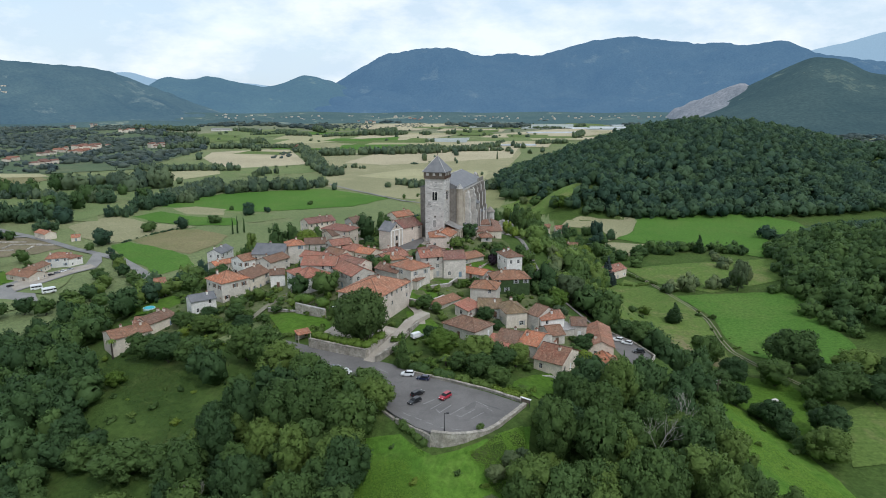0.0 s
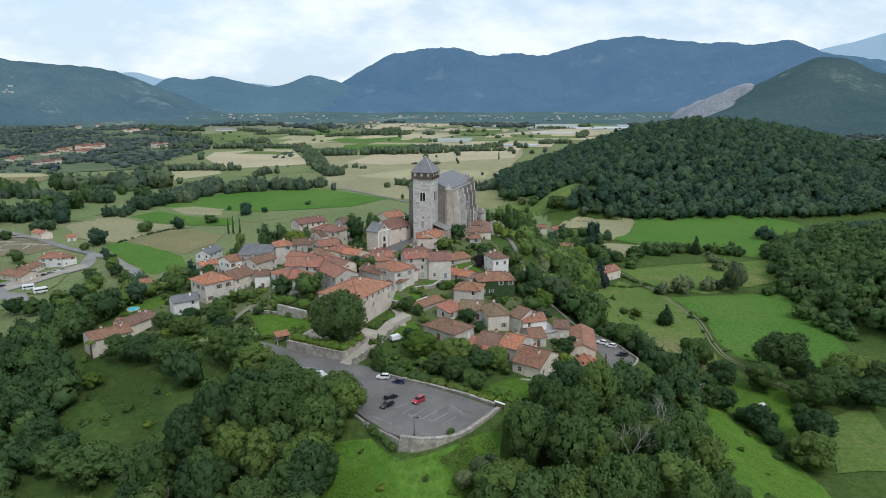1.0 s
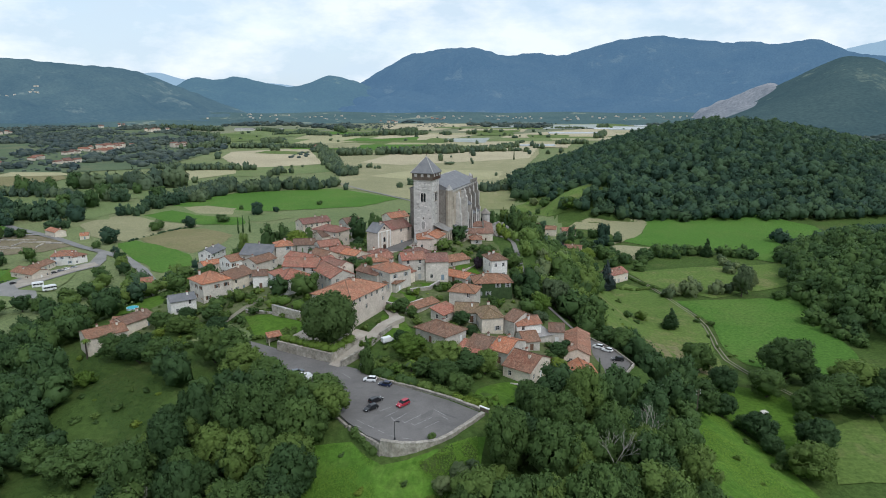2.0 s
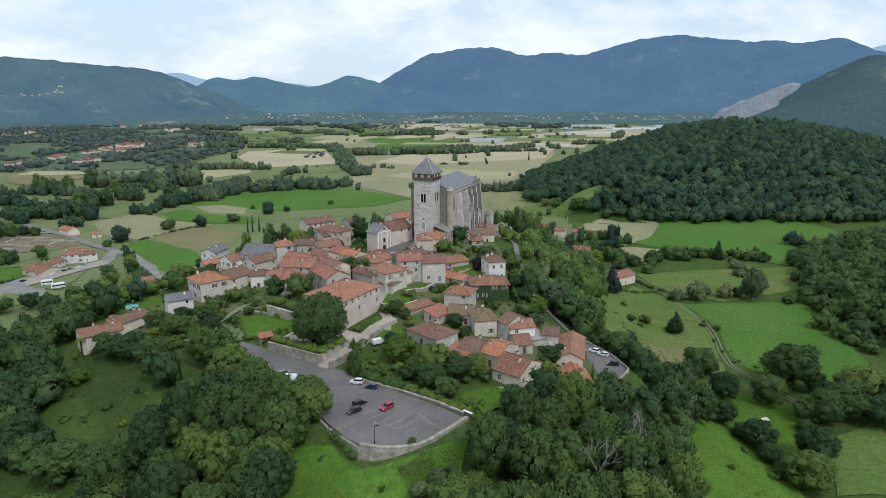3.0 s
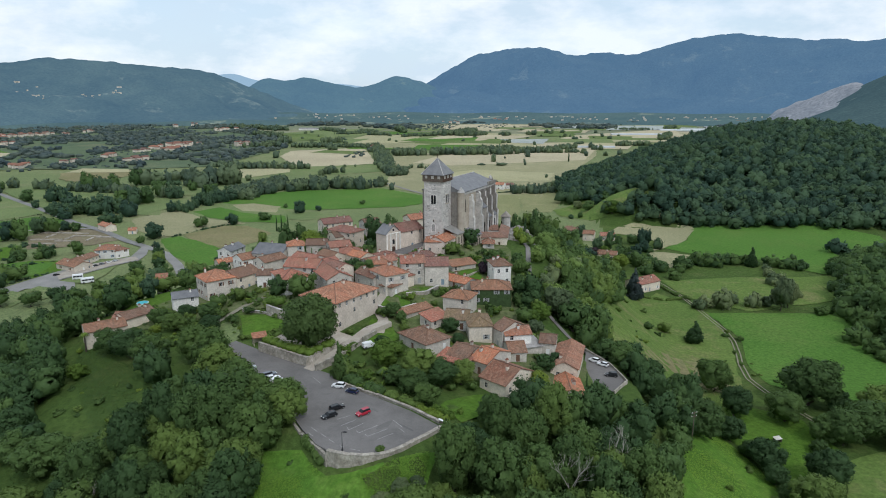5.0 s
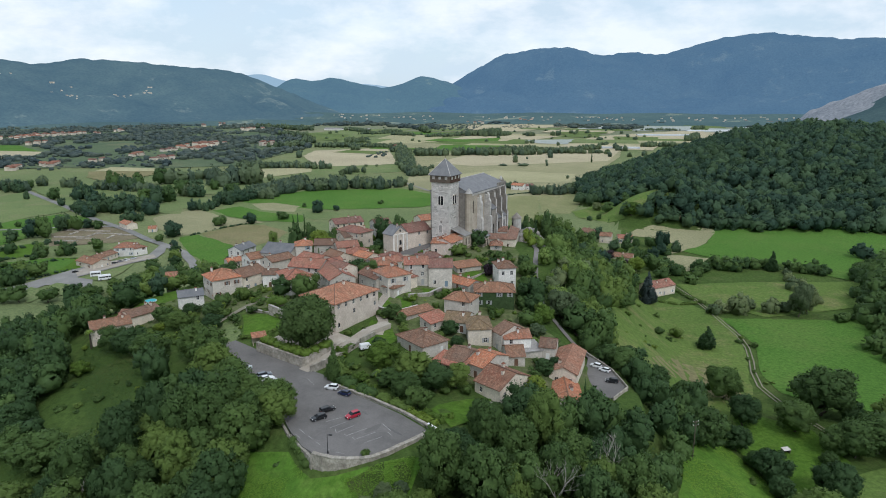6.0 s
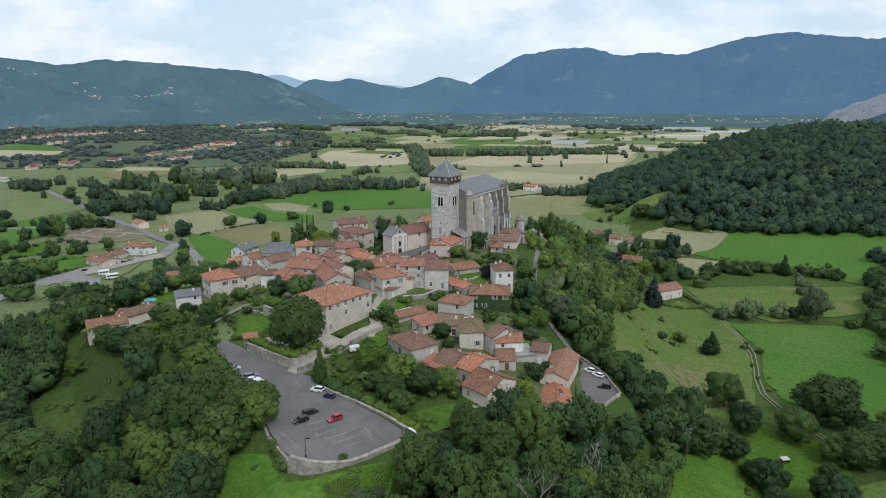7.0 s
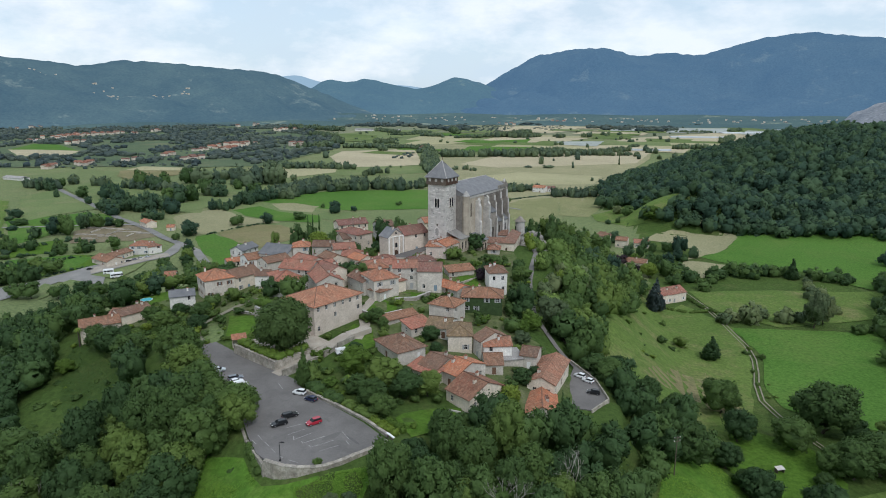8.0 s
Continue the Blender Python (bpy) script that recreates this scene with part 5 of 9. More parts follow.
house(-19.4, 253.2, 25, 7.9, 7, 12.5, "hip", "along", "red", "pale", 24)
house(-50.4, 291.3, 46, 7.3, 8, 11.5, "gable", "along", "brown", "pale", 24)
house(-3.0, 731, -20, 14, 9, -23.5, "gable", "along", "orange", "white", 24)
house(8.0, 736, 20, 9, 8, -24.5, "gable", "along", "red", "white", 24)
house(96.8, 359.9, 39, 15.9, 10, -24, "gable", "along", "red", "pale", 24)
house(77.2, 481, -12, 8, 8, -23.8, "gable", "along", "brown", "pale", 24)
house(66.5, 495, -42, 12, 8, -24.4, "gable", "along", "brown", "pale", 24)
house(90.2, 482.5, 3, 10, 8, -25.2, "gable", "along", "red", "pale", 24)
house(84, 425, -16, 13.5, 8, -25.0, "gable", "along", "brown", "pale", 24)
house(-236.5, 386.1, 20, 12.3, 12, -23, "hip", "along", "orange", "white", 22)
house(-230.3, 388.1, 63, 8.9, 9, -24, "hip", "along", "orange", "white", 22)
house(-237.5, 355.5, -22, 18.8, 11, -25.5, "gable", "along", "brown", "pale", 20)
house(-241.3, 368.1, 89, 18.0, 9, -25.5, "gable", "along", "brown", "pale", 20)
house(-291.0, 463.0, -33, 15.0, 8, -24.5, "gable", "along", "orange", "pale", 22)
house(-264.8, 455.8, 26, 5.7, 7, -26, "gable", "along", "orange", "pale", 22)


def on_house(x, y, room=0.0):
    """Whether a spot lies on a house."""
    for hx, hy, yaw, a, b in FOOTPRINTS:
        c, s = math.cos(radians(yaw)), math.sin(radians(yaw))
        if abs((x - hx) * c + (y - hy) * s) < a + room and abs(-(x - hx) * s + (y - hy) * c) < b + room:
            return True
    return False


# ---- the cathedral ----
# its own frame: u along the west front, v along the nave, from the tower's near corner
CHURCH = pose(0.3, 271.5, 0, 0, 0, -18)
CB = 11.0
cathedral = thing("cathedral", CHURCH @ pose(0, 0, CB), "great grey stone cathedral with a square west tower and buttressed nave", "cathedral")


def church_part(name, bm, mat, parent=None, label=""):
    bmesh.ops.translate(bm, vec=(0, 0, -CB), verts=bm.verts)
    return part(name, bm, mat, parent or cathedral, label)


def add_arch(bm, m, u, z, w, h, d0, d1):
    """A pointed opening's filling: a flat plate with a rounded head, from depth d0 to d1."""
    pts = [(-w / 2, 0), (w / 2, 0), (w / 2, h - w / 2)] + [(w / 2 * math.cos(a), h - w / 2 + w / 2 * math.sin(a)) for a in (0.4, 0.8, 1.2, math.pi / 2, 1.94, 2.34, 2.74)] + [(-w / 2, h - w / 2)]
    front = [bm.verts.new(m @ Vector((u + a, d0, z + b))) for a, b in pts]
    rear = [bm.verts.new(m @ Vector((u + a, d1, z + b))) for a, b in pts]
    bm.faces.new(front)
    for k in range(len(pts)):
        bm.faces.new((front[k], rear[k], rear[(k + 1) % len(pts)], front[(k + 1) % len(pts)]))


TS, TW_TOP = 8.3, 39.0
west, south, north = pose(-TS, 0, 0), pose(0, 0, 0, 0, 0, 90), pose(-TS, TS, 0, 0, 0, 270)
bm = bmesh.new()
panel(bm, west, TS, CB - 3, TW_TOP, [(3.45, 5.25, CB - 1, 15.6), (3.6, 5.0, 18.3, 21.0), (3.95, 4.65, 22.2, 23.2), (3.35, 4.15, 29.8, 33.2), (4.55, 5.35, 29.8, 33.2)], 0.8)
panel(bm, south, TS, CB - 3, TW_TOP, [(3.1, 4.0, 30.0, 33.4), (4.9, 5.8, 30.0, 33.4)], 0.8)
panel(bm, pose(0, TS, 0, 0, 0, 180), TS, CB - 3, TW_TOP, [])
panel(bm, north, TS, CB - 3, TW_TOP, [(3.1, 4.0, 30.0, 33.4), (4.9, 5.8, 30.0, 33.4)], 0.8)
tower = church_part("tower", bm, STONE, label="pale weathered stone bell tower")
# solid dark block added where the belfry would be in shade
church_part("belfry_interior", box(-TS + 0.85, -0.85, 0.85, TS - 0.85, CB - 1, TW_TOP - 0.2), WOOD_DARK, tower, "dark block in place of the shade behind the bell openings")
# courses of the tower: weathered bands of paler and darker stone, and the corner stones
stone_rng = random.Random(4)
BLOCKS = [mesh_of("stone_block", box(-w / 2, w / 2, -0.05, 0.05, 0, h), (STONE_PALE, STONE_GREY, STONE_PALE, STONE, STONE_GREY)[k]) for k, (w, h) in enumerate(((1.1, 0.45), (0.8, 0.4), (1.5, 0.5), (0.9, 0.55), (1.3, 0.42)))]
TOWER_HOLES = [(3.5, 5.8, CB - 1, 24.0), (3.4, 5.9, 29.3, 33.9)]
for face, m in ((0, west), (1, south)):
    for k in range(105):
        u, z = stone_rng.uniform(0.8, TS - 0.8), stone_rng.uniform(CB + 0.5, TW_TOP - 1)
        if not any(h[0] - 0.8 < u < h[1] + 0.8 and h[2] - 0.6 < z < h[3] for h in TOWER_HOLES):
            child("stone_block", stone_rng.choice(BLOCKS), tower, pose(0, 0, -CB) @ m @ pose(u, 0.02, z))
for side in (west, south):
    bm = bmesh.new()
    for u0, u1, z0, z1 in ((3.15, 3.45, CB - 1, 15.6), (5.25, 5.55, CB - 1, 15.6), (3.15, 5.55, 15.6, 15.95)) if side is west else ((2.8, 6.1, 29.6, 29.95), (2.8, 6.1, 33.4, 33.7)):
        add_box(bm, u0, u1, -0.12, 0.0, z0, z1, side)
    church_part("stone_moulding", bm, STONE_WARM, tower)
for side, u, z, w, h in ((west, 3.75, 29.8, 0.95, 3.7), (west, 4.95, 29.8, 0.95, 3.7), (west, 4.3, 18.3, 1.5, 3.2), (south, 3.55, 30.0, 1.0, 3.8), (south, 5.35, 30.0, 1.0, 3.8)):
    bm = bmesh.new()
    add_arch(bm, side, u, z - 0.15, w + 0.55, h + 0.45, -0.1, 0.05)
    surround = church_part("arched_surround", bm, STONE_PALE, tower)
    # a darker plate laid on the surround is painted as the opening's shade
    bm = bmesh.new()
    add_arch(bm, side, u, z, w, h, -0.115, 0.0)
    bmesh.ops.translate(bm, vec=(0, 0, -CB), verts=bm.verts)
    part("opening", bm, STONE_GREY if z < 20 else GLASS, surround, "flat arched plate coloured like a shaded opening")
bm = bmesh.new()
add_arch(bm, west, 4.35, CB - 1, 2.5, 5.6, -0.14, 0.03)
church_part("portal_surround", bm, STONE_PALE, tower, "pale stone portal arch")
bm = bmesh.new()
add_arch(bm, west, 4.35, CB - 1, 1.7, 4.4, -0.16, 0.7)
church_part("door", bm, WOOD_DARK, tower, "dark timber portal door")
for m in (west, south, north):
    bm = bmesh.new()
    add_box(bm, 0.2, TS - 0.2, -0.09, 0.03, 24.5, 24.75, m)
    church_part("string_course", bm, STONE, tower)
# timber gallery with its boards, posts and shuttered openings
G0, G1 = -0.55, TS + 0.55
gallery = church_part("timber_gallery", box(-TS + G0 + 0.12, -G0 - 0.12, G0 + 0.12, G1 - 0.12, TW_TOP + 0.002, 42.2), WOOD, tower, "boarded timber gallery under the tower roof")
board = mesh_of("board", box(-0.19, 0.19, -0.05, 0.05, 0, 3.15), WOOD)
board_red = mesh_of("board", box(-0.19, 0.19, -0.05, 0.05, 0, 3.15), WOOD_DARK)
flap = mesh_of("flap", box(-0.55, 0.55, -0.06, 0.06, 0, 1.15), plain_paint("bleached_boards", (0.42, 0.4, 0.37), 0.8))
for m, mesh in ((pose(-TS + G0 + 0.1, G0 + 0.1, 0), board), (pose(-G0 - 0.1, G0 + 0.1, 0, 0, 0, 90), board_red), (pose(-TS + G0 + 0.1, G1 - 0.1, 0, 0, 0, 270), board)):
    for k in range(23):
        child("board", mesh, gallery, pose(0, 0, -CB) @ m @ pose(0.22 + k * 0.4, -0.02 + 0.015 * (k % 3), TW_TOP))
    for k in range(3):
        child("flap", flap, gallery, pose(0, 0, -CB) @ m @ pose(1.7 + k * 2.9, -0.14, TW_TOP + 1.3))
bm = bmesh.new()
uv = bm.loops.layers.uv.new("UVMap")
a, b, ze, apex = -TS - 0.95, 0.95, 42.0, 48.4
mid = (-TS / 2, TS / 2, apex)
ring = [(a, -0.95, ze), (b, -0.95, ze), (b, TS + 0.95, ze), (a, TS + 0.95, ze)]
for p, q in zip(ring, ring[1:] + ring[:1]):
    add_slab(bm, [p, q, mid], 0.25, uv)
church_part("tower_roof", bm, ROOF["slate"], tower, "steep pyramid roof of dark slate")
bm = bmesh.new()
for q in ring:
    d = Vector(mid) - Vector(q)
    add_box(bm, 0, d.length, -0.12, 0.12, 0.0, 0.12, Matrix.Translation(q) @ d.to_track_quat("X", "Z").to_matrix().to_4x4())
church_part("lead_hip", bm, STONE, tower)
church_part("finial", box(mid[0] - 0.08, mid[0] + 0.08, mid[1] - 0.08, mid[1] + 0.08, apex - 0.3, apex + 1.7), WOOD_DARK, tower, "thin finial with a cross")

# nave: plain western bays, then the buttressed choir with its apse
N0, N1, NE, NL, NR, EAVE, RIDGE = TS, 45.0, 53.0, -13.5, 5.0, 34.0, 38.6
mid_u = (NL + NR) / 2
SOUTH = pose(NR, N0, 0, 0, 0, 90)
WEST_BAY = 15.0
windows_v = [(4.0, 25.0, 1.3, 5.6), (12.3, 25.5, 1.3, 5.2)] + [(18.4 + 5.9 * k, 23.5, 2.3, 8.6) for k in range(3)]
bm = bmesh.new()
holes = [(u - w / 2, u + w / 2, z, z + h) for u, z, w, h in windows_v]
panel(bm, SOUTH, WEST_BAY, CB - 4, EAVE, holes[:2], 0.6)
church_part("nave_wall", bm, STONE_WARM, label="ochre stone wall of the western bays")
bm = bmesh.new()
panel(bm, SOUTH @ pose(WEST_BAY, 0, 0), N1 - N0 - WEST_BAY, CB - 4, EAVE, [(a - WEST_BAY, b - WEST_BAY, c, d) for a, b, c, d in holes[2:]], 0.6)
panel(bm, pose(NL, N1, 0, 0, 0, 270), N1 - N0, CB - 4, EAVE, [])
panel(bm, pose(NL, N0, 0), NR - NL, CB - 4, EAVE, [])
apse = [(NR, N1), (NR - 5.5, NE - 1.5), (mid_u + 2.5, NE + 1), (mid_u - 2.5, NE + 1), (NL + 5.5, NE - 1.5), (NL, N1)]
for (u0, v0), (u1, v1) in zip(apse, apse[1:]):
    d = Vector((u1 - u0, v1 - v0, 0))
    run = d.length
    panel(bm, pose(u0, v0, 0, 0, 0, math.degrees(math.atan2(d.y, d.x))), run, CB - 6, EAVE, [(run / 2 - 0.8, run / 2 + 0.8, 23.5, 32.0)], 0.6)
church_part("choir_wall", bm, STONE_DARK, label="soot-darkened stone wall of the choir and apse")
# a dark block fills the nave, coloured as its indoor shade
church_part("nave_interior", box(NL + 1, NR - 0.9, N0 + 1, N1 - 0.5, CB - 2, EAVE - 0.1), WOOD_DARK, label="dark block in place of the shade behind the windows")
for u, z, w, h in windows_v:
    bm = bmesh.new()
    add_arch(bm, SOUTH, u, z + 0.02, w - 0.04, h - 0.04, 0.35, 0.45)
    win = church_part("window", bm, GLASS, label="tall leaded church window")
    bm = bmesh.new()
    add_box(bm, u - 0.06, u + 0.06, 0.2, 0.34, z, z + h, SOUTH)
    for k in range(1, 4):
        add_box(bm, u - w / 2, u - 0.06, 0.22, 0.32, z + h * k / 4, z + h * k / 4 + 0.1, SOUTH)
        add_box(bm, u + 0.06, u + w / 2, 0.22, 0.32, z + h * k / 4, z + h * k / 4 + 0.1, SOUTH)
    if w > 2:
        church_part("mullion", bm, STONE, win)
    else:
        bm.free()
# roof over nave and apse
bm = bmesh.new()
uv = bm.loops.layers.uv.new("UVMap")
o = 0.5
r0, r1 = (mid_u, N0 - 0.2, RIDGE), (mid_u, N1 - 3, RIDGE)
add_slab(bm, [(NR + o, N0 - 0.2, EAVE), (NR + o, N1, EAVE), r1, r0], 0.3, uv)
add_slab(bm, [(NL - o, N1, EAVE), (NL - o, N0 - 0.2, EAVE), r0, r1], 0.3, uv)
wide = [(u + (o if u > mid_u else -o), v + (o if v > N1 else 0), EAVE) for u, v in apse]
for p, q in zip(wide, wide[1:]):
    add_slab(bm, [p, q, r1], 0.3, uv)
v = [bm.verts.new(p) for p in ((NL, N0 - 0.1, EAVE), (NR, N0 - 0.1, EAVE), (mid_u, N0 - 0.1, RIDGE - 0.2))]
bm.faces.new(v)
church_part("nave_roof", bm, ROOF["slate"], label="large grey slate roof over nave and choir")
bm = bmesh.new()
add_box(bm, mid_u - 0.15, mid_u + 0.15, N0, N1 - 3, RIDGE - 0.1, RIDGE + 0.2)
church_part("roof_ridge", bm, STONE)
bm = bmesh.new()
add_box(bm, NR + 0.002, NR + 0.35, N0, N1, EAVE - 1.2, EAVE - 0.45)
church_part("cornice", bm, STONE, label="pale stone cornice under the eaves")
bm = bmesh.new()
add_box(bm, NR + 0.1, NR + 0.5, N0 + 27.5, N1, EAVE - 0.4, EAVE + 1.3)
church_part("parapet", bm, STONE_DARK, label="dark stone parapet above the choir")


def buttress(u, v, turn, reach, wide, top, mat, spire=False):
    """A tall stepped buttress with weathered slopes and a pinnacle, standing out from a wall."""
    bm = bmesh.new()
    m = pose(u, v, 0, 0, 0, turn)
    h = wide / 2
    for x1, z0, z1 in ((reach, CB - 5, 22.0), (reach * 0.82, 22.0, 29.0), (reach * 0.6, 29.0, top)):
        add_box(bm, -0.3, x1, -h, h, z0, z1, m)
        w = [bm.verts.new(m @ Vector(p)) for p in ((x1, -h, z1), (x1, h, z1), (x1 - reach * 0.2, h, z1 + 1.0), (x1 - reach * 0.2, -h, z1 + 1.0))]
        bm.faces.new(w)
        bm.faces.new([bm.verts.new(m @ Vector(p)) for p in ((x1, -h, z1), (x1 - reach * 0.2, -h, z1 + 1.0), (x1 - reach * 0.2, -h, z1))])
        bm.faces.new([bm.verts.new(m @ Vector(p)) for p in ((x1, h, z1), (x1 - reach * 0.2, h, z1), (x1 - reach * 0.2, h, z1 + 1.0))])
    ob = church_part("buttress", bm, mat, label="tall stepped stone buttress")
    # fronts carry paler stone than the sides
    for x1, z0, z1 in ((reach, CB - 5, 21.9), (reach * 0.82, 22.9, 28.9), (reach * 0.6, 29.9, top - 0.1)):
        bm = bmesh.new()
        add_box(bm, x1 + 0.002, x1 + 0.06, -h, h, z0, z1, m)
        bmesh.ops.translate(bm, vec=(0, 0, -CB), verts=bm.verts)
        part("facing", bm, STONE, ob, "pale stone facing on the buttress front")
    if not spire:
        return
    bm = bmesh.new()
    add_box(bm, reach * 0.12, reach * 0.48, -h * 0.7, h * 0.7, top, top + 0.7, m)
    tip = bm.verts.new(m @ Vector((reach * 0.3, 0, top + 1.6)))
    k = [bm.verts.new(m @ Vector((a, b, top + 0.7))) for a, b in ((reach * 0.12, -h * 0.7), (reach * 0.48, -h * 0.7), (reach * 0.48, h * 0.7), (reach * 0.12, h * 0.7))]
    for i in range(4):
        bm.faces.new((k[i], k[(i + 1) % 4], tip))
    part_ob = part("pinnacle", bm, STONE, ob)
    bmesh_shift = Matrix.Translation((0, 0, -CB))
    part_ob.data.transform(bmesh_shift)


buttress(NR, N0 + 8.3, 0, 2.4, 1.7, EAVE - 2.6, STONE)
for k in range(4):
    buttress(NR, N0 + 15.2 + 5.9 * k, 0, 3.4, 1.3, EAVE - (2.2, 2.0, 1.4, 0.8)[k], (STONE, STONE_DARK, STONE_DARK, STONE_DARK)[k])
for (u0, v0), (u1, v1) in zip(apse[:3], apse[1:4]):
    a = math.degrees(math.atan2(v1 - v0, u1 - u0)) - 90
    buttress(u1, v1, a + 18, 3.2, 1.3, EAVE + 0.6, STONE_DARK, True)
# chapels between the buttresses
for k in range(3):
    v0, v1 = N0 + 15.9 + 5.9 * k, N0 + 20.4 + 5.9 * k
    bm = bmesh.new()
    top = (25.5, 20.5, 20.5)[k]
    panel(bm, pose(NR + 3.0, v0, 0, 0, 0, 90), v1 - v0, CB - 5, top, [((v1 - v0) / 2 - 0.7, (v1 - v0) / 2 + 0.7, 13.6, 18.6)], 0.4)
    side_chapel = church_part("chapel", bm, STONE_DARK if k < 2 else STONE, label="low chapel between two buttresses")
    bm = bmesh.new()
    add_arch(bm, pose(NR + 3.0, v0, 0, 0, 0, 90), (v1 - v0) / 2, 13.6, 1.36, 4.9, 0.25, 0.35)
    church_part("chapel_window", bm, GLASS, side_chapel)
    bm = bmesh.new()
    add_slab(bm, [(NR + 3.4, v0 - 0.02, top - 0.1), (NR + 3.4, v1 + 0.02, top - 0.1), (NR, v1 + 0.02, top + 2.5), (NR, v0 - 0.02, top + 2.5)], 0.3, bm.loops.layers.uv.new("UVMap"))
    church_part("chapel_roof", bm, ROOF["slate"], side_chapel)
# stair turret, porch and sacristy against the south side
bm = bmesh.new()
bmesh.ops.create_cone(bm, cap_ends=True, segments=10, radius1=1.5, radius2=1.5, depth=EAVE - CB + 4, matrix=pose(NR - 0.6, N0 + 0.6, (EAVE + CB) / 2 - 2.0))
turret = church_part("stair_turret", bm, STONE_WARM, label="slim round stair turret at the corner of the nave")
bm = bmesh.new()
bmesh.ops.create_cone(bm, cap_ends=True, segments=10, radius1=1.75, radius2=0.1, depth=2.2, matrix=pose(NR - 0.6, N0 + 0.6, EAVE + 1.1))
church_part("turret_roof", bm, STONE, turret)
for v0, v1, reach, z0 in ((1.5, 7.8, 6.2, 17.6), (10.8, 16.8, 5.5, 15.6)):
    bm = bmesh.new()
    base = 0.02 if v0 < 5 else NR
    panel(bm, pose(base, v0, 0), reach, CB - 4, z0, [])
    panel(bm, pose(base + reach, v0, 0, 0, 0, 90), v1 - v0, CB - 4, z0, [(1.2, 2.4, z0 - 4.5, z0 - 1.4), (v1 - v0 - 2.4, v1 - v0 - 1.2, z0 - 4.5, z0 - 1.4)], 0.4)
    panel(bm, pose(base + reach, v1, 0, 0, 0, 180), reach, CB - 4, z0, [])
    annex = church_part("annex", bm, STONE_WARM, label="small stone annex with a lean-to roof")
    bm = bmesh.new()
    add_slab(bm, [(base + reach + 0.4, v0 - 0.4, z0), (base + reach + 0.4, v1 + 0.4, z0), (base, v1 + 0.4, z0 + 2.4), (base, v0 - 0.4, z0 + 2.4)], 0.25, bm.loops.layers.uv.new("UVMap"))
    church_part("annex_roof", bm, mottled("lead_sheet", (0.2, 0.195, 0.185), (0.29, 0.28, 0.265), 0.4, 3.0, 0.7) if v0 < 5 else ROOF["slate"], annex)
    bm = bmesh.new()
    for u in (1.8, v1 - v0 - 1.8):
        add_arch(bm, pose(base + reach, v0, 0, 0, 0, 90), u, z0 - 4.5, 1.18, 3.08, 0.3, 0.38)
    church_part("annex_window", bm, GLASS, annex)

# ---- the crag under the apse ----
CRAG = mottled("grey_limestone_crag", (0.2, 0.19, 0.17), (0.42, 0.4, 0.37), 0.3, 1.2, 0.95, 1.0, 0.3, (0.09, 0.1, 0.06))


def crag(x, y, rx, ry, top, seed):
    """A weathered rock face: a lump cut by ledges and clefts."""
    z = float(ground(x, y)) - 3
    tall = top - z
    bm = bmesh.new()
    bmesh.ops.create_icosphere(bm, subdivisions=4, radius=1.0)
    for v in bm.verts:
        p = v.co * 1.6 + Vector((seed * 5.3, seed * 2.1, seed))
        k = 1 + 0.28 * noise.noise(p) + 0.16 * noise.noise(p * 2.7) + 0.1 * abs(noise.noise(Vector((p.x * 5, p.y * 5, p.z * 1.5))))
        v.co = Vector((v.co.x * rx * k, v.co.y * ry * k, tall * (0.5 + 0.5 * v.co.z * k)))
    ob = part("crag", bm, CRAG)
    ob.location = (x, y, z)
    return tagged(ob, "weathered grey limestone crag below the cathedral's apse", "rock")


crag(30, 322, 6, 6, 11.0, 1)
crag(34.5, 315, 4.5, 6, 9.0, 2)
crag(27, 316, 3, 4, 10.0, 3)
crag(37, 306, 3.4, 5, 6.5, 4)
chapel_east = thing("east_chapel", pose(24.0, 325, 4.2), "small round stone chapel with a brown conical roof beside the apse", "chapel")
bm = bmesh.new()
bmesh.ops.create_cone(bm, cap_ends=True, segments=16, radius1=2.3, radius2=2.2, depth=11.5, matrix=pose(0, 0, 5.75))
part("wall", bm, STONE, chapel_east)
bm = bmesh.new()
bmesh.ops.create_cone(bm, cap_ends=True, segments=16, radius1=2.7, radius2=0.2, depth=2.6, matrix=pose(0, 0, 12.8))
part("roof", bm, STONE_DARK, chapel_east, "brown stone-slab conical roof")
for turn in (200, 250, 300):
    bm = bmesh.new()
    add_arch(bm, pose(0, 0, 0, 0, 0, turn) @ pose(0, -2.28, 0), 0, 7.2, 0.7, 2.2, -0.03, 0.1)
    part("window", bm, GLASS, chapel_east)

# ---- the cloister ----
cloister = thing("cloister", pose(15.4, 284.2, 7.0, 0, 0, 5.5), "low stone cloister of tiled galleries round a court", "cloister")
bm = bmesh.new()
uv = bm.loops.layers.uv.new("UVMap")
E0, WC, DC = 7.0, 11.0, 22.0
add_slab(bm, [(-0.5, -0.5, E0), (WC + 0.3, -0.5, E0), (WC - 3.6, 3.6, E0 + 1.6), (-0.5, 3.6, E0 + 1.6)], 0.25, uv)
add_slab(bm, [(WC + 0.5, -0.5, E0), (WC + 2.5, DC, E0), (WC - 1.6, DC, E0 + 1.6), (WC - 3.5, 3.6, E0 + 1.6)], 0.25, uv)
add_slab(bm, [(0.3, DC - 4, E0 + 1.9), (0.3, DC - 9, E0 + 0.4), (8.0, DC - 9, E0 + 0.4), (8.0, DC - 4, E0 + 1.9)][::-1], 0.25, uv)
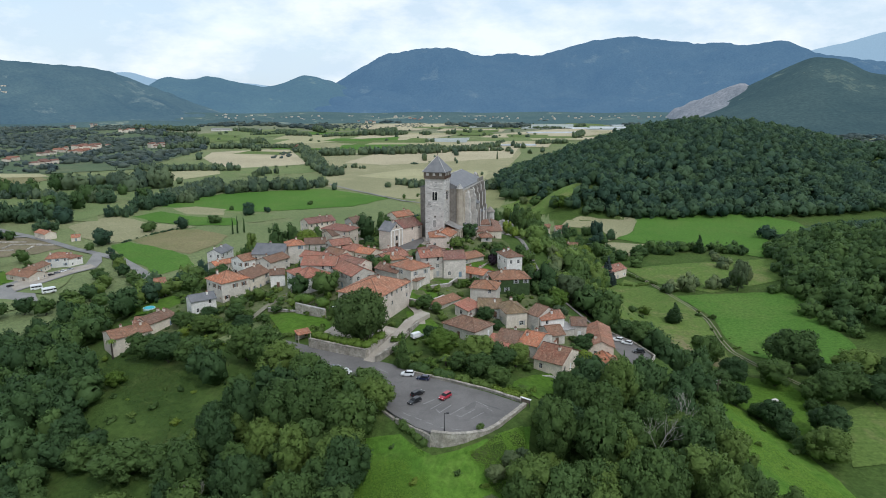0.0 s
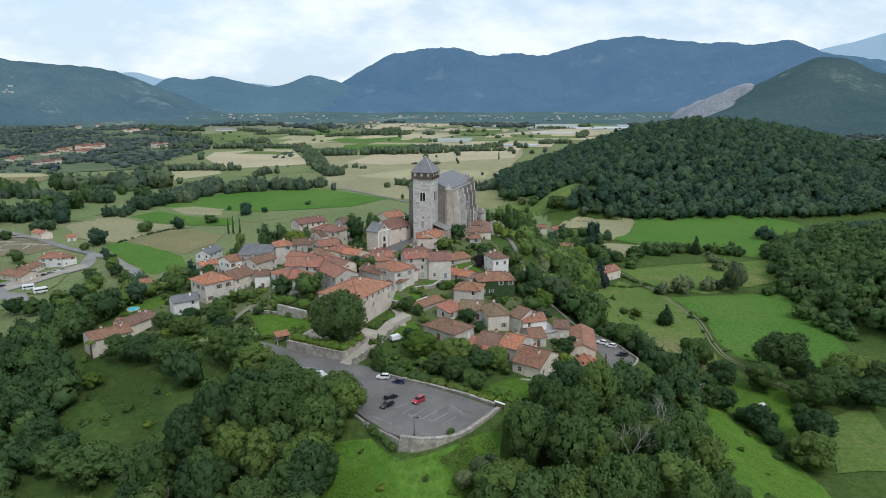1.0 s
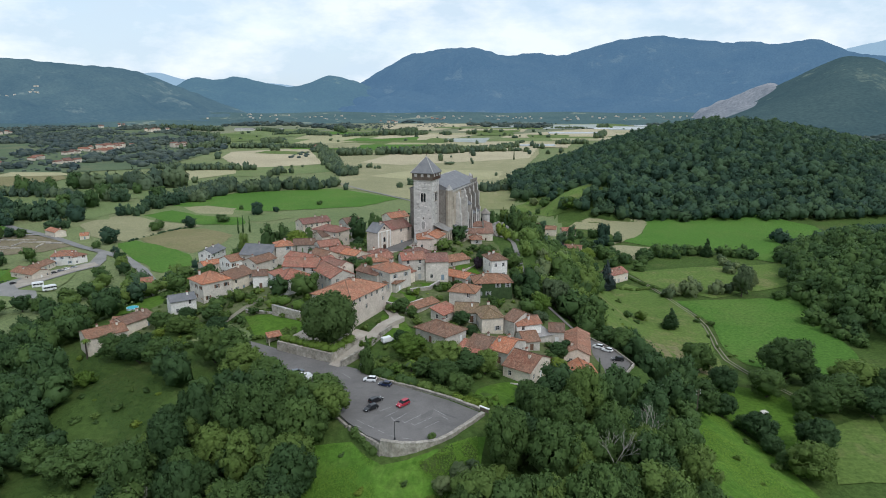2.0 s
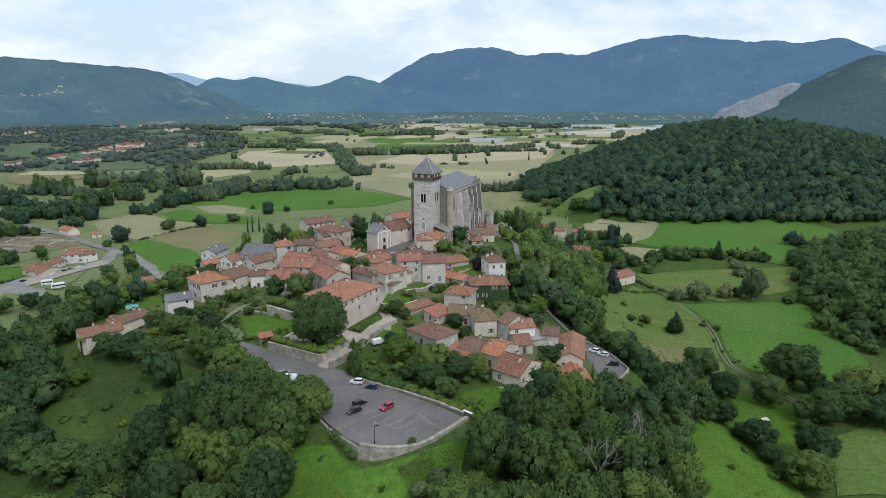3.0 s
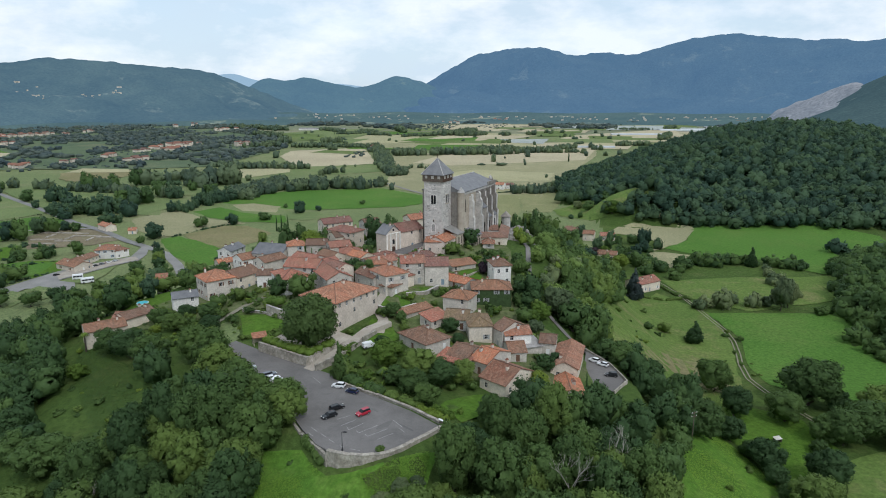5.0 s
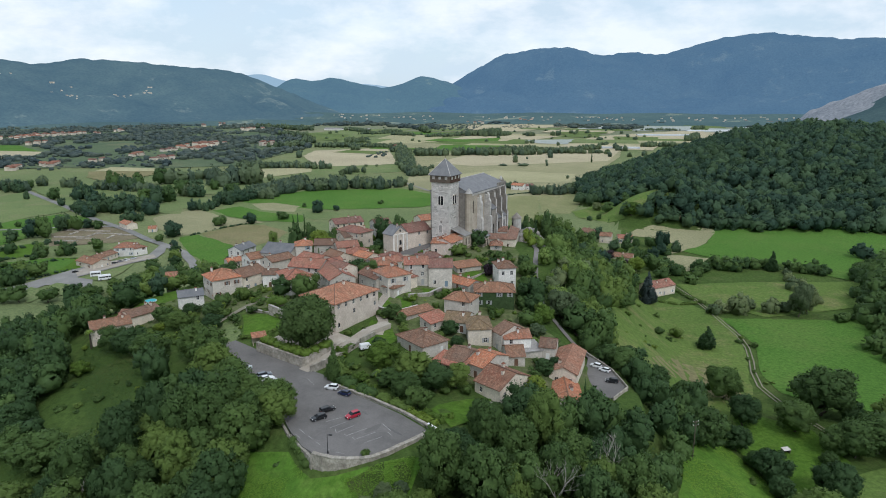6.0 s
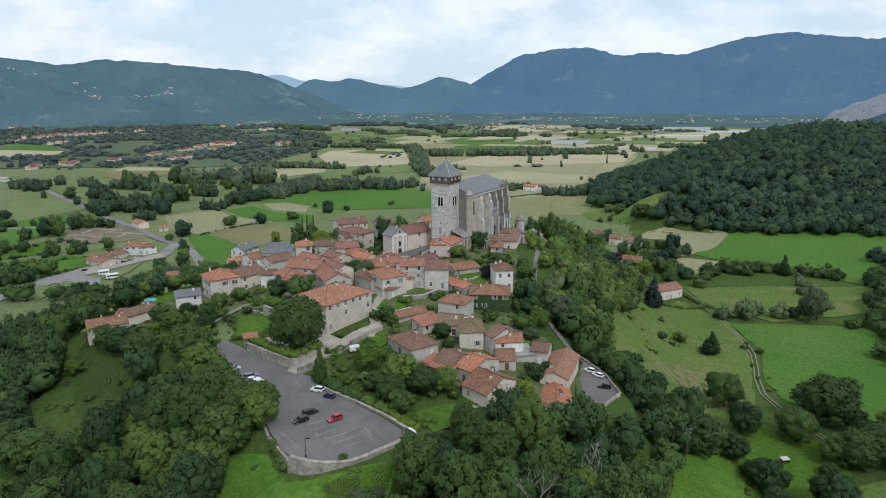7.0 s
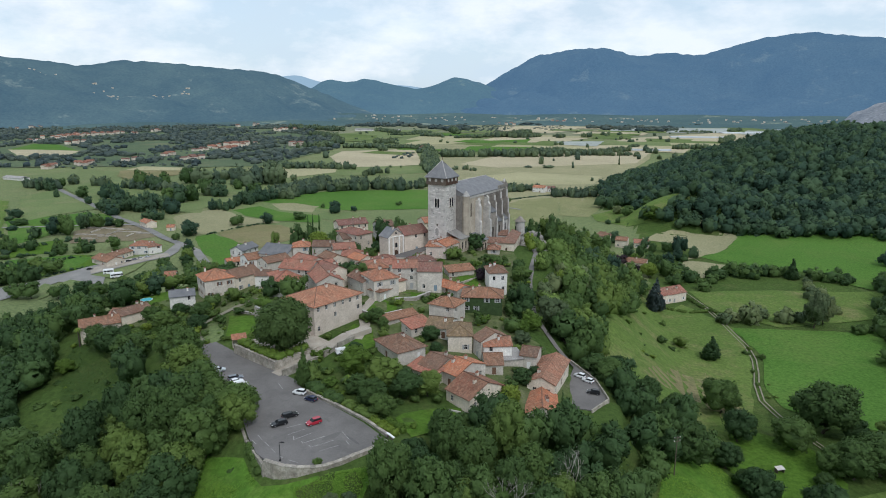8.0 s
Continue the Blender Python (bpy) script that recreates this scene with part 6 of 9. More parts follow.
part("gallery_roof", bm, ROOF["tile"], cloister, "faded terracotta tile roof")
bm = bmesh.new()
panel(bm, pose(0, 0, 0), WC, -4, E0, [(1.5 + 3 * k, 2.3 + 3 * k, 3.4, 4.8) for k in range(3)])
panel(bm, pose(WC, 0, 0, 0, 0, 84.8), DC, -9, E0, [(1.6 + 2 * k, 2.9 + 2 * k, 4.6, 6.4) for k in range(9)])
panel(bm, pose(0, 3.7, 0), WC - 3.6, -3, E0 + 1.3, [])
part("wall", bm, WALL["pale"], cloister, "pale rough stone outer wall")
# dark blocks fill both galleries to give the look of deep shade
part("gallery_shade", box(0.4, WC - 0.5, 0.4, 3.4, 0, E0 - 0.3), WOOD_DARK, cloister, "dark block in place of shade in the gallery")
bm = bmesh.new()
add_box(bm, 0.5, DC - 0.5, 0.45, 3.2, 1, E0 - 0.3, pose(WC, 0, 0, 0, 0, 84.8))
part("gallery_shade", bm, WOOD_DARK, cloister, "dark block in place of shade in the gallery")
bm = bmesh.new()
for k in range(7):
    add_box(bm, 0.5 + k * 1.2, 0.8 + k * 1.2, DC - 8.8, DC - 8.4, 2, E0 - 0.2)
add_box(bm, 0.3, 8, DC - 8.9, DC - 8.3, E0 - 0.4, E0 + 0.3)
# this wall is coloured dark for the shade behind the pillars
part("back_wall", box(0.3, 8, DC - 7.2, DC - 6.9, 0, E0 + 0.2), WOOD_DARK, cloister, "dark wall standing in for shade behind the arcade")
part("arcade", bm, STONE, cloister, "row of small stone arcade pillars")

# ---- the chapel's front ----
front = pose(-chapel_size[0] / 2, chapel_size[1] / 2, 0, 0, 0, 270)
run = chapel_size[1]
for u in (0.35, 2.3, run - 2.3, run - 0.35):
    bm = bmesh.new()
    add_box(bm, u - 0.28, u + 0.28, -0.22, -0.002, -0.5, chapel_eave - 0.2, front)
    part("pilaster", bm, WALL["white"], chapel)
bm = bmesh.new()
add_box(bm, 0.1, run - 0.1, -0.3, -0.002, chapel_eave - 0.2, chapel_eave + 0.15, front)
part("cornice", bm, WALL["white"], chapel)
for u, z, w, h, mat, name in ((run / 2, 0.2, 1.7, 3.4, WOOD_DARK, "door"), (run / 2, 4.6, 1.1, 2.0, GLASS, "window"), (run / 2, chapel_eave + 0.9, 0.8, 0.9, GLASS, "window")):
    bm = bmesh.new()
    add_arch(bm, front, u, z, w, h, -0.06, 0.0)
    part(name, bm, mat, chapel)
    bm = bmesh.new()
    add_box(bm, u - w / 2 - 0.25, u - w / 2, -0.14, -0.003, z, z + h - w / 2, front)
    add_box(bm, u + w / 2, u + w / 2 + 0.25, -0.14, -0.003, z, z + h - w / 2, front)
    part("stone_surround", bm, STONE, chapel)


# ---- the car park, its retaining wall, terrace and ramp ----
LZ = 2.3


def plate(name, outline, z, mat, label, category, thick=0.5, kind="structure", parent=None):
    """A level plate with thickness, its top at z."""
    bm = bmesh.new()
    add_slab(bm, [(x, y, z) for x, y in outline], thick)
    ob = part(name, bm, mat, parent, label)
    return tagged(ob, label, category, kind=kind) if parent is None else ob


def wall_run(name, line, thick, low, high, mat, label, cap=None, category="wall"):
    """A free-standing wall along a line, with a coping of its own."""
    ob = thing(name, pose(line[0][0], line[0][1], low), label, category)
    for (ax, ay), (bx, by) in zip(line, line[1:]):
        d = Vector((bx - ax, by - ay))
        m = pose(ax - line[0][0], ay - line[0][1], 0, 0, 0, math.degrees(math.atan2(d.y, d.x)))
        bm = bmesh.new()
        add_box(bm, 0, d.length + thick * 0.3, -thick / 2, thick / 2, 0, high - low)
        bmesh.ops.subdivide_edges(bm, edges=bm.edges[:], cuts=3, use_grid_fill=True)
        for v in bm.verts:
            v.co += Vector((0, 0.08 * noise.noise(v.co * 0.9 + Vector((ax, ay, 0))), 0.1 * noise.noise(v.co * 0.7 + Vector((ay, ax, 3)))))
        bmesh.ops.transform(bm, matrix=m, verts=bm.verts)
        part("wall_section", bm, mat, ob)
        if cap:
            n = max(1, int(d.length / 0.9))
            for k in range(n):
                j = stone_rng.uniform(-0.03, 0.03)
                bm = bmesh.new()
                add_box(bm, d.length * k / n + 0.02, d.length * (k + 1) / n - 0.02, -thick / 2 - 0.1 + j, thick / 2 + 0.1 + j, high - low - 0.02, high - low + 0.16 + j)
                bmesh.ops.transform(bm, matrix=m, verts=bm.verts)
                part("coping_stone", bm, cap, ob)
    return ob


LOT = [(-2, 127.6), (2.2, 127.0), (6, 127.3), (9.0, 128.4), (11.6, 130.6), (13.8, 133.6), (15.8, 136.4), (18.9, 141), (11, 147.2), (3, 152), (0, 153.6), (-8, 158), (-13.9, 164.3), (-20.6, 167.6), (-38.5, 177),
       (-49, 183), (-52, 178), (-42, 168), (-36, 159), (-26, 151), (-16, 142), (-11, 135.5), (-6, 130)]
plate("road", LOT, LZ, ASPHALT, "worn grey asphalt car park and street", "road")
STRIPE = mottled("worn_road_paint", (0.28, 0.28, 0.27), (0.46, 0.46, 0.45), 1.2, 6.0, 0.8, 0.1, 0.01, (0.2, 0.19, 0.19))
for ax, ay, bx, by in ((-0.8, 136.6, 1.9, 140.3), (1.7, 135.7, 5.1, 139.6), (4.0, 134.6, 7.6, 138.4), (6.4, 133.6, 9.4, 136.8), (-4.7, 140.9, -2.0, 143.3), (-3.0, 138.2, -0.4, 141.4), (-9.2, 136.5, -7.4, 135.0),
                       (-6.3, 134.2, -4.8, 133.1), (-3.7, 132.1, -2.3, 131.1), (-0.7, 130.0, 0.2, 129.6), (1.8, 129.1, 4.0, 128.7), (-9.3, 134.3, -7.6, 133.0), (-1.6, 138.0, -0.8, 136.6),
                       (1.0, 136.5, 1.7, 135.7), (3.2, 135.4, 4.0, 134.6), (8.0, 142.2, 10.6, 139.6), (10.2, 138.8, 11.4, 137.6), (-17.5, 161.5, -14.5, 158.4)):
    d = Vector((bx - ax, by - ay))
    bm = bmesh.new()
    add_box(bm, 0, d.length, -0.05, 0.05, 0, 0.006, pose(ax, ay, LZ + 0.002, 0, 0, math.degrees(math.atan2(d.y, d.x))))
    tagged(part("road_marking", bm, STRIPE), "worn white painted parking line on asphalt", "road marking", kind="structure")
PATCH = mottled("patched_asphalt", (0.12, 0.116, 0.113), (0.16, 0.155, 0.15), 0.3, 5.0, 0.9, 0.1, 0.01)
for x, y, a, b, turn in ((6.5, 139.8, 2.4, 0.9, 60), (11.5, 139.5, 2.6, 0.35, -35), (-30, 172.5, 5.0, 0.5, -30), (2.5, 146.5, 1.4, 0.3, -40)):
    bm = bmesh.new()
    bmesh.ops.create_circle(bm, cap_ends=True, segments=14, radius=1.0)
    for v in bm.verts:
        v.co *= 1 + 0.35 * noise.noise(v.co * 1.7 + Vector((x, y, 0)))
    bmesh.ops.transform(bm, matrix=pose(x, y, LZ + 0.004, 0, 0, turn) @ Matrix.Diagonal((a, b, 1, 1)), verts=bm.verts)
    tagged(part("asphalt_patch", bm, PATCH), "dark tar patch in the asphalt", "road", kind="structure")
FRONT = [(-2.6, 127.2), (-0.2, 126.6), (2.4, 126.3), (5, 126.4), (7.4, 127), (9.6, 128), (12.0, 130.2), (14.2, 133.2), (16.4, 136.2), (19.4, 140.4)]
wall_run("retaining_wall", FRONT, 0.8, -2.6, 2.75, RUBBLE, "curved rubble stone retaining wall of the car park", RUBBLE)
wall_run("retaining_wall", [(-2.6, 126.8), (-5.5, 129.5), (-10.6, 134.4)], 0.6, -1.5, 2.05, RUBBLE, "low rubble stone edge of the car park")
wall_run("retaining_wall", [(-53, 178), (-43, 168), (-36.6, 158.8), (-26.5, 150.6), (-16.5, 141.6), (-11.4, 135.2)], 0.6, -4.5, 1.9, RUBBLE, "overgrown rubble wall holding up the street")
wall_run("garden_wall", [(-8.2, 158.4), (0.6, 153.9), (3.6, 152.3), (11.6, 147.7), (18.6, 142.4)], 0.5, 1.4, 2.75, RUBBLE, "low stone garden wall beside the car park", RUBBLE)

# terrace with its wall, hedge and gravel
TER = [(-21.4, 168.2), (-16.2, 179.6), (-13.5, 186), (-25, 193), (-34, 188), (-38.6, 176.6)]
plate("terrace", TER, 4.4, GRAVEL, "raised gravel terrace before the big house", "terrace", 3.0)
wall_run("terrace_wall", [(-16.2, 179.8), (-21.5, 168.0), (-38.8, 176.6)], 0.5, 1.2, 4.9, RUBBLE, "stained rubble terrace wall with a stone coping", RUBBLE)
bm = bmesh.new()
ramp_line = [(-20.6, 166.0, 2.35), (-15.0, 177.0, 3.9), (-10.0, 190.5, 5.6), (-5.4, 196, 6.3)]
for (a, b, c), (d, e, f) in zip(ramp_line, ramp_line[1:]):
    s = Vector((e - b, -(d - a))).normalized() * 1.7
    add_slab(bm, [(a - s.x, b - s.y, c), (a + s.x, b + s.y, c), (d + s.x, e + s.y, f), (d - s.x, e - s.y, f)], 1.5)
tagged(part("ramp", bm, GRAVEL), "pale gravel ramp up to the big house", "ramp", kind="structure")
wall_run("parapet", [(-18.4, 165.6), (-15.5, 171.2), (-12.6, 177.4)], 0.4, 1.5, 3.9, RUBBLE, "low stone parapet of the ramp", RUBBLE)
wall_run("parapet", [(-12.2, 178.4), (-10.4, 183)], 0.35, 2.5, 4.6, RUBBLE, "grey stone parapet of the ramp", RUBBLE)
wall_run("parapet", [(-10.2, 183.4), (-7.6, 189.6)], 0.35, 2.5, 5.4, RUBBLE, "grey stone parapet of the ramp", RUBBLE)
wall_run("garden_wall", [(-49.5, 207.2), (-38.4, 200.2)], 0.6, 1.5, 5.6, RUBBLE, "tall pale garden wall under the pergola", STONE)
wall_run("garden_wall", [(-60, 211), (-50, 208)], 0.4, 0.5, 2.6, RUBBLE, "pale garden wall", STONE)
wall_run("garden_wall", [(-14.5, 210), (-9.6, 206.4), (-3.4, 206.6), (0.4, 211.4)], 0.5, 4.0, 7.0, RUBBLE, "mossy rubble garden wall", STONE)
wall_run("garden_wall", [(-4.4, 218.6), (2, 221.4), (5.2, 229)], 0.5, 5.0, 8.2, RUBBLE, "mossy rubble garden wall", STONE)
wall_run("garden_wall", [(54.0, 210), (61.6, 197.8), (65.2, 186), (61, 178.5)], 0.35, -7, -4.2, RUBBLE, "pale low wall round the small car park", None)
plate("road", [(55.5, 208.2), (59.9, 203.5), (64.6, 187), (61, 179.5), (54, 180), (54, 195.3)], -4.85, ASPHALT, "small grey asphalt car park behind the houses", "road")
wall_run("garden_wall", [(11, 236), (20, 252)], 0.4, 5, 9.0, RUBBLE, "low garden wall", None)
wall_run("garden_wall", [(27, 163), (38, 161), (46, 160)], 0.4, -4.5, -0.4, STONE, "low pale garden wall above the wood", None)


# ---- vehicles ----
TYRE = plain_paint("tyre_rubber", (0.02, 0.02, 0.02), 0.8)
RIM = plain_paint("wheel_rim", (0.45, 0.45, 0.46), 0.35, 0.7)
LAMP_GLASS = plain_paint("lamp_glass", (0.7, 0.7, 0.68), 0.15)
REAR_LAMP = plain_paint("rear_lamp_red", (0.4, 0.02, 0.02), 0.2)
BUMPER = plain_paint("black_plastic", (0.03, 0.03, 0.032), 0.6)


def coat(name, colour):
    m, n, l, b = material(name, 0.35)
    b.inputs["Base Color"].default_value = (*colour, 1)
    b.inputs["Coat Weight"].default_value, b.inputs["Coat Roughness"].default_value = 0.8, 0.1
    return m


COATS = {"red": coat("red_car_paint", (0.36, 0.02, 0.04)), "black": coat("black_car_paint", (0.012, 0.013, 0.015)), "navy": coat("navy_car_paint", (0.012, 0.02, 0.06)),
         "white": coat("white_car_paint", (0.75, 0.76, 0.77)), "silver": coat("silver_car_paint", (0.42, 0.46, 0.48)), "grey": coat("grey_car_paint", (0.16, 0.18, 0.21))}


def loft(sections):
    """A closed body through rings of (x, half width, low, high), with its upper edges drawn in."""
    bm = bmesh.new()
    rings = []
    for x, w, z0, z1, tuck in sections:
        pts = [(-w * 0.96, z0), (w * 0.96, z0), (w, z0 + (z1 - z0) * 0.3), (w, z0 + (z1 - z0) * 0.7), (w * tuck, z1), (-w * tuck, z1), (-w, z0 + (z1 - z0) * 0.7), (-w, z0 + (z1 - z0) * 0.3)]
        rings.append([bm.verts.new((x, y, z)) for y, z in pts])
    for a, b in zip(rings, rings[1:]):
        for k in range(8):
            bm.faces.new((a[k], b[k], b[(k + 1) % 8], a[(k + 1) % 8]))
    bm.faces.new(rings[0]), bm.faces.new(rings[-1][::-1])
    bmesh.ops.recalc_face_normals(bm, faces=bm.faces[:])
    return bm


def wheel(parent, x, y, r=0.32):
    bm = bmesh.new()
    bmesh.ops.create_cone(bm, cap_ends=True, segments=14, radius1=r, radius2=r, depth=0.2)
    bmesh.ops.rotate(bm, matrix=Euler((radians(90), 0, 0)).to_matrix(), verts=bm.verts)
    bmesh.ops.translate(bm, vec=(x, y, r), verts=bm.verts)
    tyre = part("wheel", bm, TYRE, parent)
    bm = bmesh.new()
    bmesh.ops.create_cone(bm, cap_ends=True, segments=10, radius1=r * 0.6, radius2=r * 0.55, depth=0.22)
    bmesh.ops.rotate(bm, matrix=Euler((radians(90), 0, 0)).to_matrix(), verts=bm.verts)
    bmesh.ops.translate(bm, vec=(x, y, r), verts=bm.verts)
    part("rim", bm, RIM, tyre)


def car(x, y, z, yaw, paint, form, label, length=4.0):
    """A parked car; form is hatch, estate or van."""
    ob = thing("van" if form == "van" else "car", pose(x, y, z, 0, 0, yaw) @ Matrix.Scale(0.87, 4), label, "van" if form == "van" else "car", "parked vehicles")
    h, w = length / 2, 0.86 if form != "van" else 0.93
    belt, top = (0.92, 1.46) if form != "van" else (1.05, 1.95)
    if form == "suv":
        belt, top = 1.02, 1.62
    part("body", loft([(-h, w * 0.9, 0.32, belt - 0.1, 0.9), (-h * 0.85, w, 0.24, belt, 0.94), (h * 0.35, w, 0.24, belt, 0.94), (h * 0.8, w * 0.97, 0.26, belt - 0.14, 0.9), (h, w * 0.84, 0.34, belt - 0.3, 0.86)]), COATS[paint], ob)
    rear = {"hatch": -0.86, "estate": -0.97, "suv": -0.94, "van": -0.99}[form]
    front = 0.42 if form != "van" else 0.62
    g0, g1 = (rear + 0.1, front - 0.32) if form != "van" else (rear + 0.01, front - 0.22)
    cab = loft([(h * rear, w * 0.86, belt - 0.02, belt + 0.03, 0.95), (h * g0, w * 0.84, belt - 0.02, top - 0.06, 0.86), (h * (g0 + g1) / 2, w * 0.84, belt - 0.02, top - 0.04, 0.86), (h * g1, w * 0.84, belt - 0.02, top - 0.06, 0.86), (h * front, w * 0.88, belt - 0.02, belt + 0.03, 0.95)])
    part("window_glass", cab, GLASS if form != "van" else COATS[paint], ob, "dark tinted car windows" if form != "van" else "")
    part("car_roof", loft([(h * (g0 - 0.02), w * 0.7, top - 0.07, top - 0.02, 0.95), (h * (g0 + g1) / 2, w * 0.73, top - 0.07, top, 0.95), (h * (g1 + 0.02), w * 0.7, top - 0.07, top - 0.02, 0.95)]), COATS[paint], ob)
    for sx in (-0.62, 0.62):
        for sy in (-1, 1):
            wheel(ob, h * sx, sy * (w - 0.07))
    for sy in (-1, 1):
        part("headlight", box(h * 0.9, h * 0.985, sy * w * 0.62 - 0.16, sy * w * 0.62 + 0.16, belt - 0.36, belt - 0.22), LAMP_GLASS, ob)
        part("rear_light", box(-h * 1.005, -h * 0.95, sy * w * 0.72 - 0.1, sy * w * 0.72 + 0.1, belt - 0.35, belt - 0.12), REAR_LAMP, ob)
        part("mirror", box(h * 0.3, h * 0.36, sy * (w + 0.12) - 0.08, sy * (w + 0.12) + 0.08, belt, belt + 0.14), COATS[paint], ob)
    part("bumper", box(h * 0.93, h * 1.01, -w * 0.75, w * 0.75, 0.3, 0.5), BUMPER, ob)
    part("bumper", box(-h * 1.01, -h * 0.95, -w * 0.8, w * 0.8, 0.32, 0.52), BUMPER, ob)
    return ob


car(0.5, 143.9, LZ, 230, "red", "suv", "glossy red hatchback parked alone on the asphalt")
car(-6.2, 145.7, LZ, 46, "black", "estate", "black estate car parked on the asphalt", 4.3)
car(-6.8, 141.6, LZ, 226, "black", "hatch", "black saloon parked on the asphalt", 4.2)
car(-9.3, 156.9, LZ, 175, "white", "suv", "white compact car parked along the hedge", 3.9)
car(-5.1, 154.4, LZ, 165, "navy", "hatch", "navy blue car parked along the garden wall", 3.8)
car(-36.1, 164.3, LZ, 33, "silver", "hatch", "pale silver car parked by the street", 3.8)
car(-29.2, 160.9, LZ, 45, "grey", "estate", "slate grey people carrier parked beside others", 4.4)
car(-27.6, 158.9, LZ, 45, "white", "hatch", "white car parked in a row", 3.7)
car(-25.6, 157.4, LZ, 50, "white", "van", "small white delivery van parked in a row", 4.0)
car(-29.9, 154.6, LZ, 30, "white", "hatch", "white car half hidden under the trees", 3.8)
car(57.2, 199.2, -4.85, 150, "white", "suv", "white car parked under a tree", 3.9)
car(59.6, 196.6, -4.85, 150, "white", "hatch", "white car parked by the low wall", 3.9)
car(61.2, 189.3, -4.85, 175, "black", "suv", "dark car parked by the low wall", 4.1)
car(-7.7, 181.0, float(ground(-7.7, 181.0)) + 0.2, 40, "white", "van", "white van parked in the garden below the ramp", 4.6)
for x, y, yaw, paint, form in ((-236.6, 339, 60, "black", "hatch"), (-236.4, 354.4, 70, "white", "estate"), (-229.8, 353.4, 65, "black", "hatch"), (-228.6, 357.6, 65, "white", "suv"), (-227.4, 361.4, 65, "black", "hatch"),
                               (-226.3, 365.6, 65, "grey", "hatch"), (-224.9, 369.6, 65, "white", "estate"), (-223.2, 374.0, 65, "silver", "hatch")):
    car(x, y, float(ground(x, y)) + 0.43, yaw, paint, form, f"{paint} car parked along the bus park")


def coach(x, y, yaw, length, label):
    """A long white coach or camper van."""
    ob = thing("coach", pose(x, y, float(ground(x, y)) + 0.3, 0, 0, yaw), label, "bus", "parked vehicles")
    h = length / 2
    part("body", loft([(-h, 1.15, 0.4, 2.75, 0.92), (-h + 0.3, 1.25, 0.35, 2.95, 0.9), (h - 0.4, 1.25, 0.35, 2.95, 0.9), (h, 1.1, 0.45, 2.6, 0.9)]), COATS["white"], ob)
    for sy in (-1, 1):
        for k in range(int(length / 1.6)):
            part("window", box(-h + 0.5 + k * 1.6, -h + 1.95 + k * 1.6, sy * 1.262 - 0.01, sy * 1.262 + 0.01, 1.5, 2.3), GLASS, ob)
        for sx in (-0.6, 0.6):
            wheel(ob, h * sx, sy * 1.14, 0.45)
    part("windscreen", box(h - 0.02, h + 0.012, -0.95, 0.95, 1.2, 2.3), GLASS, ob)


coach(-219, 334, 35, 5.6, "white camper van on the grass verge")
coach(-209, 328.5, 42, 6.6, "white coach on the grass verge")

# ---- street furniture ----
lamp = thing("street_lamp", pose(0.3, 128.4, LZ), "slim dark street lamp at the edge of the car park", "street lamp")
bm = bmesh.new()
bmesh.ops.create_cone(bm, cap_ends=True, segments=8, radius1=0.09, radius2=0.05, depth=4.2)
bmesh.ops.translate(bm, vec=(0, 0, 2.1), verts=bm.verts)
part("pole", bm, BUMPER, lamp)
part("arm", box(0, 0.7, -0.04, 0.04, 4.12, 4.2), BUMPER, lamp)
part("lamp_head", loft([(0.35, 0.16, 4.14, 4.3, 0.7), (0.9, 0.18, 4.12, 4.34, 0.7), (1.1, 0.1, 4.14, 4.26, 0.7)]), BUMPER, lamp)
part("lamp_base", box(-0.16, 0.16, -0.16, 0.16, 0, 0.35), BUMPER, lamp)

board_ob = thing("sign_board", pose(19.6, 140.6, LZ - 0.4, 0, 0, -38), "long white notice panel on two posts at the wall's end", "sign")
part("panel", box(-1.4, 1.4, -0.25, 0.25, 1.9, 2.05), WHITE, board_ob)
for k in (-1.1, 1.1):
    part("post", box(k - 0.05, k + 0.05, -0.05, 0.05, 0, 1.9), BUMPER, board_ob)
part("frame", box(-1.2, 1.2, -0.04, 0.04, 0.9, 1.7), WOOD, board_ob)

post = thing("signpost", pose(-12.3, 162.6, LZ), "thin post with a small white sign", "sign")
part("pole", box(-0.04, 0.04, -0.04, 0.04, 0, 2.3), RIM, post)
part("plate", box(-0.3, 0.3, -0.06, -0.04, 1.7, 2.3), WHITE, post)


def power_pole(x, y, height, label):
    """A timber pole with two cross-arms and insulators."""
    ob = thing("power_pole", pose(x, y, float(ground(x, y)), 0, 0, 30), label, "power pole")
    bm = bmesh.new()
    bmesh.ops.create_cone(bm, cap_ends=True, segments=7, radius1=0.16, radius2=0.1, depth=height)
    bmesh.ops.translate(bm, vec=(0, 0, height / 2), verts=bm.verts)
    part("pole", bm, WOOD, ob)
    for k in (0.5, 1.5):
        part("cross_arm", box(-0.9, 0.9, -0.06, 0.06, height - k, height - k + 0.14), WOOD, ob)
        for u in (-0.8, 0.0, 0.8):
            part("insulator", box(u - 0.06, u + 0.06, -0.06, 0.06, height - k + 0.14, height - k + 0.4), LAMP_GLASS, ob)
    return ob


power_pole(82, 178, 11, "wooden power pole on the grassy end of the spur")
power_pole(-205, 388, 8, "wooden power pole by the bus park")

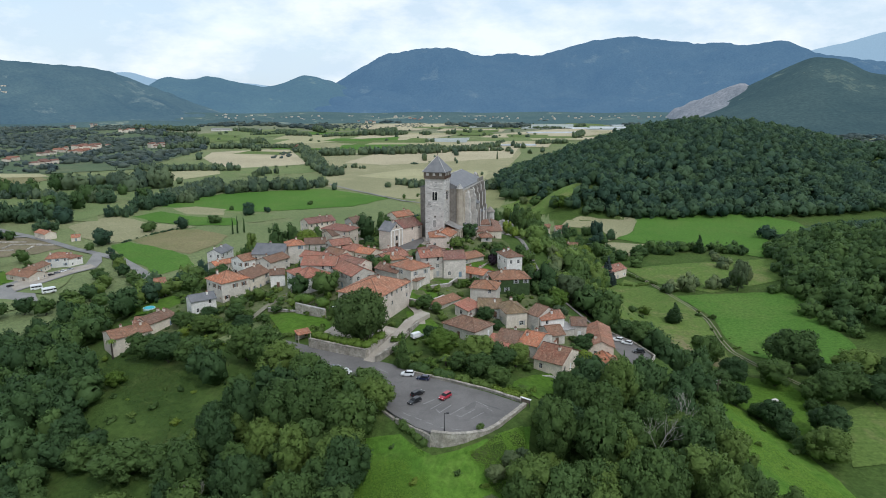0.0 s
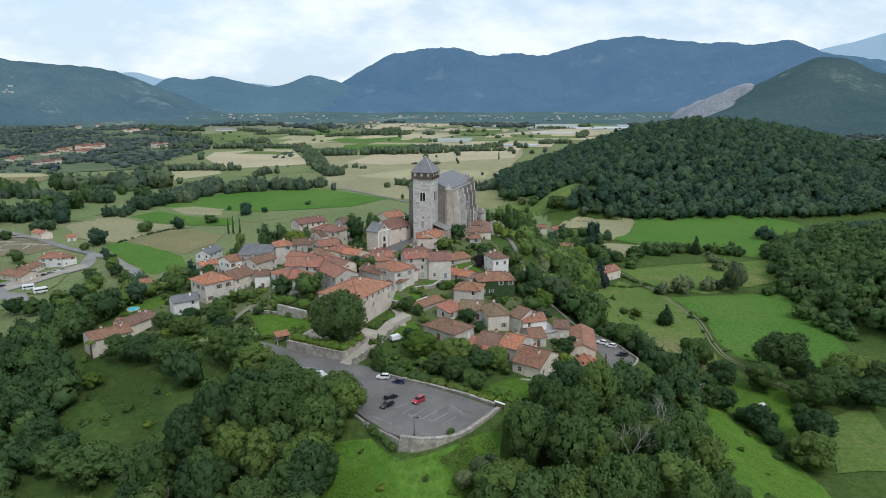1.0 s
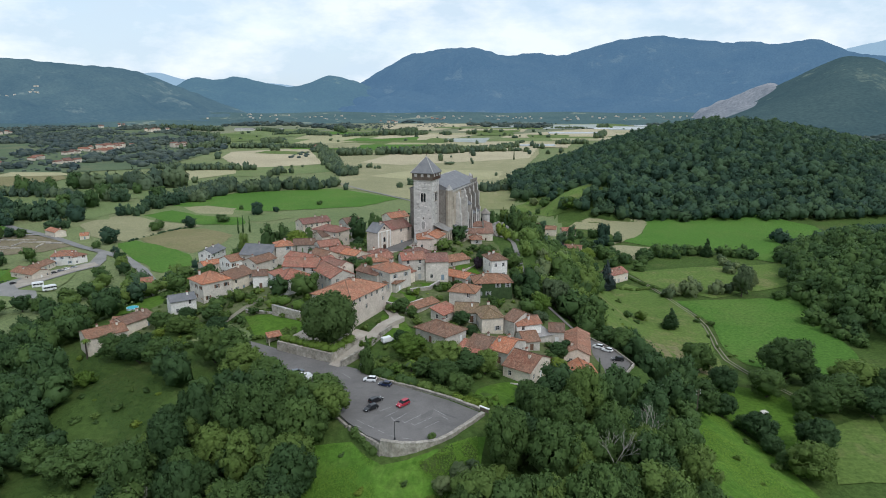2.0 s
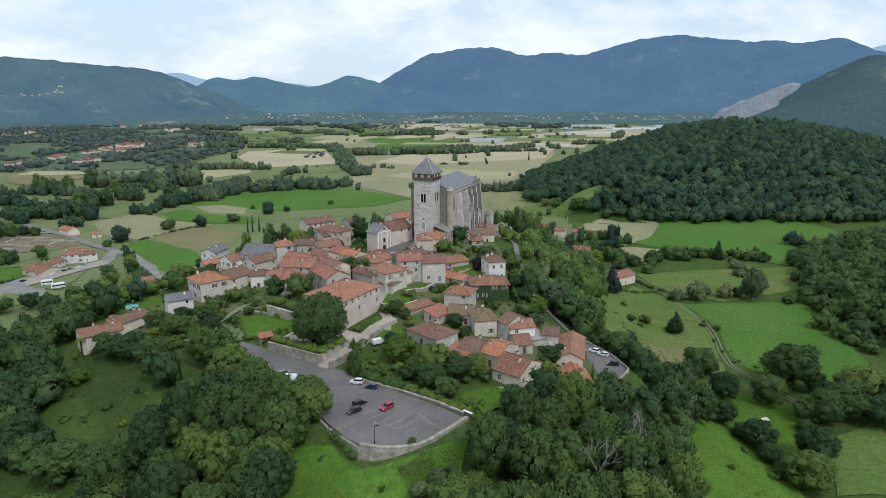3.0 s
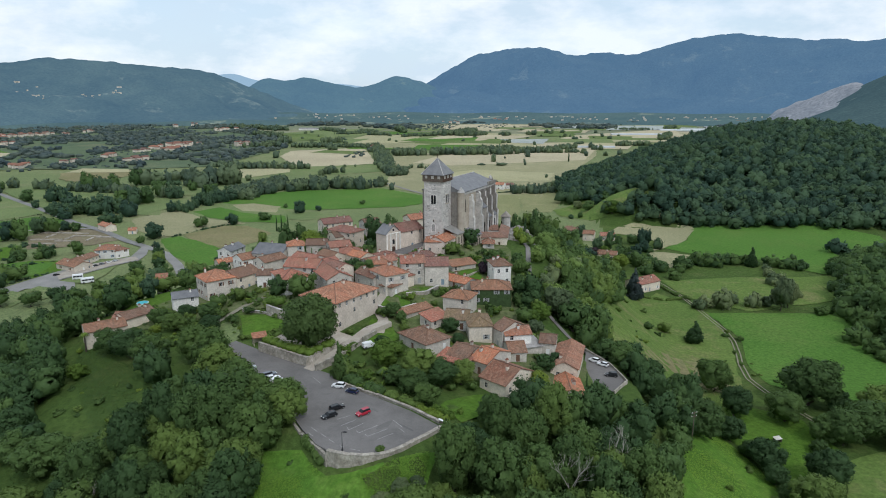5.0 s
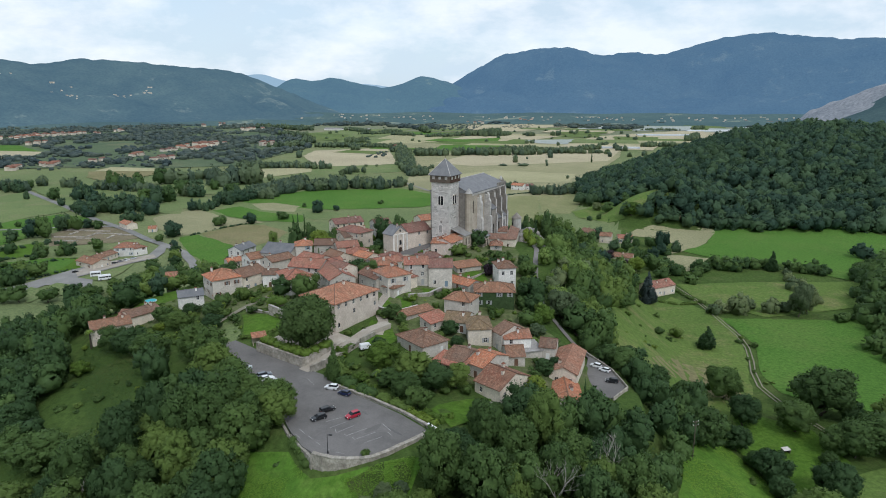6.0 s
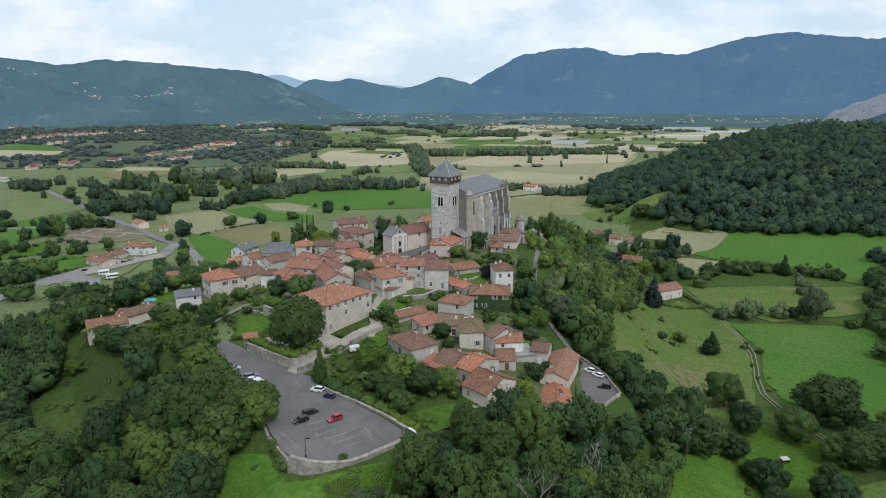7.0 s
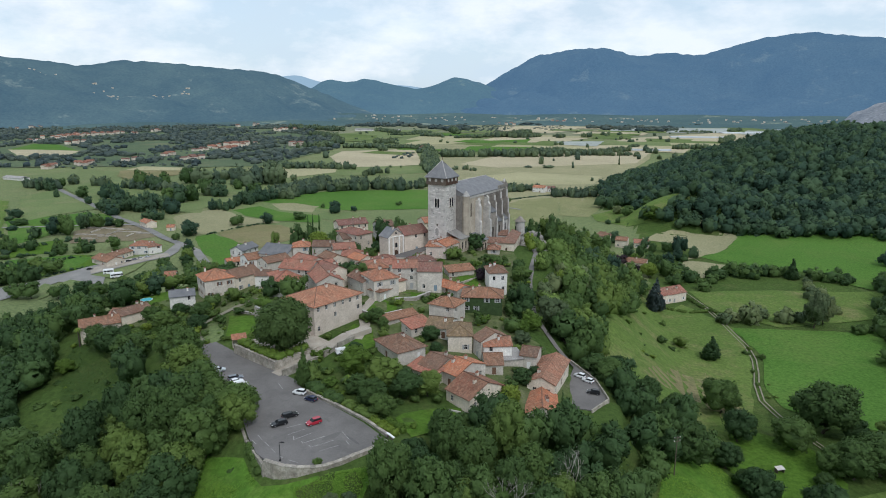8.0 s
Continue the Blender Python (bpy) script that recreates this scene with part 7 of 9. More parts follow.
# ---- the excavated plot: low foundations ----
for x, y, length, turn in ((-325, 446, 16, 8), (-318, 436, 12, 98), (-306, 447, 20, 5), (-300, 434, 14, 95), (-290, 440, 18, 8), (-312, 424, 22, 12), (-296, 422, 14, 10), (-282, 430, 10, 100), (-276, 438, 12, 8), (-304, 412, 16, 14)):
    bm = bmesh.new()
    add_box(bm, -length / 2, length / 2, -0.6, 0.6, -0.3, 0.75)
    bmesh.ops.subdivide_edges(bm, edges=bm.edges[:], cuts=3, use_grid_fill=True)
    for v in bm.verts:
        v.co += Vector((0, 0.2, 0.35)) * noise.noise(v.co * 0.5 + Vector((x, y, 0)))
    ob = part("ruined_wall", bm, RUBBLE)
    ob.matrix_basis = pose(x, y, PLAIN + 0.3, 0, 0, turn)
    tagged(ob, "low ruined stone foundation on bare earth", "ruin", "excavated foundations")

# ---- garden things ----
hut = thing("garden_hut", pose(-42.6, 185.2, float(ground(-42.6, 185.2)), 0, 0, 35), "small open garden hut with an orange tile roof", "hut")
bm = bmesh.new()
add_slab(bm, [(-2.2, -1.5, 2.3), (2.2, -1.5, 2.3), (2.2, 1.5, 3.1), (-2.2, 1.5, 3.1)], 0.15, bm.loops.layers.uv.new("UVMap"))
part("roof", bm, ROOF["orange"], hut)
for sx in (-1.9, 1.9):
    for sy in (-1.2, 1.2):
        part("post", box(sx - 0.1, sx + 0.1, sy - 0.1, sy + 0.1, -0.3, 2.4), WALL["pale"], hut)
part("back_wall", box(-1.8, 1.8, 1.22, 1.38, -0.3, 2.6), WALL["pale"], hut)

pool = thing("swimming_pool", pose(-109.6, 229.5, float(ground(-109.6, 229.5)) + 0.1), "round turquoise garden pool on the lawn", "pool")
bm = bmesh.new()
bmesh.ops.create_cone(bm, cap_ends=True, segments=24, radius1=2.2, radius2=2.2, depth=0.9)
bmesh.ops.translate(bm, vec=(0, 0, 0.3), verts=bm.verts)
part("rim", bm, plain_paint("pool_liner", (0.5, 0.62, 0.66), 0.4), pool)
bm = bmesh.new()
bmesh.ops.create_circle(bm, cap_ends=True, segments=24, radius=2.0)
bmesh.ops.translate(bm, vec=(0, 0, 0.758), verts=bm.verts)
part("water", bm, plain_paint("pool_water", (0.12, 0.52, 0.62), 0.08), pool, "clear turquoise water")

shelter = thing("field_shelter", pose(113, 202, PLAIN, 0, 0, 25), "small pale field shelter on the paddock", "shed")
bm = bmesh.new()
add_slab(bm, [(-1.2, -0.8, 1.5), (1.2, -0.8, 1.5), (1.2, 0.8, 1.8), (-1.2, 0.8, 1.8)], 0.1)
part("roof", bm, STONE, shelter)
for sx in (-1.05, 1.05):
    part("side", box(sx - 0.06, sx + 0.06, -0.65, 0.65, 0, 1.48), WOOD, shelter)
part("back", box(-0.98, 0.98, 0.6, 0.65, 0, 1.6), WOOD, shelter)

pergola = thing("pergola", pose(-42.5, 206.0, 3.4, 0, 0, -30), "timber pergola frame over the garden wall", "pergola")
for sx in (-4.5, -1.5, 1.5, 4.5):
    for sy in (-1.4, 1.4):
        part("post", box(sx - 0.08, sx + 0.08, sy - 0.08, sy + 0.08, -0.6, 2.6), WOOD, pergola)
    part("beam", box(sx - 0.06, sx + 0.06, -1.8, 1.8, 2.6, 2.75), WOOD, pergola)
for x, y, yaw in ((-37.0, 208, 10), (-39.4, 210.5, 60)):
    t = thing("garden_table", pose(x, y, 3.35, 0, 0, yaw), "white plastic garden table beside the pergola", "table")
    part("tabletop", box(-0.8, 0.8, -0.5, 0.5, 0.7, 0.75), WHITE, t)
    for sx in (-0.7, 0.7):
        for sy in (-0.4, 0.4):
            part("leg", box(sx - 0.04, sx + 0.04, sy - 0.04, sy + 0.04, -0.4, 0.7), WHITE, t)

palm_rng = random.Random(8)


def palm(x, y, height, reach, label):
    """A palm: a rough trunk and drooping fronds."""
    ob = thing("palm", pose(x, y, float(ground(x, y)) - 0.1), label, "palm")
    bm = bmesh.new()
    bmesh.ops.create_cone(bm, cap_ends=True, segments=8, radius1=0.28, radius2=0.2, depth=height)
    bmesh.ops.translate(bm, vec=(0, 0, height / 2), verts=bm.verts)
    part("trunk", bm, BARK, ob)
    for k in range(26):
        w, up = k * 2.4, palm_rng.uniform(-0.3, 0.9)
        bm = bmesh.new()
        last = None
        for s in range(5):
            f = s / 4
            r, z = reach * f, height + reach * (up * f - (0.5 + up) * f * f)
            wide = 0.28 * (1 - f) + 0.05
            row = [bm.verts.new((r * math.cos(w) - wide * math.sin(w), r * math.sin(w) + wide * math.cos(w), z - 0.1)), bm.verts.new((r * math.cos(w), r * math.sin(w), z)), bm.verts.new((r * math.cos(w) + wide * math.sin(w), r * math.sin(w) - wide * math.cos(w), z - 0.1))]
            if last:
                bm.faces.new((last[0], last[1], row[1], row[0])), bm.faces.new((last[1], last[2], row[2], row[1]))
            last = row
        part("frond", bm, LEAF_BRIGHT if k % 4 else LEAF_GREY, ob)


palm(0.8, 163.5, 3.2, 1.9, "short palm with yellowing fronds in the garden")
palm(-102.5, 187.5, 6.5, 1.6, "tall palm beside the long house")


# ---- trees, hedges and shrubs of the village ----
for kind, x, y, r, h in (
    ("plane", -24.0, 178.0, 8.4, 18.0), ("fir", -10.8, 162.4, 2.2, 11), ("oak", -41.0, 218.5, 5.6, 12), ("dark", -51.0, 222.0, 4.6, 9.5), ("dark", -28.5, 236, 4.6, 9), ("dark", -22.5, 233.5, 4.6, 9),
    ("dark", -34.5, 233, 3.2, 6), ("dark", 11.5, 279.5, 4.8, 8.5), ("oak", 5.5, 262.5, 4.2, 7), ("bright", -61, 285, 6.5, 14), ("bright", -0.5, 171.5, 5.0, 8.5), ("oak", 9.5, 166.5, 5.6, 9), ("oak", 4.0, 161.0, 3.4, 5.5),
    ("oak", 9.5, 156.5, 4.2, 7.5), ("dark", 15.5, 165.0, 5.0, 8), ("oak", 20.5, 168.0, 4.2, 7), ("oak", 14.0, 151.5, 3.6, 6), ("oak", 22.5, 134, 2.8, 6), ("dark", 25.5, 138.5, 3.2, 6.5), ("oak", 23.5, 127, 3.6, 7.5), ("oak", 22, 120, 3.6, 7.5), ("dark", 27.5, 132, 4.2, 8.5), ("dark", 61.5, 206.5, 5.2, 9), ("dark", 65.5, 201.5, 5.2, 9), ("oak", 40.0, 158.5, 4.2, 6.5),
    ("oak", 33.0, 154.5, 4.0, 6), ("dark", 47, 163, 3.6, 5), ("bright", 40.5, 172, 3.4, 6), ("dark", 42.5, 184.0, 3.2, 5), ("dark", 45.5, 188.0, 2.8, 5), ("dark", 13.5, 197.0, 3.2, 5.5), ("dark", 17, 190.5, 2.4, 4),
    ("oak", -18.5, 142.5, 6.2, 9.5), ("oak", -27.0, 147.0, 6.2, 11), ("oak", -35.0, 154.0, 6.5, 12.5), ("oak", -43.5, 161.0, 6.5, 13.5), ("oak", -49.5, 169.0, 6.2, 13.5), ("oak", -57.0, 175.5, 6.0, 12), ("oak", -72.0, 175.0, 6.0, 10),
    ("dark", -82.0, 180.0, 6.0, 10), ("oak", -91.0, 184.0, 5.5, 9), ("oak", -15.5, 139.0, 4.6, 9), ("dark", -64.0, 196.0, 4.0, 6), ("oak", -77.0, 197.0, 4.5, 7), ("oak", -86.0, 203.0, 4.2, 6.5), ("dark", -70.0, 207.0, 4.0, 6),
    ("oak", -72.0, 217.5, 3.6, 6), ("oak", -66.0, 222.0, 3.4, 6), ("dark", -79.5, 209.0, 3.4, 5.5), ("dark", 21.5, 251.0, 3.2, 7), ("oak", 22.5, 262.0, 3.2, 5), ("grey", 47.0, 228.0, 6.2, 12), ("dark", 52.0, 222.5, 6.5, 13),
    ("oak", 36.0, 213.5, 3.8, 6), ("bright", 41.0, 219.0, 4.0, 6.5), ("grey", 39.5, 207.0, 3.0, 4.5), ("dark", -10.5, 249.5, 2.2, 4), ("dark", -36, 262, 3.0, 5), ("oak", -30.5, 268, 3.2, 5.5), ("dark", -50, 268, 3.5, 6),
    ("oak", 33.6, 224, 2.8, 6), ("dark", 33.2, 232, 3.0, 6.5), ("oak", 32.8, 240, 2.8, 6), ("oak", 32.4, 250, 3.2, 7), ("dark", 31.8, 258, 3.0, 6.5), ("bright", 38.5, 213, 3.0, 5.5), ("cypress", -53, 262, 1.0, 8), ("cypress", -56, 263.5, 1.0, 9), ("oak", -52, 306, 5.0, 8), ("dark", -38, 312, 5, 9), ("dark", -27, 300, 4.0, 8), ("dark", -86, 252, 4.0, 6), ("dark", -95, 262, 4.5, 7), ("cypress", 33.5, 318, 2.0, 12),
    ("cypress", 53.5, 178.5, 0.8, 6), ("dark", -6, 203, 3.4, 5), ("dark", -2.2, 199.5, 2.2, 4), ("grey", -7.0, 205, 2.2, 3.5), ("oak", 4.5, 191.5, 2.0, 3.2), ("dark", -3.6, 180.5, 2.6, 4.5), ("cypress", -91.5, 225, 1.6, 6),
    ("tall", -91, 300, 3.0, 17), ("dark", -79, 300, 5.0, 19), ("oak", -71, 300, 4.6, 17), ("dark", -59.4, 300, 4.4, 13.5), ("dark", -36, 300, 5.2, 15), ("dark", -28.2, 300, 4.4, 14), ("dark", -42, 280, 3.2, 7.2), ("dark", -92.3, 300, 4.4, 12), ("bright", -44, 300, 4.5, 8), ("dark", -56, 252, 3.2, 6), ("oak", -92, 246, 4.0, 7), ("dark", -88, 280, 4.2, 7), ("oak", -76, 292, 4.5, 8), ("oak", -60, 312, 4.8, 8), ("dark", -33, 282, 3.0, 6), ("oak", -101.0, 248.0, 5.0, 9), ("oak", -113, 250, 5.5, 9), ("dark", -122, 240, 5.5, 9), ("oak", -121, 224, 5.0, 8), ("oak", -119, 212, 4.5, 8), ("dark", -92, 262, 4.5, 8), ("oak", -105, 264, 5, 9), ("dark", 29, 337, 4.6, 16), ("oak", 35, 338, 5.0, 19), ("dark", 39.5, 331, 5.4, 20), ("oak", 44.5, 325, 5.6, 22), ("dark", 49.5, 318, 5.6, 16), ("dark", 45, 312, 5.0, 15), ("oak", 40, 318, 4.2, 13),
):
    tree({"oak": "slope", "dark": "slope_dark"}.get(kind, kind) if y > 212 else kind, x, y, r, h, z=4.3 if (x, y) == (-24.0, 178.0) else None)

for x, y, r in ((-6, 158.6, 1.5), (-3.5, 157.4, 1.6), (-1, 156.2, 1.7), (1.5, 154.9, 1.5), (4, 153.8, 1.3), (-2, 159.5, 1.4), (1, 158.5, 1.5), (6, 152.6, 1.4), (20, 147, 1.3), (22.5, 148, 1.2), (13, 148.6, 1.2)):
    tree("light_shrub", x, y, r, r * 1.5)
green_rng = random.Random(33)
shrubs = [p for p in scatter(12, -112, 62, 152, 300, 5.6, lambda x, y: inside(x, y, [(-106, 186), (-104, 240), (-60, 290), (-25, 300), (36, 262), (40, 212), (66, 200), (50, 164), (22, 152), (-4, 160), (-13, 172), (-48, 186), (-60, 182)]))
          if not on_house(*p, 1.4) and not inside(*p, TER) and not inside(*p, LOT) and not any(inside(*p, q) for q in LAWNS) and not inside(*p, [(53, 214), (62, 210), (70, 186), (62, 174), (52, 176)])]
green_rng.shuffle(shrubs)
for x, y in shrubs[:270]:
    r = green_rng.uniform(0.9, 2.6)
    if on_house(x, y, r + 0.3) or inside(x, y, [(-30, 255), (-24, 282), (0, 292), (-3, 268), (-18, 252)]):
        continue
    tree("light_shrub" if green_rng.random() < 0.22 else "shrub", x, y, r, r * green_rng.uniform(1.4, 1.9))

more = [p for p in scatter(44, -112, 62, 152, 300, 4.4, lambda x, y: inside(x, y, [(-106, 186), (-104, 240), (-60, 290), (-25, 300), (36, 262), (40, 212), (66, 200), (50, 164), (22, 152), (-4, 160), (-13, 172), (-48, 186), (-60, 182)]))
        if not on_house(*p, 2.0) and not inside(*p, TER) and not inside(*p, LOT) and not any(inside(*p, q) for q in LAWNS) and not inside(*p, [(53, 214), (62, 210), (70, 186), (62, 174), (52, 176)])
        and not inside(*p, [(-30, 255), (-24, 282), (0, 292), (-3, 268), (-18, 252)])]
wood("garden_plants", [(x, y, r, r * 1.5) for x, y in more[::2] for r in [green_rng.uniform(0.7, 1.7)]], HILL_ROUND, LEAF, "mixed green garden plants between the houses", 61)
wood("garden_plants", [(x, y, r, r * 1.3) for x, y in more[1::3] for r in [green_rng.uniform(0.6, 1.4)]], HILL_ROUND, LEAF_BRIGHT, "fresh green garden plants and climbers", 62)

for outline, count in (([(-98, 180), (-84, 172), (-60, 160), (-53, 148), (-60, 118), (-80, 118), (-86, 145), (-96, 165)], 38), ([(92, 196), (97, 190), (103, 172), (104, 132), (90, 112), (70, 120), (80, 165)], 10), ([(-16, 134), (-9, 130), (-3, 122), (14, 124), (8, 100), (-15, 100)], 9),
                       ([(70, 220), (68, 262), (64, 320), (100, 330), (108, 270), (105, 225)], 16)):
    for k in range(count):
        while True:
            x, y = green_rng.uniform(min(p[0] for p in outline), max(p[0] for p in outline)), green_rng.uniform(min(p[1] for p in outline), max(p[1] for p in outline))
            if inside(x, y, outline):
                break
        r = green_rng.uniform(0.6, 2.2)
        tree("light_shrub" if green_rng.random() < 0.5 else "shrub", x, y, r, r * green_rng.uniform(0.9, 1.6))


def hedge_bed(name, line, width, height, mat, label, z=None):
    """A clipped hedge or bed of foliage: leaf clumps over a dense core, along a line."""
    rng = np.random.default_rng(len(line) + int(abs(line[0][0]) * 10))
    vs, fs, at = [], [], 0
    for (ax, ay), (bx, by) in zip(line, line[1:]):
        run = math.hypot(bx - ax, by - ay)
        for k in range(max(1, int(run / (width * 0.45)))):
            t = rng.random()
            x, y = ax + (bx - ax) * t + rng.normal(0, width * 0.1), ay + (by - ay) * t + rng.normal(0, width * 0.1)
            g = float(ground(x, y)) if z is None else z
            bv, bf = BALLS[rng.integers(6)]
            vs.append(bv * (width * 0.55, width * 0.55, height * 0.55) + (x, y, g + height * 0.42)), fs.append(bf + at)
            at += len(bv)
            n = 44
            d = rng.normal(0, 1, (n, 3)) + (0, 0, 0.4)
            d /= np.linalg.norm(d, axis=1, keepdims=True)
            lv, lf = leaf_sprays(rng, d * (width * 0.6, width * 0.6, height * 0.6) + (x, y, g + height * 0.42), d, 0.26)
            vs.append(lv), fs.append(lf + at)
            at += len(lv)
    return tagged(raw(name, np.concatenate(vs), np.concatenate(fs), mat), label, "hedge")


hedge_bed("hedge", [(-17.6, 178.4), (-21.6, 170.0), (-37.4, 178.2)], 2.9, 1.9, LEAF_BRIGHT, "broad clipped green hedge along the terrace wall", 4.7)
hedge_bed("hedge", [(-8.6, 161.2), (-2, 157.2), (3.0, 154.6)], 3.0, 2.4, LEAF, "thick green hedge above the garden wall")
hedge_bed("hedge", [(-12.4, 171), (-9.4, 164.2)], 2.4, 2.2, LEAF, "thick green hedge beside the ramp")
hedge_bed("hedge", [(4.0, 154.2), (12.4, 149.4)], 2.4, 1.9, LEAF, "loose green hedge above the garden wall")
hedge_bed("hedge", [(13.0, 148.6), (19.6, 143.8)], 1.8, 1.5, LEAF_BRIGHT, "clipped bright green hedge above the garden wall")
hedge_bed("hedge", [(15.6, 149.6), (21.2, 145.4)], 1.2, 1.3, LEAF_BRIGHT, "clipped bright green hedge in the garden")
hedge_bed("hedge", [(-50, 211), (-45, 207.8), (-39, 203.5)], 4.2, 2.6, LEAF_BRIGHT, "yellow-green vine over the pergola", 5.5)
hedge_bed("hedge", [(-52, 214), (-46, 208)], 2.0, 1.6, LEAF_BRIGHT, "yellow-green shrub border by the lawn")
hedge_bed("hedge", [(-41, 193), (-44.5, 188.5), (-50, 188.6)], 1.1, 1.0, LEAF, "low clipped hedge round the lawn")
hedge_bed("hedge", [(-9.4, 133.0), (-5.6, 129.4), (-3.4, 126.6)], 2.0, 1.8, LEAF, "wild green hedge at the car park's edge")
hedge_bed("hedge", [(7.4, 128.2), (8.4, 129.0)], 1.1, 1.6, LEAF, "small shrub growing over the parapet", 2.2)
hedge_bed("hedge", [(10.5, 251.5), (20.5, 254)], 1.4, 2.4, LEAF, "clipped dark garden hedge")
hedge_bed("hedge", [(106, 368), (112, 352), (118, 344)], 1.6, 1.6, LEAF, "clipped hedge round the barn's yard")
hedge_bed("hedge", [(93, 344), (105, 340), (116, 345)], 1.4, 1.4, LEAF, "clipped hedge round the barn's yard")
hedge_bed("hedge", [(-90, 216), (-100, 214)], 1.6, 1.6, LEAF, "green hedge behind the long house")
# the tall grass and brambles on the slope below the car park
tuft_rng = np.random.default_rng(6)


def tall_grass(outline, count, size, lift, mat, label):
    """Tufts of long grass strewn over a slope."""
    xs, ys = [p[0] for p in outline], [p[1] for p in outline]
    pts = np.array([(x, y) for x, y in zip(tuft_rng.uniform(min(xs), max(xs), count * 2), tuft_rng.uniform(min(ys), max(ys), count * 2)) if inside(x, y, outline)][:count])
    z = ground(pts[:, 0], pts[:, 1]) + lift
    v, f = leaf_sprays(tuft_rng, np.column_stack([pts, z]), np.tile((0, 0.0, 2.4), (len(pts), 1)), size)
    up = np.tile((0.0, -0.15, 1.0), (len(v), 1)) + np.repeat(tuft_rng.normal(0, 0.22, (len(pts), 3)), 3, axis=0)
    return tagged(raw("tall_grass", v, f, mat, normals=up / np.linalg.norm(up, axis=1, keepdims=True)), label, "grass", kind="stuff")


tall_grass([(-24, 134), (-10, 131), (-2.4, 124.5), (8, 124), (18, 132), (18, 112), (12, 96), (-22, 96)], 36000, 0.17, 0.3, TUFTS, "lush tall grass and brambles below the car park")
tall_grass([(88, 199), (96, 198), (101, 190), (106, 172), (108, 130), (100, 100), (60, 100), (74, 150), (80, 180)], 26000, 0.17, 0.3, TUFTS, "lush tall grass on the end of the spur")
tall_grass([(-105, 190), (-94, 186), (-70, 168), (-48, 152), (-50, 134), (-55, 108), (-86, 108), (-90, 140), (-100, 165)], 26000, 0.18, 0.3, SLOPE_TUFTS, "rough tall grass and weeds on the slope")

# ---- bare trees standing in the wood ----
DEAD = mottled("bleached_wood", (0.3, 0.28, 0.25), (0.46, 0.44, 0.4), 0.8, 5.0, 0.9, 0.3, 0.03)


def dead_tree(x, y, height, seed):
    """A leafless, bleached tree: trunk and forking branches."""
    rng = random.Random(seed)
    ob = thing("dead_tree", pose(x, y, float(ground(x, y)) - 0.3), "bleached leafless tree standing in the wood", "tree")

    def limb(bm, a, d, length, radius, depth):
        b = a + d * length
        side = d.orthogonal().normalized()
        other = d.cross(side)
        rings = [[bm.verts.new(p + (side * math.cos(w) + other * math.sin(w)) * r) for w in (0, 1.57, 3.14, 4.71)] for p, r in ((a, radius), (b, radius * 0.6))]
        for k in range(4):
            bm.faces.new((rings[0][k], rings[0][(k + 1) % 4], rings[1][(k + 1) % 4], rings[1][k]))
        if depth:
            for _ in range(3):
                turn = (d + Vector((rng.uniform(-0.7, 0.7), rng.uniform(-0.7, 0.7), rng.uniform(0.0, 0.5)))).normalized()
                limb(bm, a + d * length * rng.uniform(0.7, 1.0), turn, length * rng.uniform(0.55, 0.75), radius * 0.55, depth - 1)

    trunk = bmesh.new()
    limb(trunk, Vector((0, 0, 0)), Vector((0.04, 0.02, 1)).normalized(), height * 0.45, 0.24, 0)
    part("trunk", trunk, DEAD, ob)
    for k in range(4):
        bm = bmesh.new()
        w = k * 1.57 + rng.random()
        limb(bm, Vector((0.018, 0.009, 0.45)) * height * rng.uniform(0.8, 1.0), Vector((math.cos(w) * 0.5, math.sin(w) * 0.5, 1)).normalized(), height * 0.26, 0.09, 3)
        part("branch", bm, DEAD, ob)
    return ob


dead_tree(46.5, 126.5, 16, 1)
dead_tree(57.5, 141, 15, 2)
dead_tree(-52, 118.5, 12, 3)

VILLAGE = [(-114, 182), (-116, 215), (-98, 300), (-70, 340), (-20, 350), (32, 312), (33, 262), (37, 216), (62, 208), (72, 182), (56, 166), (34, 160), (25, 140),
           (12, 122), (-10, 125), (-18, 138), (-28, 150), (-50, 158), (-80, 176)]
CLEARINGS = [
    [(-19, 137), (-8, 134), (15, 128), (18, 120), (10, 96), (-17, 96)],
    [(14, 128), (20, 143), (28, 144), (28, 131), (20, 121)],
    [(-103, 190), (-96, 186), (-71, 166), (-52, 152), (-55, 142), (-58, 125), (-62, 112), (-80, 112), (-86, 143), (-97, 165)],
    [(62, 214), (61, 240), (65, 258), (70, 276), (76, 298), (81, 330), (80, 372), (125, 372), (125, 206), (80, 203)],
    [(62, 120), (78, 165), (81, 182), (88, 200), (112, 200), (118, 170), (112, 120)],
    [(-170, 230), (-125, 225), (-120, 290), (-150, 330), (-200, 300)],
]


FOOT_WOOD = [(28, 335), (76, 320), (76, 380), (68, 430), (62, 488), (30, 495), (22, 420)]


EAST_FLANK = [(40, 214), (62, 214), (66, 258), (77, 298), (82, 345), (26, 345), (31, 300), (34, 262), (38, 232)]


def in_wood(x, y):
    g = float(ground(x, y))
    return (g > PLAIN + 2.5 or inside(x, y, FOOT_WOOD)) and not inside(x, y, VILLAGE) and not inside(x, y, EAST_FLANK) and not any(inside(x, y, c) for c in CLEARINGS)


tree_rng = random.Random(5)
spur_trees = [p for p in scatter(3, -185, 112, 92, 496, 7.1, in_wood) if not on_house(*p, 3)]
spur_trees.sort(key=lambda p: p[1] + 0.25 * abs(p[0] - 10))
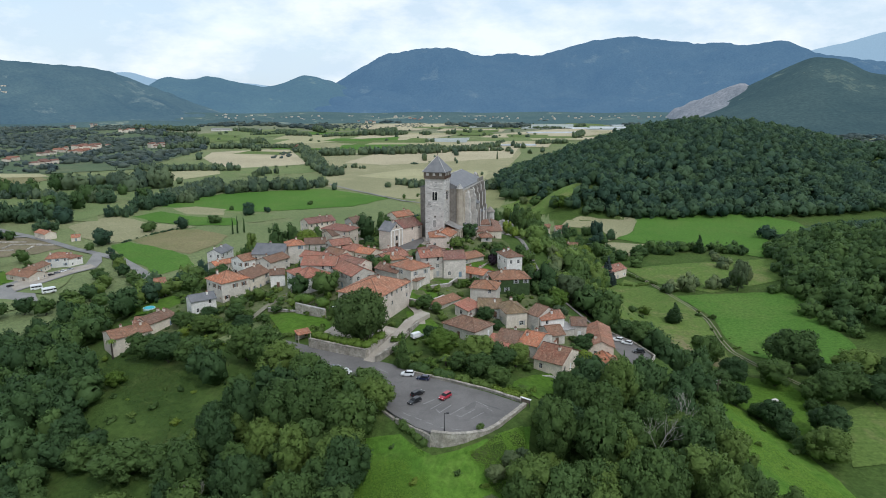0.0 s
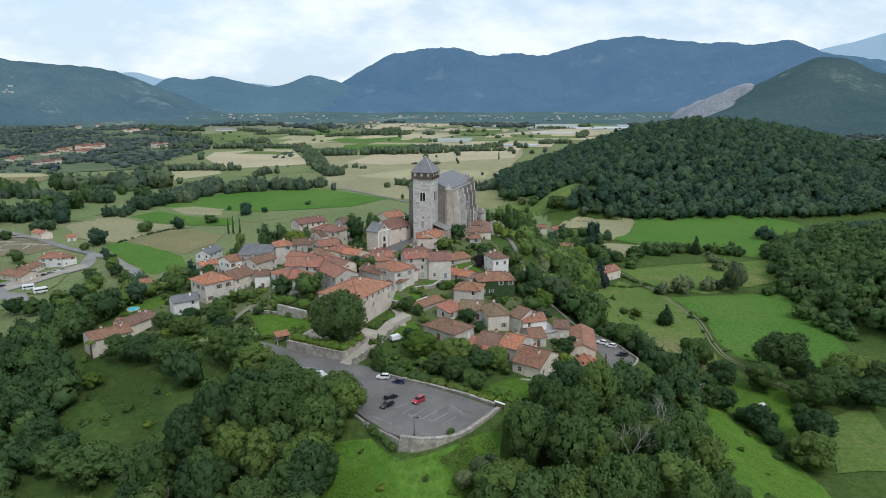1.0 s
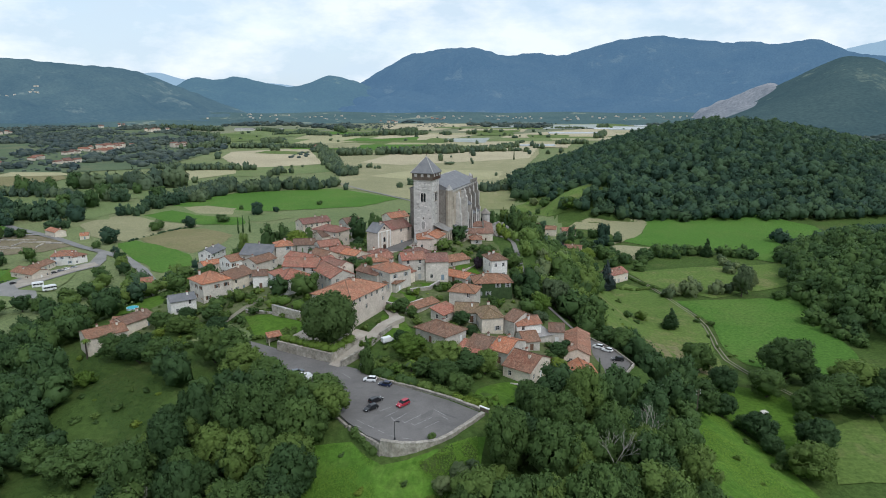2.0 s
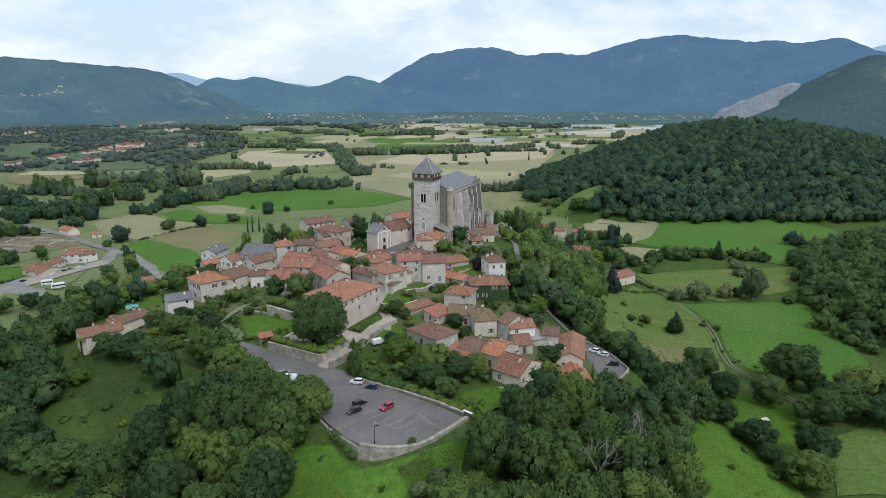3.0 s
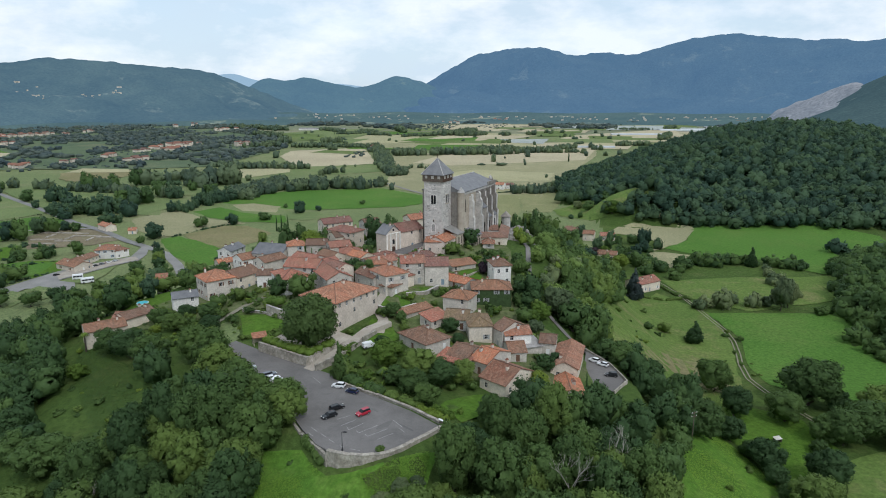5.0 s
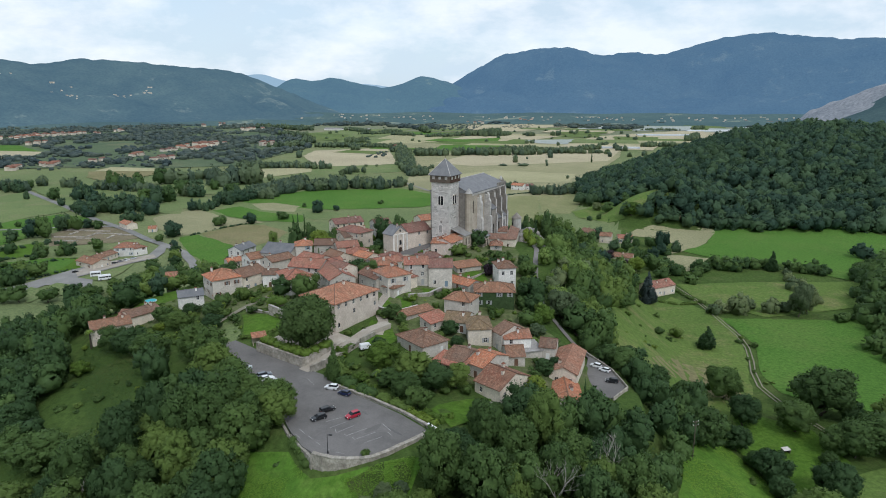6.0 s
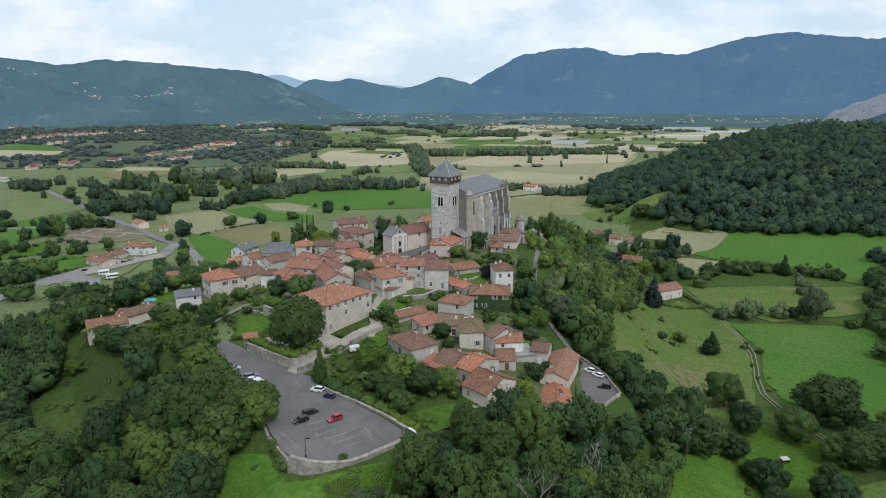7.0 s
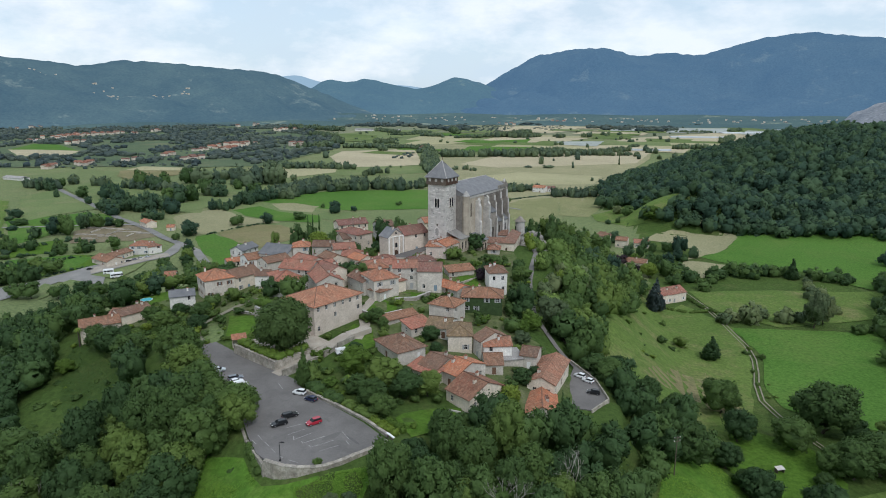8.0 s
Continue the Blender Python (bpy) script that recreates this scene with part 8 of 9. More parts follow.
for x, y in spur_trees[:165]:
    # more dark leaves towards the west: that side's shade put into the colour
    kind = tree_rng.choices(("oak", "dark", "tall", "grey"), (10 if x > -75 else 4, 3 if x > -12 else 5 if x > -75 else 30, 1.6, 0.4))[0]
    r = tree_rng.uniform(3.5, 6.3)
    tree(kind, x, y, r, r * tree_rng.uniform(2.1, 3.3))
wood("wooded_slope", [(x, y, r, r * tree_rng.uniform(1.8, 2.6)) for x, y in spur_trees[165:] if y < 235 for r in [tree_rng.uniform(3.8, 6.0)]], MID_ROUND, LEAF_DARK,
     "dense green deciduous wood on the flanks of the spur", 4)
LANE = [(35.5, 287), (36, 267), (36.6, 253), (38, 242), (40.5, 231), (44, 224), (50, 214)]


def by_lane(x, y):
    return any(abs((x - ax) * (by - ay) - (y - ay) * (bx - ax)) / math.hypot(bx - ax, by - ay) < 2.2 and min(ay, by) - 2 < y < max(ay, by) + 2 for (ax, ay), (bx, by) in zip(LANE, LANE[1:]))


flank = [p for p in scatter(21, 26, 84, 212, 346, 5.9, lambda x, y: inside(x, y, EAST_FLANK) and not by_lane(x, y)) if not on_house(*p, 2)]
behind = [p for p in spur_trees[165:] if p[1] >= 235]
tree_rng.shuffle(behind)
for share, mat, words in ((behind[::3], LEAF, "dark green trees of the wood below the cathedral"), (behind[1::3], LEAF, "green deciduous trees of the wood below the cathedral"),
                          (behind[2::6], LEAF, "fresh green trees of the wood below the cathedral"), (behind[5::6], LEAF_HILL, "soft green trees of the wood below the cathedral")):
    wood("wooded_slope", [(x, y, r, r * tree_rng.uniform(1.5, 2.7)) for x, y in share for r in [tree_rng.uniform(2.8, 6.0)]], LIGHT_ROUND, mat, words, 14)
tree_rng.shuffle(flank)
# upper trees get leaf colours lightened as if sunlit; lower ones stay darker
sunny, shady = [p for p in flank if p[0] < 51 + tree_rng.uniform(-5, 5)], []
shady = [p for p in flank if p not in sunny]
for share, mat, words in ((sunny[::3], LEAF_SUNNY, "sunlit soft green trees on the steep flank under the rampart"), (sunny[1::3], LEAF_SUNNY, "green trees on the steep flank under the rampart"),
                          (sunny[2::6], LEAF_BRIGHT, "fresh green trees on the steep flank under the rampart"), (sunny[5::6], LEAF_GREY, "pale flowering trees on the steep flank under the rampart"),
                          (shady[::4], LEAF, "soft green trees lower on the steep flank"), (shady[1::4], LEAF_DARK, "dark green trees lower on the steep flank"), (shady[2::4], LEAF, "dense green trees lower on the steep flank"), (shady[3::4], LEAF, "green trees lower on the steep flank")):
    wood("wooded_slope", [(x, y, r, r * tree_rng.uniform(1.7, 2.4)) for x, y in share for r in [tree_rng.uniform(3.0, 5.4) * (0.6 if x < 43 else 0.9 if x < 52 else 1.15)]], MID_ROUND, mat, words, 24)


HILL_SKIRT = [(62, 632), (80, 640), (112, 640), (150, 640), (210, 640), (225, 800), (160, 830), (72, 790), (66, 700)]
HILL_LAWN = [(56, 600), (60, 572), (84, 556), (105, 550), (123, 566), (128, 600), (133, 645), (112, 632), (86, 628)]


def on_hill(x, y):
    return (float(ground(x, y)) > PLAIN + 1.6 or inside(x, y, HILL_SKIRT)) and (x > 115 or x > 60 and y > 500) and not inside(x, y, HILL_LAWN)


hill = scatter(8, 60, 800, 170, 1290, 7.4, lambda x, y: on_hill(x, y) and (y < 430 or math.sin(x * 12.9898 + y * 78.233) * 43758.5453 % 1 < 0.88))
near_hill = [p for p in hill if p[1] < 430 and p[0] < 330]
front_hill = [p for p in hill if p[1] >= 430 and p[1] < 900 - 0.15 * p[0] and p[0] < 470]
shown = set(near_hill + front_hill)
back_hill = [p for p in hill if p not in shown][::3]
wood("wooded_slope", [(x, y, r, r * tree_rng.uniform(1.7, 2.4)) for x, y in near_hill for r in [tree_rng.uniform(4.6, 7.4)]], LIGHT_ROUND, LEAF_DARK, "dense green wood on the valley side", 10)
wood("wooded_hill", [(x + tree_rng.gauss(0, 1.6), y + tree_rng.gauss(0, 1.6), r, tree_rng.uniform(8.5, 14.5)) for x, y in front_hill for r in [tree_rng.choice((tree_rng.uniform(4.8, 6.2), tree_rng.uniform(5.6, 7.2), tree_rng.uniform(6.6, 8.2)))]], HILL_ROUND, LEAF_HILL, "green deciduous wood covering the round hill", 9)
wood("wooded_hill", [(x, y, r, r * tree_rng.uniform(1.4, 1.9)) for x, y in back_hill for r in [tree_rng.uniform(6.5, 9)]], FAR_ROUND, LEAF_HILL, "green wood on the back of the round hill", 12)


# ---- the plain: hedgerows, copses, villages, glasshouses, quarry ----
plain_rng = random.Random(17)
rows_of = {}


def hedge(mat, line, gap, r0, r1, tall, spread):
    """A hedgerow of trees along a line; gathered into one mass for each kind of foliage."""
    for (ax, ay), (bx, by) in zip(line, line[1:]):
        run = math.hypot(bx - ax, by - ay) * (1.45 if mat is LEAF_FAR else 1)
        for k in range(max(1, int(run / gap))):
            t = (k + plain_rng.random()) / max(1, int(run / gap))
            r = plain_rng.uniform(r0 * 0.75, r1 * 1.2)
            rows_of.setdefault(mat.name, (mat, []))[1].append((ax + (bx - ax) * t + plain_rng.gauss(0, spread / 2), ay + (by - ay) * t + plain_rng.gauss(0, spread / 2), r, r * tall))


# ---- hedges and copses of the plain ----

hedge(LEAF_FAR, [(108, 398), (138, 414), (171, 422), (202, 416)], 5, 3.5, 5.5, 1.7, 6)
hedge(LEAF_GREY, [(119, 331), (133, 335), (151, 339)], 4.5, 3.8, 5.2, 2.1, 5)
hedge(LEAF_GREY, [(178, 411), (170, 352)], 6, 3, 4, 2, 5)
hedge(LEAF_FAR, [(172, 329), (186, 333)], 6, 2, 3.5, 1.7, 3)
hedge(LEAF, [(122, 312), (121, 282), (121, 255), (126, 233)], 13, 1.0, 2.0, 1.3, 3)
hedge(LEAF, [(125, 290), (124, 258), (129, 236)], 11, 0.8, 1.4, 1.2, 2)
hedge(LEAF_FAR, [(218, 412), (198, 348), (183, 294), (181, 263)], 6, 5, 7, 1.8, 8)
hedge(LEAF_FAR, [(240, 446), (205, 344), (192, 284)], 7, 5, 7, 1.8, 12)
hedge(LEAF_FAR, [(76, 452), (92, 449)], 5, 1.6, 2.6, 1.5, 4)
hedge(LEAF_FAR, [(102, 452), (108, 418), (113, 392)], 6, 3, 5, 1.6, 12)
# the woods and hedges west of the lane and round the bus park
hedge(LEAF_HILL, [(-252, 311), (-249, 329), (-244, 346)], 2.6, 1.0, 1.5, 1.2, 1)
hedge(LEAF_HILL, [(-287, 330), (-279, 343), (-268, 363), (-261, 370)], 2.6, 1.1, 1.7, 1.2, 1)
hedge(LEAF_HILL, [(-292, 336), (-286, 345), (-278, 358)], 3.0, 1.2, 1.9, 1.2, 1.5)
hedge(LEAF_HILL, [(-330, 372), (-318, 396), (-309, 404), (-290, 402)], 4, 1.6, 3.0, 1.3, 3)
hedge(LEAF_HILL, [(-291, 372), (-303, 358), (-316, 350)], 3.4, 1.2, 2.2, 1.3, 2)
hedge(LEAF_HILL, [(-262, 305), (-282, 322), (-306, 346), (-338, 374)], 9, 1.6, 3.4, 1.3, 5)
hedge(LEAF_HILL, [(-342, 376), (-390, 428), (-430, 466)], 12, 1.6, 4.0, 1.4, 6)
hedge(LEAF_HILL, [(-227, 446), (-222, 468), (-207, 495)], 3.4, 1.0, 1.6, 1.2, 1)
hedge(LEAF_HILL, [(119, 551), (132, 543), (152, 542), (172, 540), (212, 541), (244, 541), (274, 540)], 6.5, 4.6, 7.5, 1.9, 4)
BELTS = (
    ([(-357, 707), (-332, 708), (-320, 732)], 24.1, 9.1, 14),
    ([(-278, 579), (-267, 614), (-256, 649), (-239, 688)], 12.7, 5.3, 16),
    ([(-277, 665), (-270, 714), (-267, 756)], 10.2, 4.3, 14),
    ([(-232, 685), (-210, 695), (-190, 714), (-154, 709)], 15.8, 6.6, 12),
    ([(-236, 822), (-238, 861), (-222, 852)], 10.2, 4.3, 8),
    ([(-154, 709), (-143, 725), (-134, 747)], 11.1, 4.6, 8),
    ([(-428, 904), (-376, 893), (-341, 894), (-306, 895)], 10.5, 4.4, 16),
    ([(-292, 891), (-278, 894)], 13.3, 5.6, 5),
    ([(-281, 1276), (-232, 1121), (-192, 982), (-159, 873), (-139, 830)], 11.2, 4.7, 18),
    ([(-202, 1110), (-141, 1131), (-83, 1142), (1, 1164)], 15.3, 6.4, 16),
    ([(-180, 921), (-139, 914)], 4.7, 2.0, 5),
    ([(-138, 921), (-125, 928)], 8.6, 3.6, 5),
    ([(-118, 914), (-107, 914)], 5.4, 2.3, 3),
    ([(11, 1188), (48, 1200), (81, 1200)], 13.0, 5.4, 10),
    ([(89, 1200), (111, 1212)], 9.1, 3.8, 6),
    ([(-96, 1182), (-43, 1207), (-4, 1228)], 13.9, 5.8, 10),
    ([(-6, 1253), (35, 1263), (64, 1270)], 8.3, 3.5, 8),
    ([(86, 1275), (113, 1307)], 12.7, 5.3, 10),
    ([(-34, 724), (-11, 744)], 9.6, 4.0, 10),
    ([(11, 706), (37, 700), (59, 714)], 11.5, 4.8, 12),
    ([(-26, 670), (-3, 698), (16, 711)], 1.7, 2.0, 2),
    ([(-470, 650), (-433, 645), (-403, 643)], 12.0, 5.0, 5),
    ([(-394, 636), (-359, 611)], 12.4, 5.2, 10),
    ([(-338, 621), (-322, 620)], 16.8, 7.0, 10),
    ([(-577, 628), (-554, 625), (-527, 613)], 12.9, 5.4, 12),
    ([(-552, 660), (-544, 672)], 14.8, 6.2, 8),
    ([(-515, 653), (-499, 657)], 17.0, 7.2, 8),
    ([(-456, 613), (-426, 587), (-411, 583)], 13.9, 5.8, 8),
    ([(-377, 522), (-352, 499)], 13.0, 5.5, 8),
    ([(-366, 525), (-342, 519)], 16.3, 6.9, 12),
    ([(-312, 482), (-305, 494)], 12.0, 5.0, 10),
    ([(-350, 535), (-324, 526)], 17.3, 7.3, 12),
    ([(-397, 530), (-379, 522)], 11.3, 4.7, 6),
    ([(-285, 545), (-274, 548)], 10.5, 4.4, 6),
    ([(-271, 539), (-275, 570)], 8.4, 3.5, 8),
    ([(-333, 366), (-324, 367), (-320, 369)], 10.9, 4.6, 8),
    ([(-267, 305), (-255, 306), (-251, 309)], 11.6, 4.9, 10),
    ([(-296, 375), (-287, 374), (-272, 379)], 9.2, 3.9, 8),
    ([(-292, 360), (-287, 366)], 5.8, 2.4, 6),
    ([(-66, 727), (-57, 727)], 7.3, 3.1, 4),
    ([(-57, 750), (-45, 746), (-25, 727)], 10.0, 4.2, 8),
    ([(-422, 1378), (-390, 1394)], 14.4, 6.1, 12),
    ([(-358, 1200), (-339, 1200)], 12.5, 5.2, 8),
    ([(-330, 1276), (-278, 1263)], 9.8, 4.1, 10),
    ([(-393, 1663), (-338, 1641)], 11.3, 4.7, 16),
    ([(-452, 1786), (-400, 1760)], 10.6, 4.5, 20),
    ([(-360, 1868), (-324, 1760)], 21.5, 9.0, 8),
    ([(-288, 1598), (-221, 1663)], 9.6, 4.0, 16),
    ([(-206, 1663), (-156, 1663)], 16.7, 7.0, 16),
    ([(-154, 1641), (-120, 1663)], 16.5, 6.9, 14),
    ([(-113, 1663), (-94, 1710)], 11.2, 4.7, 10),
    ([(-49, 1663), (-28, 1710)], 11.2, 4.7, 8),
    ([(-35, 1411), (-20, 1428)], 10.6, 4.5, 8),
    ([(-213, 1667), (-164, 1679), (-136, 1812)], 17.1, 7.2, 16),
    ([(-122, 1689), (-97, 1720)], 12.6, 5.3, 10),
    ([(-60, 1705), (-32, 1712)], 9.8, 4.1, 10),
    ([(10, 1722), (31, 1727)], 14.2, 5.9, 8),
    ([(59, 1808), (80, 1813)], 11.9, 5.0, 8),
    ([(270, 1991), (361, 1991)], 8.4, 3.5, 14),
    ([(417, 2058), (459, 2130)], 12.4, 5.2, 10),
    ([(317, 1556), (362, 1710)], 13.9, 5.8, 10),
    ([(196, 1363), (230, 1394), (260, 1394)], 11.7, 4.9, 20),
    ([(51, 1276), (78, 1276)], 7.4, 3.1, 8),
    ([(116, 1394), (137, 1428)], 7.1, 3.0, 8),
    ([(139, 1276), (161, 1276)], 10.7, 4.5, 8),
    ([(-496, 1320), (-503, 1370)], 19.1, 8.0, 14),
    ([(-521, 1236), (-471, 1248)], 15.6, 6.6, 22),
    ([(-443, 1255), (-366, 1274)], 11.0, 4.6, 20),
    ([(-355, 1276), (-292, 1263)], 8.7, 3.6, 14),
    ([(-486, 1673), (-420, 1742)], 8.8, 3.7, 24),
    ([(-894, 1942), (-703, 1850)], 17.1, 7.2, 40),
    ([(-674, 1627), (-593, 1550)], 14.2, 6.0, 24),
    ([(-588, 1879), (-503, 1777)], 11.1, 4.7, 24),
)
for line, tall, r, spread in BELTS:
    # each belt of trees has its height, the usual radius of its crowns and its depth
    for (ax, ay), (bx, by) in zip(line, line[1:]):
        run = math.hypot(bx - ax, by - ay)
        for k in range(max(3, int(run / (r * 0.7)) * (2 if spread > 8 else 1))):
            t, size = plain_rng.random(), plain_rng.uniform(0.6, 1.1)
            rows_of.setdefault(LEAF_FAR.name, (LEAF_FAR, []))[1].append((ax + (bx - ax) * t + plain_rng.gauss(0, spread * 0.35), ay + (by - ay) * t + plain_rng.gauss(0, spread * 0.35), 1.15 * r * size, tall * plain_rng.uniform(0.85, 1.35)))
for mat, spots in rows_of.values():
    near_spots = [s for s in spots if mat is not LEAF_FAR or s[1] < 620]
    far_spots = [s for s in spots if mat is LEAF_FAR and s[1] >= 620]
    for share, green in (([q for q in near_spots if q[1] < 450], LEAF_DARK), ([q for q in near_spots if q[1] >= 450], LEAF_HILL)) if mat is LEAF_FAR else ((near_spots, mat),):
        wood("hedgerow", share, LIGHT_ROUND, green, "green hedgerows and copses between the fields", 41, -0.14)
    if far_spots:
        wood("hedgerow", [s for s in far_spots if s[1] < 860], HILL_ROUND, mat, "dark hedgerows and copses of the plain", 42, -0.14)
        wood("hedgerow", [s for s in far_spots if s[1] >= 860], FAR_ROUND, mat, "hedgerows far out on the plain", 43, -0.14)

SINGLE = [("oak", 126.6, 287, 1.6, 3.4), ("grey", 158, 332, 5.5, 19), ("grey", 163, 338, 5, 16), ("fir", 170, 418, 4, 13)]
SINGLE += [("oak", -262, 328, 5.8, 11), ("dark", -268, 302, 6.2, 11), ("oak", -260, 299, 5.6, 10), ("dark", -278, 316, 6, 10), ("oak", -288, 341, 3, 5), ("oak", -281, 340, 2.4, 4.4), ("oak", -172, 344, 5, 9), ("dark", -163, 334, 4.6, 8), ("dark", -231, 282, 6, 10), ("oak", -224, 284, 6, 11), ("oak", -209, 287, 6, 10), ("dark", -200, 294, 5.6, 10), ("oak", -190, 293, 5.8, 10), ("oak", -194, 303, 4.4, 5.5), ("dark", -191, 314, 4.6, 6), ("oak", -185, 307, 5.6, 10), ("oak", -186, 324, 4.8, 7), ("dark", -180, 314, 5.6, 10), ("oak", -181, 325, 5.4, 9), ("oak", -183, 337, 5.2, 9), ("dark", -189, 346, 5, 9), ("oak", -178, 298, 5.6, 10), ("dark", -168, 303, 5.4, 9), ("oak", -196, 354, 4.6, 8)]
SINGLE += [("oak", 87.7, 285, 2.8, 4), ("oak", 96.5, 293, 3.7, 5.5), ("fir", 107, 283.5, 4.6, 10), ("dark", 68.5, 219, 4.7, 9), ("dark", 77.6, 217.4, 4.6, 8.5), ("dark", 87.6, 216, 6.2, 10), ("oak", 102.3, 235, 7.2, 14), ("dark", 105, 217, 5.7, 12), ("oak", 87.2, 189.7, 6.6, 12), ("dark", 98.5, 199, 4.8, 9), ("oak", 131.5, 229, 10.5, 19), ("oak", 119.5, 215.5, 7, 12), ("dark", 139, 225.3, 4.5, 9), ("oak", 138.4, 252, 4.3, 8), ("dark", 126.9, 204.3, 5.1, 10), ("oak", 132, 203, 7, 13), ("oak", 139.5, 207.2, 8.6, 14), ("oak", 151, 219.6, 8.6, 14), ("oak", 123, 197, 3, 5), ("dark", 118.3, 180, 6.2, 12), ("dark", 104.2, 185.6, 5.6, 10), ("dark", 104.4, 177.6, 4, 7), ("oak", 110, 166, 7.4, 12), ("dark", 101.9, 191, 3.6, 6), ("dark", 105, 170, 3.5, 6), ("oak", -23.3, 136, 5.6, 9), ("oak", -21.5, 125, 6.4, 12), ("dark", -22, 118, 5.6, 11), ("dark", -74.5, 134, 7.2, 10), ("dark", -65, 133, 5.2, 8), ("oak", -57, 132, 7, 11), ("oak", -56, 123, 7, 11), ("dark", -46, 125, 5.6, 10), ("dark", -86, 139, 5, 9), ("dark", -96, 148, 5.3, 9), ("bright", -95, 173, 3.2, 5.5), ("dark", -108, 174, 6.8, 11), ("oak", -70, 120, 6, 9), ("oak", 160, 214, 8, 13), ("dark", 148, 202, 7, 12)]
SINGLE += [("bright", 101, 552, 9, 12), ("dark", 84, 586, 6, 10), ("oak", 92, 596, 6, 11), ("dark", 100, 612, 6, 12), ("grey", 76, 604, 5, 9), ("dark", 76, 566, 3, 5), ("oak", 68, 562, 3, 4), ("dark", 88, 452, 4.5, 9), ("oak", 80, 446, 5, 10), ("bright", 84, 436, 4, 7), ("oak", 92, 478, 4, 8), ("dark", 66, 470, 5, 10), ("oak", 72, 492, 5, 9), ("oak", 117, 476, 3.4, 12), ("dark", 106, 470, 4.5, 9), ("oak", 112, 470, 3.6, 12), ("dark", 97, 470, 3.2, 6), ("oak", 122, 458, 4.5, 8)]
SINGLE += [("dark", -262, 391, 5.6, 10), ("dark", -243, 386, 2.6, 4.6), ("oak", -252, 380, 3.0, 5.5), ("dark", -249, 372, 2.2, 3.6), ("oak", -213, 404, 3.4, 7), ("dark", -200, 385, 4.6, 9), ("oak", -192, 372, 5, 10), ("dark", -184, 360, 5, 9)]
SINGLE += [("grey", 11, 118.5, 2.4, 4.2), ("grey", 14, 121, 2.2, 3.8), ("grey", 9.5, 114, 2.0, 3.4), ("grey", 17, 123.5, 1.8, 3.2), ("grey", 19, 119, 2.6, 5)]
SINGLE += [("cedar", 89, 337, 5, 17), ("dark", 80, 340, 6, 13), ("dark", 75, 330, 6, 12), ("oak", 83, 353, 5, 10), ("dark", 79, 371, 6, 12), ("purple", 81, 398, 5, 9), ("purple", 75, 424, 5, 9), ("purple", 19.5, 246, 2.4, 6), ("bright", 90, 402, 6, 10), ("dark", 93, 428, 5, 10), ("dark", 100, 408, 5.5, 10), ("oak", 104, 432, 4.5, 9), ("oak", 111, 448, 4, 8), ("oak", 106, 398, 4, 7), ("dark", 73, 350, 6, 12), ("oak", 72, 385, 5.5, 11), ("oak", 70, 405, 5.5, 10)]
SINGLE += [("cypress", -158, 476, 1.4, 13), ("cypress", -155, 478, 1.4, 14), ("cypress", -151, 481, 1.5, 13), ("cypress", 87, 1043, 2.4, 16)]
